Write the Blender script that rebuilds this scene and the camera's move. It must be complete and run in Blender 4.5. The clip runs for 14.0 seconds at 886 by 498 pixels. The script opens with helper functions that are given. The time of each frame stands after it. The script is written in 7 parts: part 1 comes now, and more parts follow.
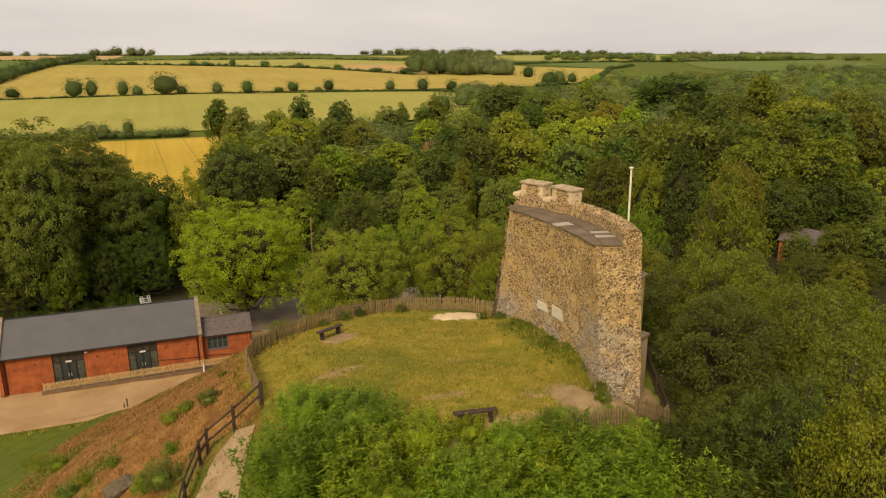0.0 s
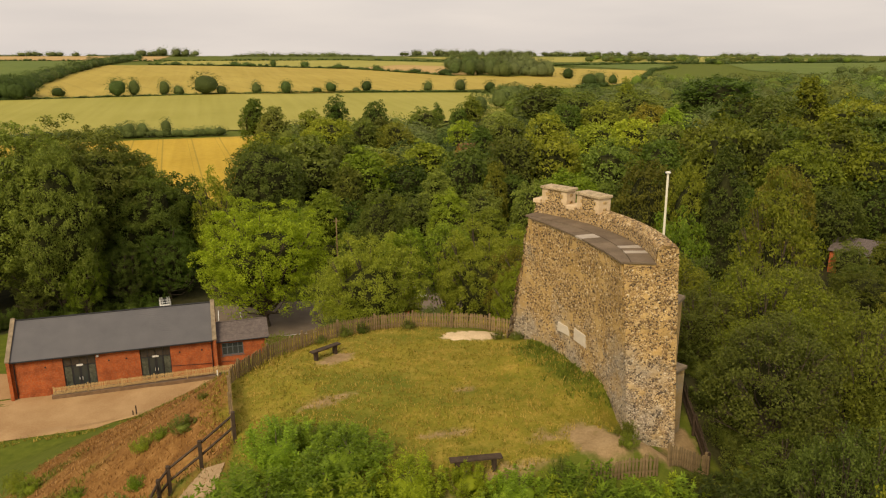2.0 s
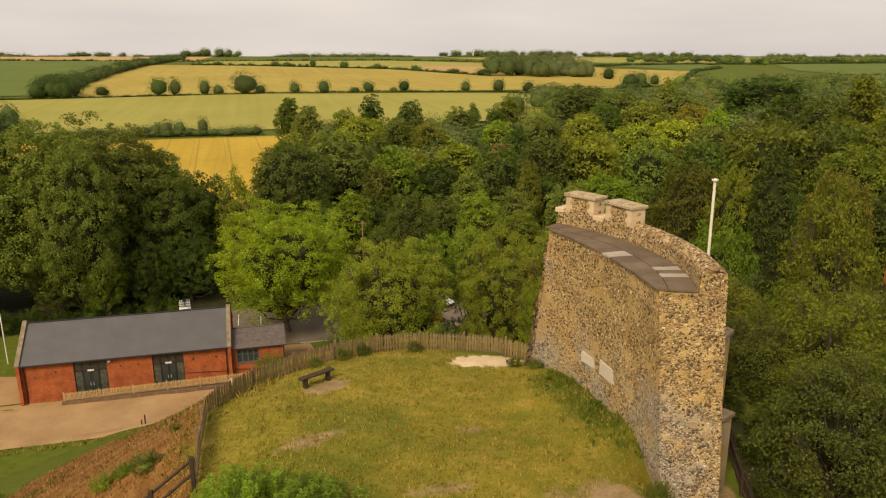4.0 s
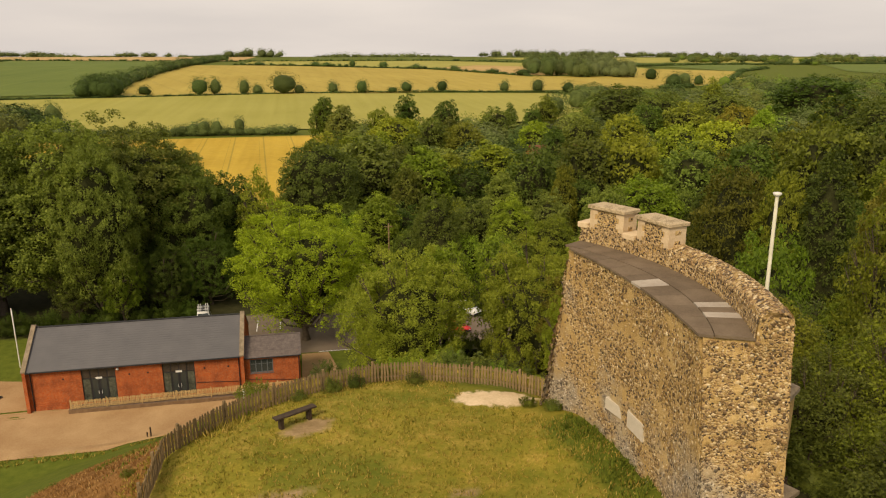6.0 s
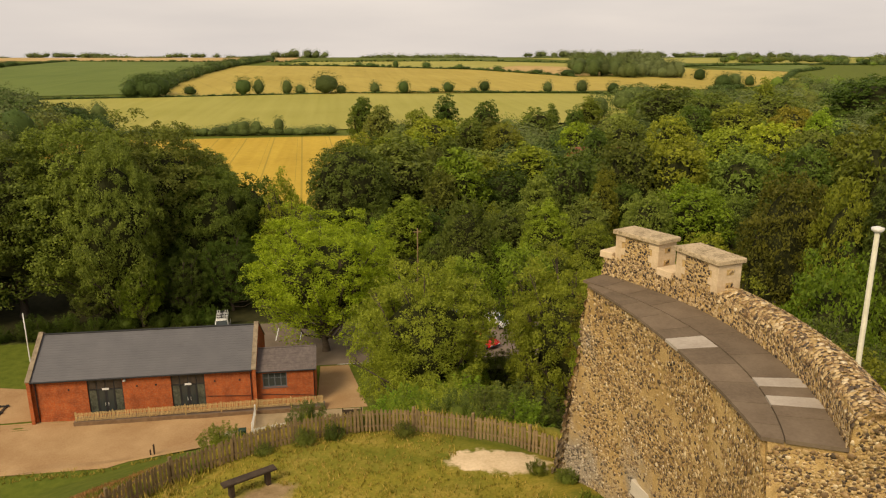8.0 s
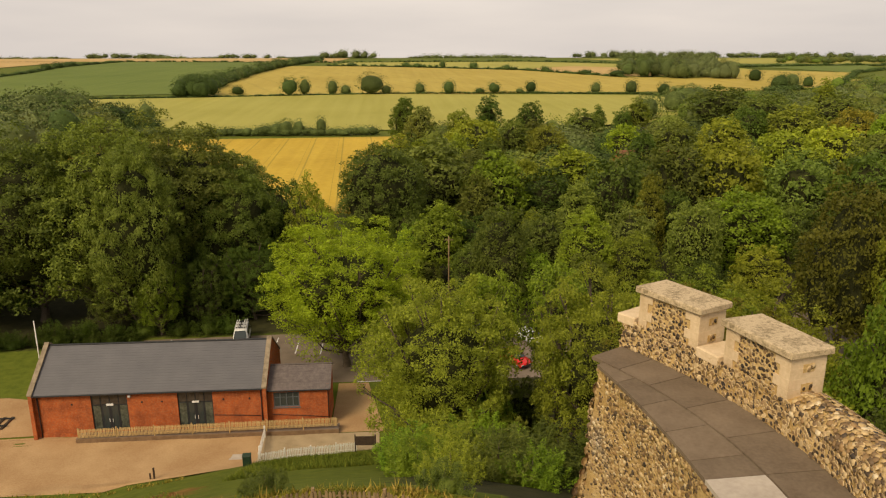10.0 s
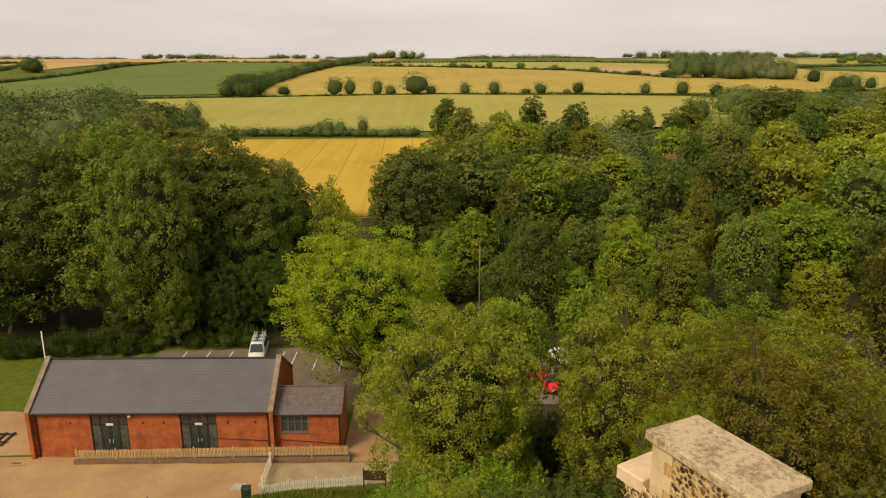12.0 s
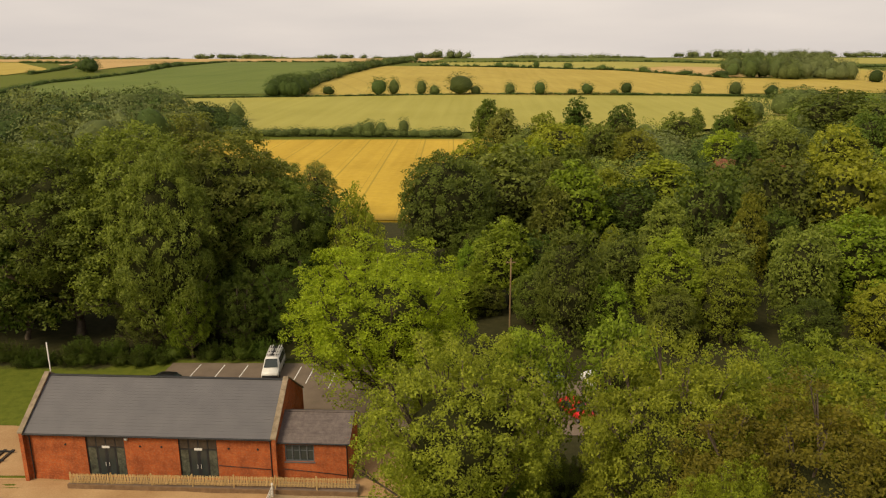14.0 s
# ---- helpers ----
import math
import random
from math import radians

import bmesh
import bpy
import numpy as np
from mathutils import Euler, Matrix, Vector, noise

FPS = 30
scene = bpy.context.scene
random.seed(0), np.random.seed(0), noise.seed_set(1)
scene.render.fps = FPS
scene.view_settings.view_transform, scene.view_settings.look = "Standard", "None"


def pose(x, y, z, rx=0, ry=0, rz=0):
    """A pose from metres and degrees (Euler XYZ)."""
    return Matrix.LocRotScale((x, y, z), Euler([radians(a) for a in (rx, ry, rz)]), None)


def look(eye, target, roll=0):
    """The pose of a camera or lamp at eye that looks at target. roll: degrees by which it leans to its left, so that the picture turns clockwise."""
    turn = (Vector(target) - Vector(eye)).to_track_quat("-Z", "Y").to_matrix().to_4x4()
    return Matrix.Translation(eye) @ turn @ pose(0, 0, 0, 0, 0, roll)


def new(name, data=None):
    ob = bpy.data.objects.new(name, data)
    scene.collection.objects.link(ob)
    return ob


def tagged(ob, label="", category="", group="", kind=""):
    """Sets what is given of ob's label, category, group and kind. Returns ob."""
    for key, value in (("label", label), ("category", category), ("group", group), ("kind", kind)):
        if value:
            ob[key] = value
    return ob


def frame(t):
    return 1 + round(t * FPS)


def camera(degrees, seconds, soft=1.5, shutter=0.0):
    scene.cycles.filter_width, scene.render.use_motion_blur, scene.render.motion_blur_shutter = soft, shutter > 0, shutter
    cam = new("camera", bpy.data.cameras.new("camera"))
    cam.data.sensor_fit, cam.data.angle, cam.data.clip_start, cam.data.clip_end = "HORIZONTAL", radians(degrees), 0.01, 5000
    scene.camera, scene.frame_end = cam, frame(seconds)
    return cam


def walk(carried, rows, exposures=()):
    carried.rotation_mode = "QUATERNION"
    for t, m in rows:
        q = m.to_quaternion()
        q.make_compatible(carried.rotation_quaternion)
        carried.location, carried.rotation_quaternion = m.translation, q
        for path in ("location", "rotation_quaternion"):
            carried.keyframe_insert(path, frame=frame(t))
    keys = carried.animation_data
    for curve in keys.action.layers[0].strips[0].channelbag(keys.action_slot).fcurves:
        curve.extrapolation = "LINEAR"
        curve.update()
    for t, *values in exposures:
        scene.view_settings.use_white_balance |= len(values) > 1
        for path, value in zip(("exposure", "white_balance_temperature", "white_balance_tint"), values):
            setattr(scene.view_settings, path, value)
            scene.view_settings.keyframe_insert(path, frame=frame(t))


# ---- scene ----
cam = camera(63.25, 14.0, 1.2)
PATH = [
    (0.0, (19.669, -85.104, 36.599), (23.0822, -76.0784, 33.9735), -0.11),
    (0.5, (20.408, -84.219, 36.415), (23.7071, -75.1493, 33.7977), -0.05),
    (1.0, (21.125, -83.309, 36.251), (24.3034, -74.1945, 33.6389), -0.02),
    (1.5, (21.821, -82.381, 36.099), (24.8753, -73.2224, 33.4909), 0.00),
    (2.0, (22.497, -81.437, 35.954), (25.4272, -72.2373, 33.3491), 0.02),
    (2.5, (23.158, -80.479, 35.813), (25.9635, -71.2400, 33.2103), 0.02),
    (3.0, (23.807, -79.505, 35.673), (26.4884, -70.2293, 33.0727), 0.02),
    (3.5, (24.447, -78.513, 35.534), (27.0054, -69.2021, 32.9353), 0.02),
    (4.0, (25.083, -77.499, 35.396), (27.5181, -68.1545, 32.7981), 0.02),
    (4.5, (25.719, -76.459, 35.258), (28.0289, -67.0821, 32.6616), 0.01),
    (5.0, (26.356, -75.388, 35.122), (28.5399, -65.9809, 32.5267), 0.01),
    (5.5, (26.997, -74.284, 34.988), (29.0525, -64.8473, 32.3950), -0.00),
    (6.0, (27.644, -73.143, 34.860), (29.5673, -63.6784, 32.2680), -0.01),
    (6.5, (28.298, -71.965, 34.737), (30.0843, -62.4728, 32.1472), -0.02),
    (7.0, (28.957, -70.748, 34.622), (30.6028, -61.2299, 32.0343), -0.03),
    (7.5, (29.621, -69.493, 34.516), (31.1213, -59.9508, 31.9307), -0.04),
    (8.0, (30.287, -68.203, 34.421), (31.6381, -58.6377, 31.8377), -0.06),
    (8.5, (30.953, -66.880, 34.337), (32.1507, -57.2939, 31.7562), -0.07),
    (9.0, (31.615, -65.529, 34.266), (32.6566, -55.9241, 31.6868), -0.08),
    (9.5, (32.269, -64.155, 34.207), (33.1526, -54.5333, 31.6297), -0.09),
    (10.0, (32.912, -62.763, 34.160), (33.6360, -53.1275, 31.5847), -0.10),
    (10.5, (33.539, -61.359, 34.124), (34.1038, -51.7125, 31.5512), -0.11),
    (11.0, (34.147, -59.949, 34.100), (34.5535, -50.2938, 31.5280), -0.11),
    (11.5, (34.733, -58.537, 34.084), (34.9829, -48.8761, 31.5138), -0.11),
    (12.0, (35.295, -57.126, 34.076), (35.3909, -47.4627, 31.5065), -0.12),
    (12.5, (35.834, -55.719, 34.074), (35.7769, -46.0551, 31.5040), -0.12),
    (13.0, (36.352, -54.314, 34.074), (36.1420, -44.6517, 31.5036), -0.12),
    (13.5, (36.853, -52.905, 34.074), (36.4887, -43.2478, 31.5025), -0.14),
    (14.0, (37.345, -51.484, 34.070), (36.8213, -41.8345, 31.4977), -0.16),
]
walk(cam, [(t, look(eye, target, roll)) for t, eye, target, roll in PATH], [(0.0, 0.0, 7000, 10), (14.0, 0.0, 7000, 10)])

# ---- world, sun ----
SUN_AZ, SUN_EL = 222.0, 42.0            # compass-like, from +y clockwise
world = bpy.data.worlds.new("sky")
scene.world = world
world.use_nodes = True
wn, wl = world.node_tree.nodes, world.node_tree.links
wn.clear()
w_out = wn.new("ShaderNodeOutputWorld")
w_bg = wn.new("ShaderNodeBackground")
w_sky = wn.new("ShaderNodeTexSky")
w_sky.sky_type = 'NISHITA'
w_sky.sun_disc = False
w_sky.sun_elevation, w_sky.sun_rotation = radians(SUN_EL), radians(SUN_AZ)
w_sky.air_density, w_sky.dust_density = 1.0, 4.0
# a closed layer of high cloud over the blue
w_geo = wn.new("ShaderNodeTexCoord")
w_map = wn.new("ShaderNodeMapping")
w_map.inputs["Scale"].default_value = (1.2, 1.2, 7.0)
w_noise = wn.new("ShaderNodeTexNoise")
w_noise.inputs["Scale"].default_value = 1.3
w_noise.inputs["Detail"].default_value = 5.0
w_ramp = wn.new("ShaderNodeValToRGB")
w_ramp.color_ramp.elements[0].position, w_ramp.color_ramp.elements[0].color = 0.3, (5.75, 5.45, 5.5, 1)
w_ramp.color_ramp.elements[1].position, w_ramp.color_ramp.elements[1].color = 0.72, (8.2, 7.55, 7.15, 1)
w_mix = wn.new("ShaderNodeMixRGB")
w_mix.inputs[0].default_value = 0.9
wl.new(w_geo.outputs["Generated"], w_map.inputs["Vector"])
wl.new(w_map.outputs["Vector"], w_noise.inputs["Vector"])
wl.new(w_noise.outputs["Fac"], w_ramp.inputs["Fac"])
w_sep = wn.new("ShaderNodeSeparateXYZ")
wl.new(w_geo.outputs["Generated"], w_sep.inputs[0])
w_fall = wn.new("ShaderNodeMapRange")
for w_key, w_val in (("From Min", 0.0), ("From Max", 0.35), ("To Min", 1.1), ("To Max", 0.92)):
    w_fall.inputs[w_key].default_value = w_val
wl.new(w_sep.outputs["Z"], w_fall.inputs["Value"])
w_dim = wn.new("ShaderNodeVectorMath")
w_dim.operation = 'SCALE'
wl.new(w_ramp.outputs["Color"], w_dim.inputs[0])
wl.new(w_fall.outputs["Result"], w_dim.inputs["Scale"])
wl.new(w_sky.outputs["Color"], w_mix.inputs[1])
wl.new(w_dim.outputs["Vector"], w_mix.inputs[2])
wl.new(w_mix.outputs["Color"], w_bg.inputs["Color"])
w_bg.inputs["Strength"].default_value = 0.1
wl.new(w_bg.outputs["Background"], w_out.inputs["Surface"])

sun = new("sun", bpy.data.lights.new("sun", 'SUN'))
sun.data.energy, sun.data.angle, sun.data.color = 3.2, radians(22), (1.0, 0.84, 0.60)
sun_dir = Vector((math.sin(radians(SUN_AZ)) * math.cos(radians(SUN_EL)), math.cos(radians(SUN_AZ)) * math.cos(radians(SUN_EL)), math.sin(radians(SUN_EL))))
sun.matrix_world = look(sun_dir * 200, (0, 0, 0))


# ---- materials ----
def ramp_node(nt, stops, src):
    r = nt.nodes.new("ShaderNodeValToRGB")
    els = r.color_ramp.elements
    while len(els) < len(stops):
        els.new(0.5)
    for e, (p, c) in zip(els, stops):
        e.position, e.color = p, (*c, 1)
    nt.links.new(src, r.inputs["Fac"])
    return r.outputs["Color"]


def noise_node(nt, vec, scale, detail=4.0, rough=0.55, dist=0.0):
    n = nt.nodes.new("ShaderNodeTexNoise")
    n.inputs["Scale"].default_value, n.inputs["Detail"].default_value = scale, detail
    n.inputs["Roughness"].default_value, n.inputs["Distortion"].default_value = rough, dist
    nt.links.new(vec, n.inputs["Vector"])
    return n.outputs["Fac"]


def mix_node(nt, fac, a, b, mode='MIX'):
    m = nt.nodes.new("ShaderNodeMixRGB")
    m.blend_type = mode
    for sock, v in zip(m.inputs, (fac, a, b)):
        if isinstance(v, (int, float)):
            sock.default_value = v
        elif isinstance(v, tuple):
            sock.default_value = (*v, 1)
        else:
            nt.links.new(v, sock)
    return m.outputs["Color"]


def math_node(nt, op, a, b=0.0, clamp=False):
    m = nt.nodes.new("ShaderNodeMath")
    m.operation, m.use_clamp = op, clamp
    for sock, v in zip(m.inputs, (a, b)):
        if isinstance(v, (int, float)):
            sock.default_value = v
        else:
            nt.links.new(v, sock)
    return m.outputs[0]


def start_mat(name):
    m = bpy.data.materials.new(name)
    m.use_nodes = True
    nt = m.node_tree
    return m, nt, nt.nodes["Principled BSDF"]


def coords(nt, kind="Object"):
    if kind == "World":
        return nt.nodes.new("ShaderNodeNewGeometry").outputs["Position"]
    return nt.nodes.new("ShaderNodeTexCoord").outputs[kind]


def bump_to(nt, bsdf, height, strength=0.3, dist=0.02):
    b = nt.nodes.new("ShaderNodeBump")
    b.inputs["Strength"].default_value, b.inputs["Distance"].default_value = strength, dist
    nt.links.new(height, b.inputs["Height"])
    nt.links.new(b.outputs["Normal"], bsdf.inputs["Normal"])


def plain(name, lo, hi, scale=3.0, rough=0.7, metal=0.0, fine=25.0, bump=0.2, spread=0.0, kind="Object", spec=0.3, dist=0.01):
    """Two colours mixed at a coarse and a fine scale, with a little relief; spread varies it from piece to piece."""
    m, nt, b = start_mat(name)
    v = coords(nt, kind)
    n1, n2 = noise_node(nt, v, scale, 5), noise_node(nt, v, fine, 3)
    f = math_node(nt, 'ADD', math_node(nt, 'MULTIPLY', n1, 0.65), math_node(nt, 'MULTIPLY', n2, 0.35))
    col = ramp_node(nt, [(0.32, lo), (0.68, hi)], f)
    if spread:
        oi = nt.nodes.new("ShaderNodeObjectInfo")
        k = math_node(nt, 'ADD', math_node(nt, 'MULTIPLY', oi.outputs["Random"], spread), 1 - spread / 2)
        hs = nt.nodes.new("ShaderNodeHueSaturation")
        nt.links.new(k, hs.inputs["Value"])
        nt.links.new(col, hs.inputs["Color"])
        col = hs.outputs["Color"]
    nt.links.new(col, b.inputs["Base Color"])
    b.inputs["Roughness"].default_value, b.inputs["Metallic"].default_value = rough, metal
    b.inputs["Specular IOR Level"].default_value = spec
    if bump:
        bump_to(nt, b, n2, bump, dist)
    return m


def leaf_mat(name, dark, light, trans=0.46):
    """Leaves: the tint comes from the tree's own colour, with a change from leaf to leaf."""
    m, nt, b = start_mat(name)
    oi = nt.nodes.new("ShaderNodeObjectInfo")
    geo = nt.nodes.new("ShaderNodeNewGeometry")
    v = coords(nt, "World")
    n1 = noise_node(nt, v, 0.35, 3)
    f = math_node(nt, 'ADD', math_node(nt, 'MULTIPLY', geo.outputs["Random Per Island"], 0.42), math_node(nt, 'MULTIPLY', n1, 0.58))
    col = ramp_node(nt, [(0.25, dark), (0.8, light)], f)
    col = mix_node(nt, 1.0, col, oi.outputs["Color"], 'MULTIPLY')
    nt.links.new(col, b.inputs["Base Color"])
    b.inputs["Roughness"].default_value = 0.6
    b.inputs["Specular IOR Level"].default_value = 0.2
    tr = nt.nodes.new("ShaderNodeBsdfTranslucent")
    nt.links.new(mix_node(nt, 1.0, col, (1.0, 1.0, 0.65), 'MULTIPLY'), tr.inputs["Color"])
    mx = nt.nodes.new("ShaderNodeMixShader")
    mx.inputs[0].default_value = trans
    nt.links.new(b.outputs[0], mx.inputs[1])
    nt.links.new(tr.outputs[0], mx.inputs[2])
    nt.links.new(mx.outputs[0], nt.nodes["Material Output"].inputs["Surface"])
    return m


M_LEAF = leaf_mat("leaf", (0.088, 0.108, 0.019), (0.232, 0.258, 0.046))
# near-black crown hearts: shade between the leaf clumps, put into colour
M_SHADED_HEART = plain("shaded_crown_heart", (0.018, 0.020, 0.008), (0.052, 0.056, 0.02), 1.2, 0.9, fine=6, bump=0.8, dist=0.1, spec=0.05)
M_BARK = plain("bark", (0.05, 0.038, 0.026), (0.13, 0.10, 0.07), 4, 0.9, fine=18, bump=0.6, dist=0.03)


def ground_mat():
    m, nt, b = start_mat("ground_cover")
    v = coords(nt, "World")

    def mask(name, soft=0.25, scale=1.2):
        a = nt.nodes.new("ShaderNodeAttribute")
        a.attribute_name = name
        n = noise_node(nt, v, scale, 5, 0.65)
        k = math_node(nt, 'ADD', a.outputs["Fac"], math_node(nt, 'MULTIPLY', math_node(nt, 'SUBTRACT', n, 0.5), 1.3))
        return math_node(nt, 'DIVIDE', math_node(nt, 'SUBTRACT', k, 0.5 - soft), 2 * soft, True)

    n_fine, n_mid, n_big = noise_node(nt, v, 9, 4, 0.7), noise_node(nt, v, 1.1, 4), noise_node(nt, v, 0.28, 4)
    mixn = math_node(nt, 'ADD', math_node(nt, 'MULTIPLY', n_fine, 0.45), math_node(nt, 'MULTIPLY', n_mid, 0.55))
    lawn = ramp_node(nt, [(0.3, (0.115, 0.130, 0.013)), (0.5, (0.225, 0.192, 0.026)), (0.68, (0.40, 0.285, 0.068))], mixn)
    yel = ramp_node(nt, [(0.35, (0.20, 0.175, 0.020)), (0.7, (0.37, 0.285, 0.038))], n_fine)
    lawn = mix_node(nt, ramp_node(nt, [(0.5, (0, 0, 0)), (0.68, (0.8, 0.8, 0.8))], n_big), lawn, yel)
    green = ramp_node(nt, [(0.3, (0.080, 0.108, 0.011)), (0.7, (0.190, 0.185, 0.024))], mixn)
    lawn = mix_node(nt, ramp_node(nt, [(0.46, (0, 0, 0)), (0.6, (0.85, 0.85, 0.85))], noise_node(nt, v, 0.17, 4, 0.65)), lawn, green)
    lush = ramp_node(nt, [(0.3, (0.060, 0.088, 0.010)), (0.7, (0.145, 0.165, 0.023))], mixn)
    dry = ramp_node(nt, [(0.3, (0.085, 0.042, 0.015)), (0.5, (0.215, 0.105, 0.030)), (0.7, (0.37, 0.21, 0.075))], mixn)
    bare = ramp_node(nt, [(0.3, (0.48, 0.355, 0.205)), (0.7, (0.78, 0.62, 0.41))], mixn)
    worn = ramp_node(nt, [(0.3, (0.20, 0.135, 0.062)), (0.7, (0.42, 0.30, 0.165))], mixn)
    # woodland floor: dark litter, with the shade under the trees in its colour
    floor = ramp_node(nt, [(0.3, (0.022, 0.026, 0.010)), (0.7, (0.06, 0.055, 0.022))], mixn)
    col = lush
    col = mix_node(nt, mask("meadow"), col, lawn)
    col = mix_node(nt, mask("dry", 0.2, 0.6), col, dry)
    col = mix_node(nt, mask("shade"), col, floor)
    col = mix_node(nt, mask("worn", 0.3, 2.2), col, worn)
    col = mix_node(nt, mask("bare", 0.12, 2.2), col, bare)
    nt.links.new(col, b.inputs["Base Color"])
    b.inputs["Roughness"].default_value = 0.9
    b.inputs["Specular IOR Level"].default_value = 0.1
    bump_to(nt, b, mixn, 0.45, 0.06)
    return m


def crop_mat(name, lo, hi, stripe, angle, at=12.0, apart=24.0):
    """A standing crop: broad patches, fine grain, pairs of tramlines."""
    m, nt, b = start_mat(name)
    v = coords(nt, "World")
    n1, n2 = noise_node(nt, v, 0.012, 5), noise_node(nt, v, 0.5, 4)
    mp = nt.nodes.new("ShaderNodeMapping")
    mp.inputs["Rotation"].default_value = (0, 0, radians(angle))
    nt.links.new(v, mp.inputs["Vector"])
    mp2 = nt.nodes.new("ShaderNodeMapping")
    mp2.inputs["Rotation"].default_value = (0, 0, radians(angle))
    mp2.inputs["Scale"].default_value = (0.16, 0.004, 0.01)
    nt.links.new(v, mp2.inputs["Vector"])
    n3 = noise_node(nt, mp2.outputs["Vector"], 1.0, 3)
    f = math_node(nt, 'ADD', math_node(nt, 'MULTIPLY', n1, 0.45), math_node(nt, 'ADD', math_node(nt, 'MULTIPLY', n2, 0.2), math_node(nt, 'MULTIPLY', n3, 0.35)))
    col = ramp_node(nt, [(0.36, lo), (0.64, hi)], f)
    sep = nt.nodes.new("ShaderNodeSeparateXYZ")
    nt.links.new(mp.outputs["Vector"], sep.inputs[0])
    u = math_node(nt, 'MODULO', math_node(nt, 'ADD', sep.outputs["X"], 200.0 * apart), apart)
    line = math_node(nt, 'ADD', math_node(nt, 'LESS_THAN', math_node(nt, 'ABSOLUTE', math_node(nt, 'SUBTRACT', u, at - 1.0)), 0.25),
                     math_node(nt, 'LESS_THAN', math_node(nt, 'ABSOLUTE', math_node(nt, 'SUBTRACT', u, at + 1.0)), 0.25))
    col = mix_node(nt, math_node(nt, 'MULTIPLY', line, stripe), col, (0.11, 0.12, 0.025))
    nt.links.new(col, b.inputs["Base Color"])
    b.inputs["Roughness"].default_value = 0.85
    b.inputs["Specular IOR Level"].default_value = 0.15
    bump_to(nt, b, n2, 0.6, 0.3)
    return m


def brick_mat():
    m, nt, b = start_mat("red_brick")
    tc = nt.nodes.new("ShaderNodeTexCoord")
    sep = nt.nodes.new("ShaderNodeSeparateXYZ")
    nt.links.new(tc.outputs["Object"], sep.inputs[0])
    cmb = nt.nodes.new("ShaderNodeCombineXYZ")
    nt.links.new(math_node(nt, 'ADD', sep.outputs["X"], sep.outputs["Y"]), cmb.inputs["X"])
    nt.links.new(sep.outputs["Z"], cmb.inputs["Y"])
    br = nt.nodes.new("ShaderNodeTexBrick")
    nt.links.new(cmb.outputs[0], br.inputs["Vector"])
    br.inputs["Scale"].default_value = 1.0
    br.inputs["Brick Width"].default_value, br.inputs["Row Height"].default_value, br.inputs["Mortar Size"].default_value = 0.225, 0.075, 0.008
    br.inputs["Color1"].default_value = (0.50, 0.115, 0.026, 1)
    br.inputs["Color2"].default_value = (0.40, 0.085, 0.022, 1)
    br.inputs["Mortar"].default_value = (0.30, 0.17, 0.10, 1)
    n1 = noise_node(nt, tc.outputs["Object"], 0.9, 5, 0.6)
    n2 = noise_node(nt, tc.outputs["Object"], 6, 4)
    col = mix_node(nt, ramp_node(nt, [(0.40, (0, 0, 0)), (0.66, (0.8, 0.8, 0.8))], n1), br.outputs["Color"], (0.20, 0.055, 0.024))
    col = mix_node(nt, ramp_node(nt, [(0.5, (0, 0, 0)), (0.75, (0.65, 0.65, 0.65))], n2), col, (0.52, 0.20, 0.09))
    nt.links.new(col, b.inputs["Base Color"])
    b.inputs["Roughness"].default_value = 0.9
    b.inputs["Specular IOR Level"].default_value = 0.1
    bump_to(nt, b, br.outputs["Fac"], -0.3, 0.01)
    return m


M_GROUND = ground_mat()
M_BRICK = brick_mat()
M_SLATE = plain("roof_slate", (0.092, 0.090, 0.098), (0.122, 0.118, 0.125), 0.6, 0.6, fine=20, bump=0.15, spec=0.4)
M_SLATE_OLD = plain("old_slate", (0.085, 0.068, 0.065), (0.17, 0.14, 0.13), 2.5, 0.7, fine=12, bump=0.2)
M_COPING = plain("coping_stone", (0.15, 0.115, 0.075), (0.34, 0.27, 0.185), 2.0, 0.85, fine=20, bump=0.3)
M_DARK = plain("dark_metal", (0.018, 0.019, 0.021), (0.035, 0.036, 0.04), 3, 0.5, fine=20, bump=0.05)
M_PAVE = plain("stone_paving", (0.125, 0.092, 0.062), (0.21, 0.16, 0.112), 1.2, 0.9, fine=16, bump=0.3, spread=0.2, spec=0.15)
M_PAVE_PALE = plain("pale_paving", (0.34, 0.29, 0.24), (0.48, 0.42, 0.35), 2.2, 0.85, fine=16, bump=0.25)
M_STONE = plain("dressed_stone", (0.50, 0.37, 0.22), (0.72, 0.57, 0.38), 1.8, 0.85, fine=18, bump=0.25)


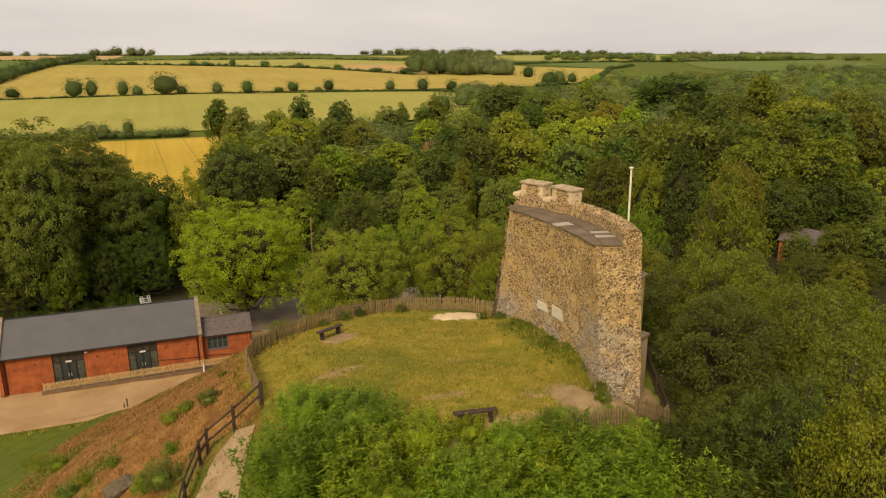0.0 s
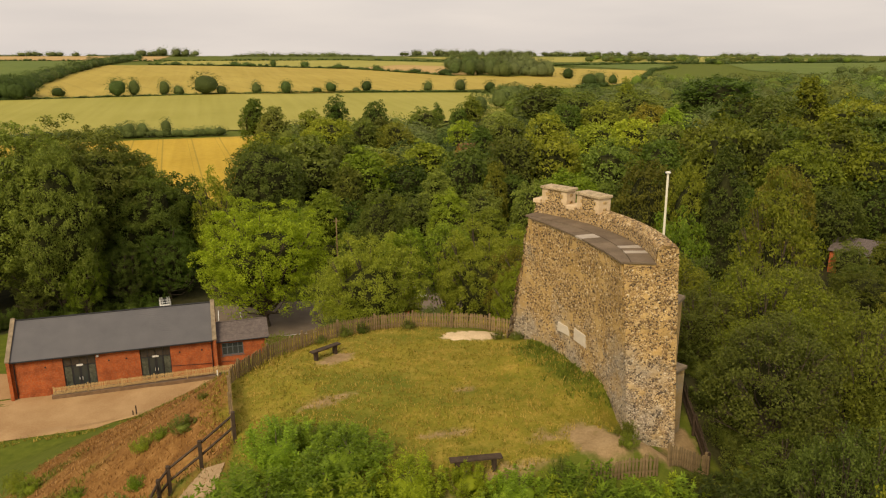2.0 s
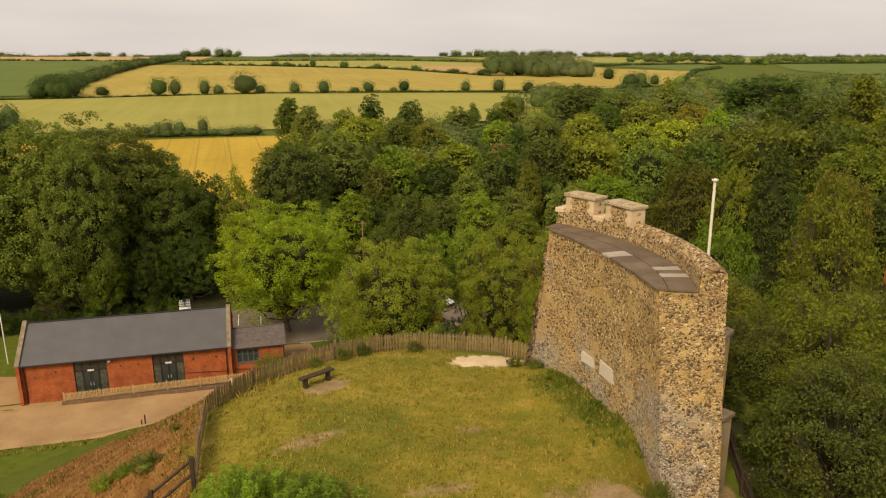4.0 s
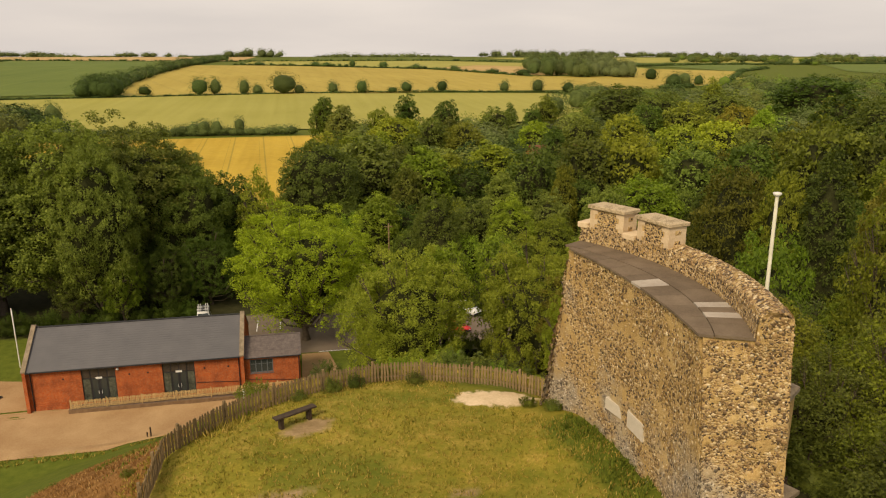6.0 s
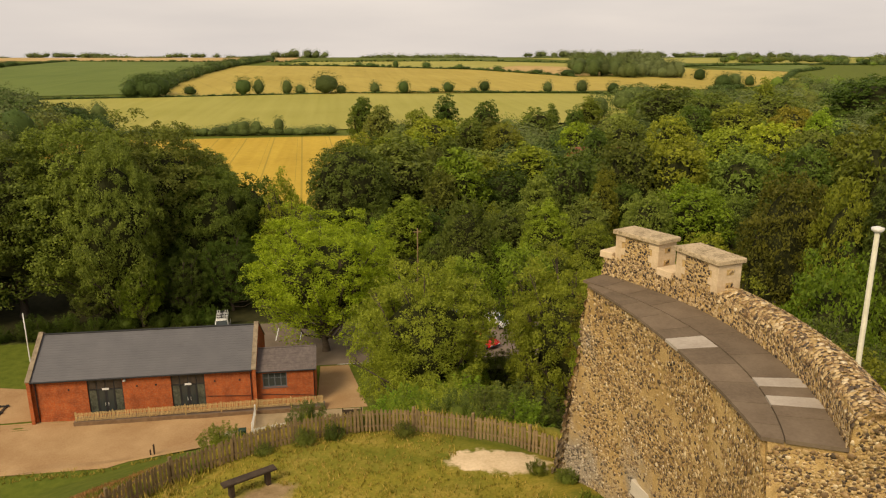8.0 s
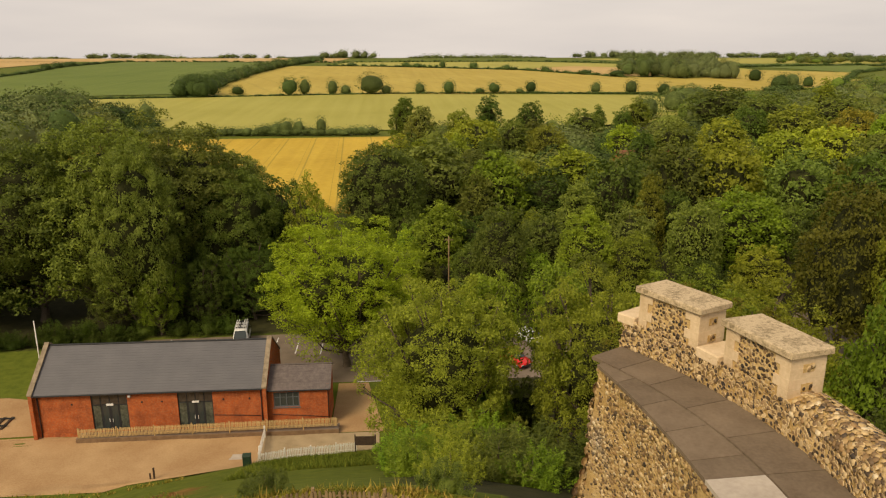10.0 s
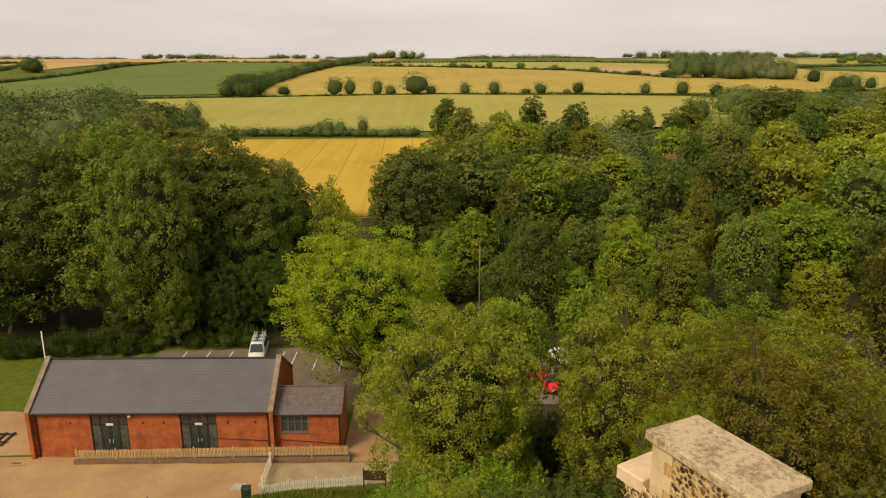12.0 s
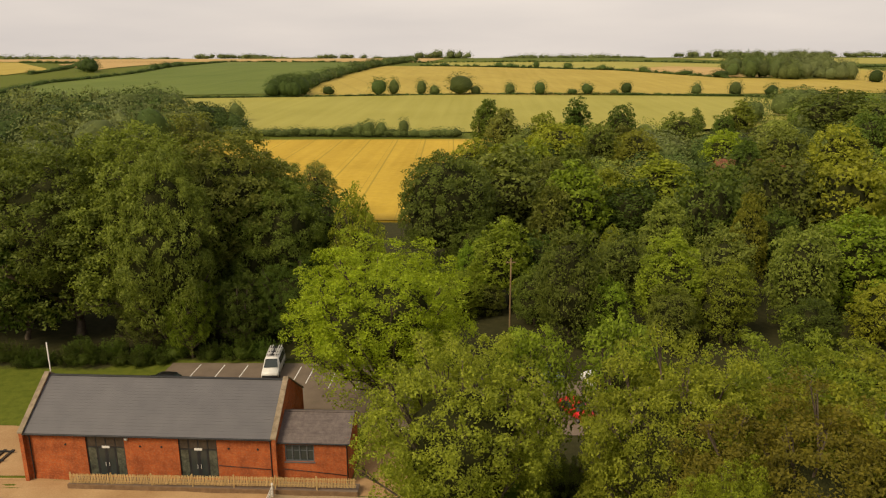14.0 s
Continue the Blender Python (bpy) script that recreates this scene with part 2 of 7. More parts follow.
def lichen_stone():
    """Cream dressed stone with fine dark lichen, thick in some places and thin in others."""
    m, nt, b = start_mat("lichen_stone")
    v = coords(nt, "Object")
    n1, n2, n3 = noise_node(nt, v, 2.2, 4), noise_node(nt, v, 13, 6, 0.75), noise_node(nt, v, 42, 3, 0.7)
    base = ramp_node(nt, [(0.3, (0.40, 0.31, 0.19)), (0.7, (0.60, 0.48, 0.32))], n3)
    crust = math_node(nt, 'MULTIPLY', math_node(nt, 'SUBTRACT', math_node(nt, 'ADD', math_node(nt, 'MULTIPLY', n1, 0.55), n2), 0.74), 6.0, True)
    dark = ramp_node(nt, [(0.3, (0.13, 0.10, 0.055)), (0.7, (0.27, 0.21, 0.12))], n3)
    nt.links.new(mix_node(nt, math_node(nt, 'MULTIPLY', crust, 0.85), base, dark), b.inputs["Base Color"])
    b.inputs["Roughness"].default_value = 0.92
    b.inputs["Specular IOR Level"].default_value = 0.15
    bump_to(nt, b, n2, 0.5, 0.012)
    return m


M_STONE_CAP = lichen_stone()
M_PLAQUE = plain("plaque_stone", (0.50, 0.44, 0.35), (0.62, 0.55, 0.45), 4, 0.7, fine=30, bump=0.1)
M_CREAM = plain("cream_paint", (0.46, 0.44, 0.33), (0.62, 0.60, 0.47), 3, 0.5, fine=18, bump=0.05)
M_WOOD = plain("weathered_wood", (0.14, 0.095, 0.046), (0.28, 0.20, 0.105), 5, 0.85, fine=35, bump=0.3, spread=0.35)
M_WOOD_DARK = plain("dark_timber", (0.030, 0.020, 0.013), (0.075, 0.05, 0.032), 5, 0.8, fine=30, bump=0.3, spread=0.2)
M_WOOD_PALE = plain("pale_timber", (0.40, 0.27, 0.115), (0.58, 0.42, 0.20), 5, 0.8, fine=30, bump=0.2, spread=0.25)
M_WHITE = plain("white_paint", (0.62, 0.60, 0.55), (0.80, 0.79, 0.75), 4, 0.5, fine=20, bump=0.05)
M_PLINTH = plain("brown_plinth", (0.13, 0.08, 0.045), (0.24, 0.155, 0.09), 2, 0.9, fine=16, bump=0.3)
M_DRIVE = plain("hoggin_drive", (0.29, 0.17, 0.080), (0.47, 0.32, 0.17), 0.22, 0.95, fine=9, bump=0.4, kind="World", spec=0.1, dist=0.02)
M_TRAIL = plain("trodden_path", (0.23, 0.155, 0.085), (0.42, 0.31, 0.19), 1.6, 0.95, fine=12, bump=0.4, kind="World", spec=0.1)
M_TARMAC = plain("worn_tarmac", (0.135, 0.105, 0.08), (0.215, 0.17, 0.13), 0.4, 0.9, fine=14, bump=0.3, kind="World", spec=0.2)
M_GRAVEL = plain("gravel_path", (0.27, 0.205, 0.12), (0.42, 0.325, 0.20), 0.8, 0.95, fine=25, bump=0.5, kind="World", spec=0.1)


# ---- builders ----
CX, CY = 31.0, -51.0                    # middle of the mound's flat top
WX, WY = 29.0, -54.4                    # middle of the curved wall's arc


def sstep(a, b, x):
    k = np.clip((np.asarray(x, float) - a) / (b - a), 0, 1)
    return k * k * (3 - 2 * k)


def far_level(y):
    return np.interp(y, [-1e4, 230, 300, 500, 1000, 1500, 1900, 2600, 5000], [0, 0, 0.7, 6, 20.5, 27.5, 32.3, 32.3, 26])


def level(x, y):
    """Height of the ground."""
    x, y = np.asarray(x, float), np.asarray(y, float)
    dx, dy = x - CX, y - CY
    d, ang = np.hypot(dx, dy), np.arctan2(dy, dx)
    flat = 9.4 + 3.2 * np.clip(np.cos(ang + 0.35), 0, 1) ** 2
    s = np.clip((d - flat) / (47.0 - flat), 0, 1)
    crown = 21.45 - 0.06 * np.clip(dy, -10, 10) - 0.5 * sstep(6.0, 9.0, d) * (dy > -4)      # the top tilts a little to the north
    mound = crown * (1 - s) ** 1.12 * (1 - sstep(0.9, 1.0, s) * 0.3)
    wr, wa = np.hypot(x - WX, y - WY), np.degrees(np.arctan2(y - WY, x - WX))
    rise = 0.5 * sstep(5.5, 8.6, wr) * (1 - sstep(9.6, 11, wr)) * sstep(-24, -6, wa) * (1 - sstep(24, 42, wa))
    hollow = -1.25 * (1 - sstep(0.5, 1.25, np.hypot((x - 39.6) / 2.9, (y + 59.0) / 2.6)))
    roll = 0.06 * np.sin(x * 0.9 + 1.3 * np.sin(y * 0.35)) * np.sin(y * 0.8 + np.sin(x * 0.27)) * (d < 60)
    east = 6.5 * sstep(105, 230, x) * (1 - sstep(330, 560, x)) * (1 - sstep(260, 420, y))
    return mound + rise + roll + hollow + far_level(y) + east


def mesh_of(name, verts, faces, materials=(), smooth=False):
    me = bpy.data.meshes.new(name)
    me.from_pydata([tuple(v) for v in verts] if not isinstance(verts, np.ndarray) else verts.tolist(), [], faces if isinstance(faces, list) else faces.tolist())
    for m in materials:
        me.materials.append(m)
    if smooth:
        me.shade_smooth()
    me.update()
    return me


def part(name, bm, material, parent=None, label=""):
    """Links a bmesh or a mesh as one object, under a thing or a part."""
    if isinstance(bm, bmesh.types.BMesh):
        me = bpy.data.meshes.new(name)
        bm.to_mesh(me)
        bm.free()
    else:
        me = bm
    if material is not None and not me.materials:
        me.materials.append(material)
    ob = new(name, me)
    if parent is not None:
        ob.parent = parent
    return tagged(ob, label)


def thing(name, m, label, category, group="", kind=""):
    ob = new(name)
    ob.empty_display_size = 0.2
    ob.matrix_basis = m
    return tagged(ob, label, category, group, kind)


def add_box(bm, x0, x1, y0, y1, z0, z1, bevel=0.0):
    r = bmesh.ops.create_cube(bm, size=1.0)
    vs = r["verts"]
    for v in vs:
        v.co = Vector((x0 + (v.co.x + 0.5) * (x1 - x0), y0 + (v.co.y + 0.5) * (y1 - y0), z0 + (v.co.z + 0.5) * (z1 - z0)))
    if bevel:
        es = list({e for v in vs for e in v.link_edges})
        bmesh.ops.bevel(bm, geom=es, offset=bevel, segments=1, affect='EDGES')
    return vs


def box(x0, x1, y0, y1, z0, z1, bevel=0.0):
    bm = bmesh.new()
    add_box(bm, x0, x1, y0, y1, z0, z1, bevel)
    return bm


def prism(points, z0, z1):
    """An upright prism over a plan given as points, anticlockwise."""
    bm = bmesh.new()
    lo = [bm.verts.new((x, y, z0)) for x, y in points]
    hi = [bm.verts.new((x, y, z1)) for x, y in points]
    bm.faces.new(lo[::-1])
    bm.faces.new(hi)
    n = len(points)
    for i in range(n):
        bm.faces.new((lo[i], lo[(i + 1) % n], hi[(i + 1) % n], hi[i]))
    return bm


def tube(path, radii, sides=7):
    """Verts and faces of a tapered tube along points."""
    vs, fs = [], []
    path = [Vector(p) for p in path]
    for i, p in enumerate(path):
        d = (path[min(i + 1, len(path) - 1)] - path[max(i - 1, 0)]).normalized()
        u = d.cross(Vector((0.3, 1, 0.1))).normalized()
        w = d.cross(u)
        for k in range(sides):
            a = 2 * math.pi * k / sides
            vs.append(p + radii[i] * (math.cos(a) * u + math.sin(a) * w))
    for i in range(len(path) - 1):
        for k in range(sides):
            a, b = i * sides + k, i * sides + (k + 1) % sides
            fs.append((a, b, b + sides, a + sides))
    n = len(vs)
    vs.append(path[-1])
    fs += [((len(path) - 1) * sides + k, (len(path) - 1) * sides + (k + 1) % sides, n) for k in range(sides)]
    return vs, fs


def joined(pieces):
    vs, fs = [], []
    for v, f in pieces:
        o = len(vs)
        vs += [tuple(p) for p in v]
        fs += [tuple(i + o for i in q) for q in f]
    return vs, fs


# ---- the ground: one sheet to the horizon ----
def ground_sheet():
    xs = np.concatenate([-np.geomspace(3400, 75, 34), np.arange(-70, -12, 3.0), np.arange(-12, 62, 0.55), np.arange(62, 130, 2.5), np.geomspace(132, 3400, 34)])
    ys = np.concatenate([-np.geomspace(600, 115, 8), np.arange(-110, -78, 2.0), np.arange(-78, 28, 0.55), np.arange(28, 130, 3.0), np.geomspace(132, 4300, 46)])
    X, Y = np.meshgrid(xs, ys)
    Z = level(X, Y)
    n, m = len(xs), len(ys)
    i = (np.arange(m - 1)[:, None] * n + np.arange(n - 1)[None]).ravel()
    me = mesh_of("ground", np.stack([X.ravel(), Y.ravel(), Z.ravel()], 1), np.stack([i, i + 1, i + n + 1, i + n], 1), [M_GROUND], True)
    x, y = X.ravel(), Y.ravel()
    d, ang = np.hypot(x - CX, y - CY), np.degrees(np.arctan2(y - CY, x - CX))
    wr, wa = np.hypot(x - WX, y - WY), np.degrees(np.arctan2(y - WY, x - WX))
    top = 1 - sstep(9.0, 11.0, d)
    near_wall = sstep(6.6, 8.2, wr) * (wr < 9.5) * sstep(-16, -6, wa) * (1 - sstep(24, 34, wa))
    meadow = np.maximum(top * (1 - near_wall), (d > 60) * 0.12)
    west = ((x < 22.5 + np.clip(y + 47.0, 0, 40) * 0.8) & (d > 8.2) & (d < 46)) * 1.0
    reach = np.interp(np.where(ang < 0, ang + 360, ang), [110, 120, 150, 200], [37, 33, 24.5, 22])
    dry = west * sstep(8.2, 9.4, d) * (1 - sstep(-3, 3, d - reach)) * sstep(100, 122, np.where(ang < 0, ang + 360, ang)) * (1 - sstep(205, 225, np.where(ang < 0, ang + 360, ang)))
    lump = np.sin(x * 0.5 + 1.7 * np.sin(y * 0.21)) * np.sin(y * 0.43 + 1.1)
    dry = np.clip(dry * (0.78 + 0.42 * lump), 0, 1)

    def spot(px, py, rx, ry, turn=0.0):
        c, s = math.cos(radians(turn)), math.sin(radians(turn))
        u, v = (x - px) * c + (y - py) * s, -(x - px) * s + (y - py) * c
        return 1 - sstep(0.55, 1.25, np.hypot(u / rx, v / ry))

    bare = spot(35.2, -47.0, 2.1, 0.85, -14)
    worn = np.max([spot(27.5, -48.1, 1.2, 0.6, 28) * 1.1, spot(35.3, -60.0, 1.0, 1.6, 10), spot(32.4, -53.8, 0.55, 0.45) * 0.8, spot(26.3, -53.0, 1.6, 0.5, 20) * 0.7, spot(39.5, -59.5, 0.9, 1.8, -20) * 1.2,
                   spot(30.2, -57.7, 1.3, 0.4) * 0.75, spot(33.7, -59.2, 0.7, 0.5) * 0.8, spot(37.3, -60.6, 1.4, 0.8, -25), spot(31.0, -60.9, 2.4, 0.5) * 0.7], 0)
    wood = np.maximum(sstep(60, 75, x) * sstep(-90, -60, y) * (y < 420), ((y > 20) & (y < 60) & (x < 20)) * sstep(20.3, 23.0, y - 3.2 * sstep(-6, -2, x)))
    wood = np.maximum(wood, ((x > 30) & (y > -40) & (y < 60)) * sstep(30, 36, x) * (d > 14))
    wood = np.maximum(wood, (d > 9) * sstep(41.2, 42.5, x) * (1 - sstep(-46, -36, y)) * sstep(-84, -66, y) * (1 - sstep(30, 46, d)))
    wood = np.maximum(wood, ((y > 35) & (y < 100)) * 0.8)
    # the gap between wall and trees is darkened here for its shade
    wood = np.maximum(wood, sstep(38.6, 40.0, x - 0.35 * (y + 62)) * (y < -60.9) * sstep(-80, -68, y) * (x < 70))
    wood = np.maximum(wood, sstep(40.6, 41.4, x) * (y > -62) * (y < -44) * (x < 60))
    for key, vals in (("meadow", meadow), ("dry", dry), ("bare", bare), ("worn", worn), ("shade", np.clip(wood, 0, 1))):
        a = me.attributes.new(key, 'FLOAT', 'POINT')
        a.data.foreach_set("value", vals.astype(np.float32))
    return tagged(new("ground", me), "grassy ground with a tall round castle mound", "ground", kind="structure")


ground_sheet()


def draped(name, poly, mat, lift, rows=20, cols=12, label="", category="field", thick=0.0):
    """A sheet over the ground within a plan outline whose rows along x are single spans."""
    ymin, ymax = min(p[1] for p in poly), max(p[1] for p in poly)
    eps = (ymax - ymin) * 1e-4
    vs, fs = [], []
    for r in range(rows + 1):
        y = ymin + eps + (ymax - ymin - 2 * eps) * r / rows
        hit = []
        for (x0, y0), (x1, y1) in zip(poly, poly[1:] + poly[:1]):
            if (y0 - y) * (y1 - y) < 0:
                hit.append(x0 + (x1 - x0) * (y - y0) / (y1 - y0))
        a, b = min(hit), max(hit)
        for c in range(cols + 1):
            x = a + (b - a) * c / cols
            vs.append((x, y, float(level(x, y)) + lift))
    for r in range(rows):
        for c in range(cols):
            i = r * (cols + 1) + c
            fs.append((i, i + 1, i + cols + 2, i + cols + 1))
    if thick:
        rim = [r * (cols + 1) for r in range(rows + 1)], [r * (cols + 1) + cols for r in range(rows + 1)], list(range(cols + 1)), list(range(rows * (cols + 1), (rows + 1) * (cols + 1)))
        for line in rim:
            o = len(vs)
            vs += [(vs[i][0], vs[i][1], vs[i][2] - thick) for i in line]
            fs += [(line[k], line[k + 1], o + k + 1, o + k) for k in range(len(line) - 1)]
    return tagged(new(name, mesh_of(name, vs, fs, [mat], True)), label, category, kind="structure")


M_GOLD = crop_mat("ripe_barley", (0.37, 0.245, 0.024), (0.57, 0.395, 0.055), 0.42, -2.6, 0.9, 11.6)
M_PALE = crop_mat("pale_barley", (0.28, 0.265, 0.052), (0.365, 0.335, 0.082), 0.0, -3)
M_OCHRE = crop_mat("ochre_wheat", (0.34, 0.26, 0.050), (0.44, 0.345, 0.082), 0.4, -18)
M_GREEN = crop_mat("green_crop", (0.095, 0.135, 0.022), (0.14, 0.18, 0.034), 0.0, 10)
M_TAN = crop_mat("tan_stubble", (0.40, 0.265, 0.10), (0.49, 0.34, 0.14), 0.0, 5)
draped("field", [(-75, 98), (52, 98), (52, 256), (-85, 250)], M_GOLD, 0.5, label="ripe golden barley field with tractor lines", thick=0.5)
draped("field", [(-330, 282), (320, 282), (250, 440), (224, 492), (20, 508), (-140, 478), (-330, 452)], M_PALE, 0.5, label="pale green-gold cereal field behind a hedge")
draped("field", [(-112, 497), (20, 520), (240, 498), (345, 522), (560, 690), (300, 712), (205, 890), (-50, 1058), (-112, 1060), (-122, 800)], M_OCHRE, 0.5, label="ochre wheat field on a gentle hillside")
draped("field", [(-48, 1075), (206, 905), (290, 730), (520, 800), (520, 960), (300, 1350), (-40, 1350)], M_PALE, 0.45, label="pale cereal strip near the hilltop")
draped("field", [(206, 905), (290, 735), (440, 770), (430, 900), (300, 1010)], M_TAN, 0.7, label="tan stubble field near the hilltop")
draped("field", [(-345, 474), (-120, 488), (-132, 800), (-112, 1300), (-470, 1400), (-430, 1050), (-392, 850), (-384, 740), (-388, 640)], M_GREEN, 0.5, label="dark green crop field on a slope")
draped("field", [(-66, 1320), (-470, 1420), (-1500, 1500), (-1500, 1850), (-60, 1850)], M_TAN, 0.6, label="reddish tan hilltop field")
draped("field", [(-480, 900), (-560, 1380), (-760, 1420), (-700, 1200)], M_TAN, 0.8, label="tan field behind the green slope")
draped("field", [(-530, 800), (-560, 940), (-900, 1400), (-1400, 1450), (-1100, 900)], M_OCHRE, 0.8, label="golden field beyond the green slope")
draped("field", [(345, 524), (420, 560), (505, 665), (600, 800), (500, 880), (380, 700), (300, 640)], M_OCHRE, 0.75, label="ochre field beside the copse")
draped("field", [(520, 970), (575, 930), (600, 790), (700, 885), (800, 1100), (580, 1110)], M_GREEN, 0.6, label="green pasture strip on the far hill")
draped("field", [(764, 690), (905, 720), (1190, 845), (1300, 1050), (890, 1010), (756, 790)], M_GREEN, 0.6, label="bright green pasture on the far hill")
draped("field", [(520, 1160), (800, 1120), (1400, 1200), (1500, 1700), (480, 1700)], M_PALE, 0.55, label="pale far hilltop field")

draped("drive", [(-60, -9.8), (8.7, -9.6), (11.5, -8.2), (20.9, -8.2), (20.6, -1.0), (20.4, -0.02), (-0.3, -0.02), (-60, -1.5)], M_DRIVE, 0.05, 24, 30, "sandy hoggin yard before the brick building", "drive")
draped("drive", [(-60, -1.7), (-0.35, -0.1), (-0.35, 7.0), (-7, 8.6), (-60, 7.0)], M_DRIVE, 0.045, 10, 16, "sandy yard beside the brick building", "drive")
draped("pavement", [(20.75, -6.6), (31.5, -4.8), (31.5, -1.3), (20.75, -1.3)], M_GRAVEL, 0.05, 8, 12, "pale surfaced path between fences", "path")
draped("road", [(2.0, 12.0), (27.5, 9.5), (30.5, 14), (62, 9), (64, 19), (22.5, 24.5), (2.0, 24.0)], M_TARMAC, 0.05, 20, 30, "worn grey tarmac car park", "car park")
draped("pavement", [(26.9, -1.2), (32, -1.2), (30.2, 9.4), (27.0, 9.4)], M_DRIVE, 0.055, 12, 6, "sandy yard beside the annex", "yard")


# ---- foliage ----
def leaves(rng, pts, nor, size, tilt=0.7, single=False):
    """Folded four-cornered leaves at points, facing roughly along the normals."""
    n = len(pts)
    nor = nor + rng.normal(0, tilt, (n, 3))
    nor /= np.linalg.norm(nor, axis=1)[:, None] + 1e-9
    t = np.cross(nor, rng.normal(0, 1, (n, 3)))
    t /= np.linalg.norm(t, axis=1)[:, None] + 1e-9
    b = np.cross(nor, t)
    s = (size * rng.uniform(0.6, 1.35, n))[:, None]
    if single:
        v = np.stack([pts - t * s * 0.5 - b * s * 0.35, pts - t * s * 0.3 + b * s * 0.45, pts + t * s * 0.7], 1).reshape(-1, 3)
        return v, np.arange(3 * n).reshape(-1, 3)
    v = np.stack([pts - t * s * 0.6, pts + b * s * 0.42 + nor * s * 0.14, pts + t * s * 0.75 - nor * s * 0.1, pts - b * s * 0.42 + nor * s * 0.14], 1).reshape(-1, 3)
    k = np.arange(n)[:, None] * 4
    f = np.concatenate([k + [0, 1, 2], k + [0, 2, 3]], 1).reshape(-1, 3)
    return v, f


ICO = {}
LOBES = []                               # lobes of the crown made last


def ico(level_of=1):
    if level_of not in ICO:
        bm = bmesh.new()
        bmesh.ops.create_icosphere(bm, subdivisions=level_of, radius=1.0)
        ICO[level_of] = np.array([v.co[:] for v in bm.verts]), np.array([[v.index for v in f.verts] for f in bm.faces])
        bm.free()
    return ICO[level_of]


def crown_form(d, form):
    """How far a crown reaches in each direction: half-width and half-height of one."""
    z = d[:, 2]
    h = np.sqrt(np.maximum(1 - z * z, 1e-6))
    if form == "egg":                    # widest below the middle
        w = h * (1.0 - 0.22 * z)
    elif form == "column":
        w = np.maximum(1 - np.abs(z) ** 3.2, 0) ** 0.6 * (1 - 0.18 * z)
    elif form == "spire":
        w = np.clip((1.02 - z) / 1.5, 0.02, 1.0) * np.where(z < -0.6, np.sqrt(np.clip(1 - ((z + 0.6) / 0.42) ** 2, 0.05, 1)), 1)
    else:                                # a dome, full to low down
        w = np.maximum(1 - np.abs(z) ** 2.5, 0) ** 0.5
    flat = d[:, :2] / np.maximum(np.hypot(d[:, 0], d[:, 1]), 1e-6)[:, None]
    return np.concatenate([flat * w[:, None], z[:, None]], 1)


def crown_arrays(rng, height, radius, base, clumps, n_leaves, size, form="dome", core=0.74, lobes=24, tilt=0.6, loose=0.0, fine=2, deep=0.24):
    """Boughs that bulge from a crown, each a swarm of small leafy clumps, round a solid dark heart. Leaves first, the
    heart's faces last.
    """
    zc, hz = (height + base) / 2, (height - base) / 2
    j = np.arange(lobes)
    lz = 1 - 1.8 * (j + 0.5) / lobes
    la = rng.uniform(0, 6.3) + 2.39996 * j
    ld = np.stack([np.sqrt(1 - lz * lz) * np.cos(la), np.sqrt(1 - lz * lz) * np.sin(la), lz], 1) + rng.normal(0, 0.16, (lobes, 3))
    ld /= np.linalg.norm(ld, axis=1)[:, None]
    lw = 2.1 / math.sqrt(lobes) * rng.uniform(0.8, 1.25, lobes)
    lh = rng.uniform(0.7, 1.15, lobes)
    box_of = np.array([radius, radius, hz])

    def swell(d):
        far = np.arccos(np.clip(d @ ld.T, -1, 1)) / lw
        up = np.where(far < 1, np.sqrt(np.maximum(1 - far ** 2, 0)), 0) * lh
        near = up.argmax(1)
        return 1 - deep + deep * up.max(1), near

    i = np.arange(clumps)
    z = 1 - 1.86 * (i + 0.5) / clumps
    a = rng.uniform(0, 6.3) + 2.39996 * i
    d = np.stack([np.sqrt(1 - z * z) * np.cos(a), np.sqrt(1 - z * z) * np.sin(a), z], 1) + rng.normal(0, 0.05, (clumps, 3))
    d /= np.linalg.norm(d, axis=1)[:, None]
    k, near = swell(d)
    k = k * rng.uniform(0.9 - 0.2 * loose, 1.0 + 0.07 * loose, clumps)
    c = crown_form(d, form) * k[:, None] * box_of
    out = c - crown_form(ld, form)[near] * box_of * 0.6
    out /= np.linalg.norm(out, axis=1)[:, None] + 1e-9
    c = c + [0, 0, zc]
    space = math.sqrt(4 * math.pi * (radius * radius + 2 * radius * hz) / 3 / clumps)
    r = space * rng.uniform(0.42, 0.85, clumps)
    w = r ** 2 * (0.5 + 0.5 * np.clip(d[:, 2] + 0.9, 0, 1))
    lob = rng.choice(clumps, n_leaves, p=w / w.sum())
    e = rng.normal(0, 1, (n_leaves, 3)) + out[lob] * 0.6 + [0, 0, 0.5]
    e /= np.linalg.norm(e, axis=1)[:, None]
    pts = c[lob] + e * (r[lob] * rng.uniform(0.45, 1.12, n_leaves))[:, None] * [1, 1, 0.86]
    nor = e * 0.45 + out[lob] * 0.55 + [0, 0, 0.3]
    v, f = leaves(rng, pts, nor, size, tilt, True)
    LOBES[:] = list(zip(c.tolist(), r.tolist()))
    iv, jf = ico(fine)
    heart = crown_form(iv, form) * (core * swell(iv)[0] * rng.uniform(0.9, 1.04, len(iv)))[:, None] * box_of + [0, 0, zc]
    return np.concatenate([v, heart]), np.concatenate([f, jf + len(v)])


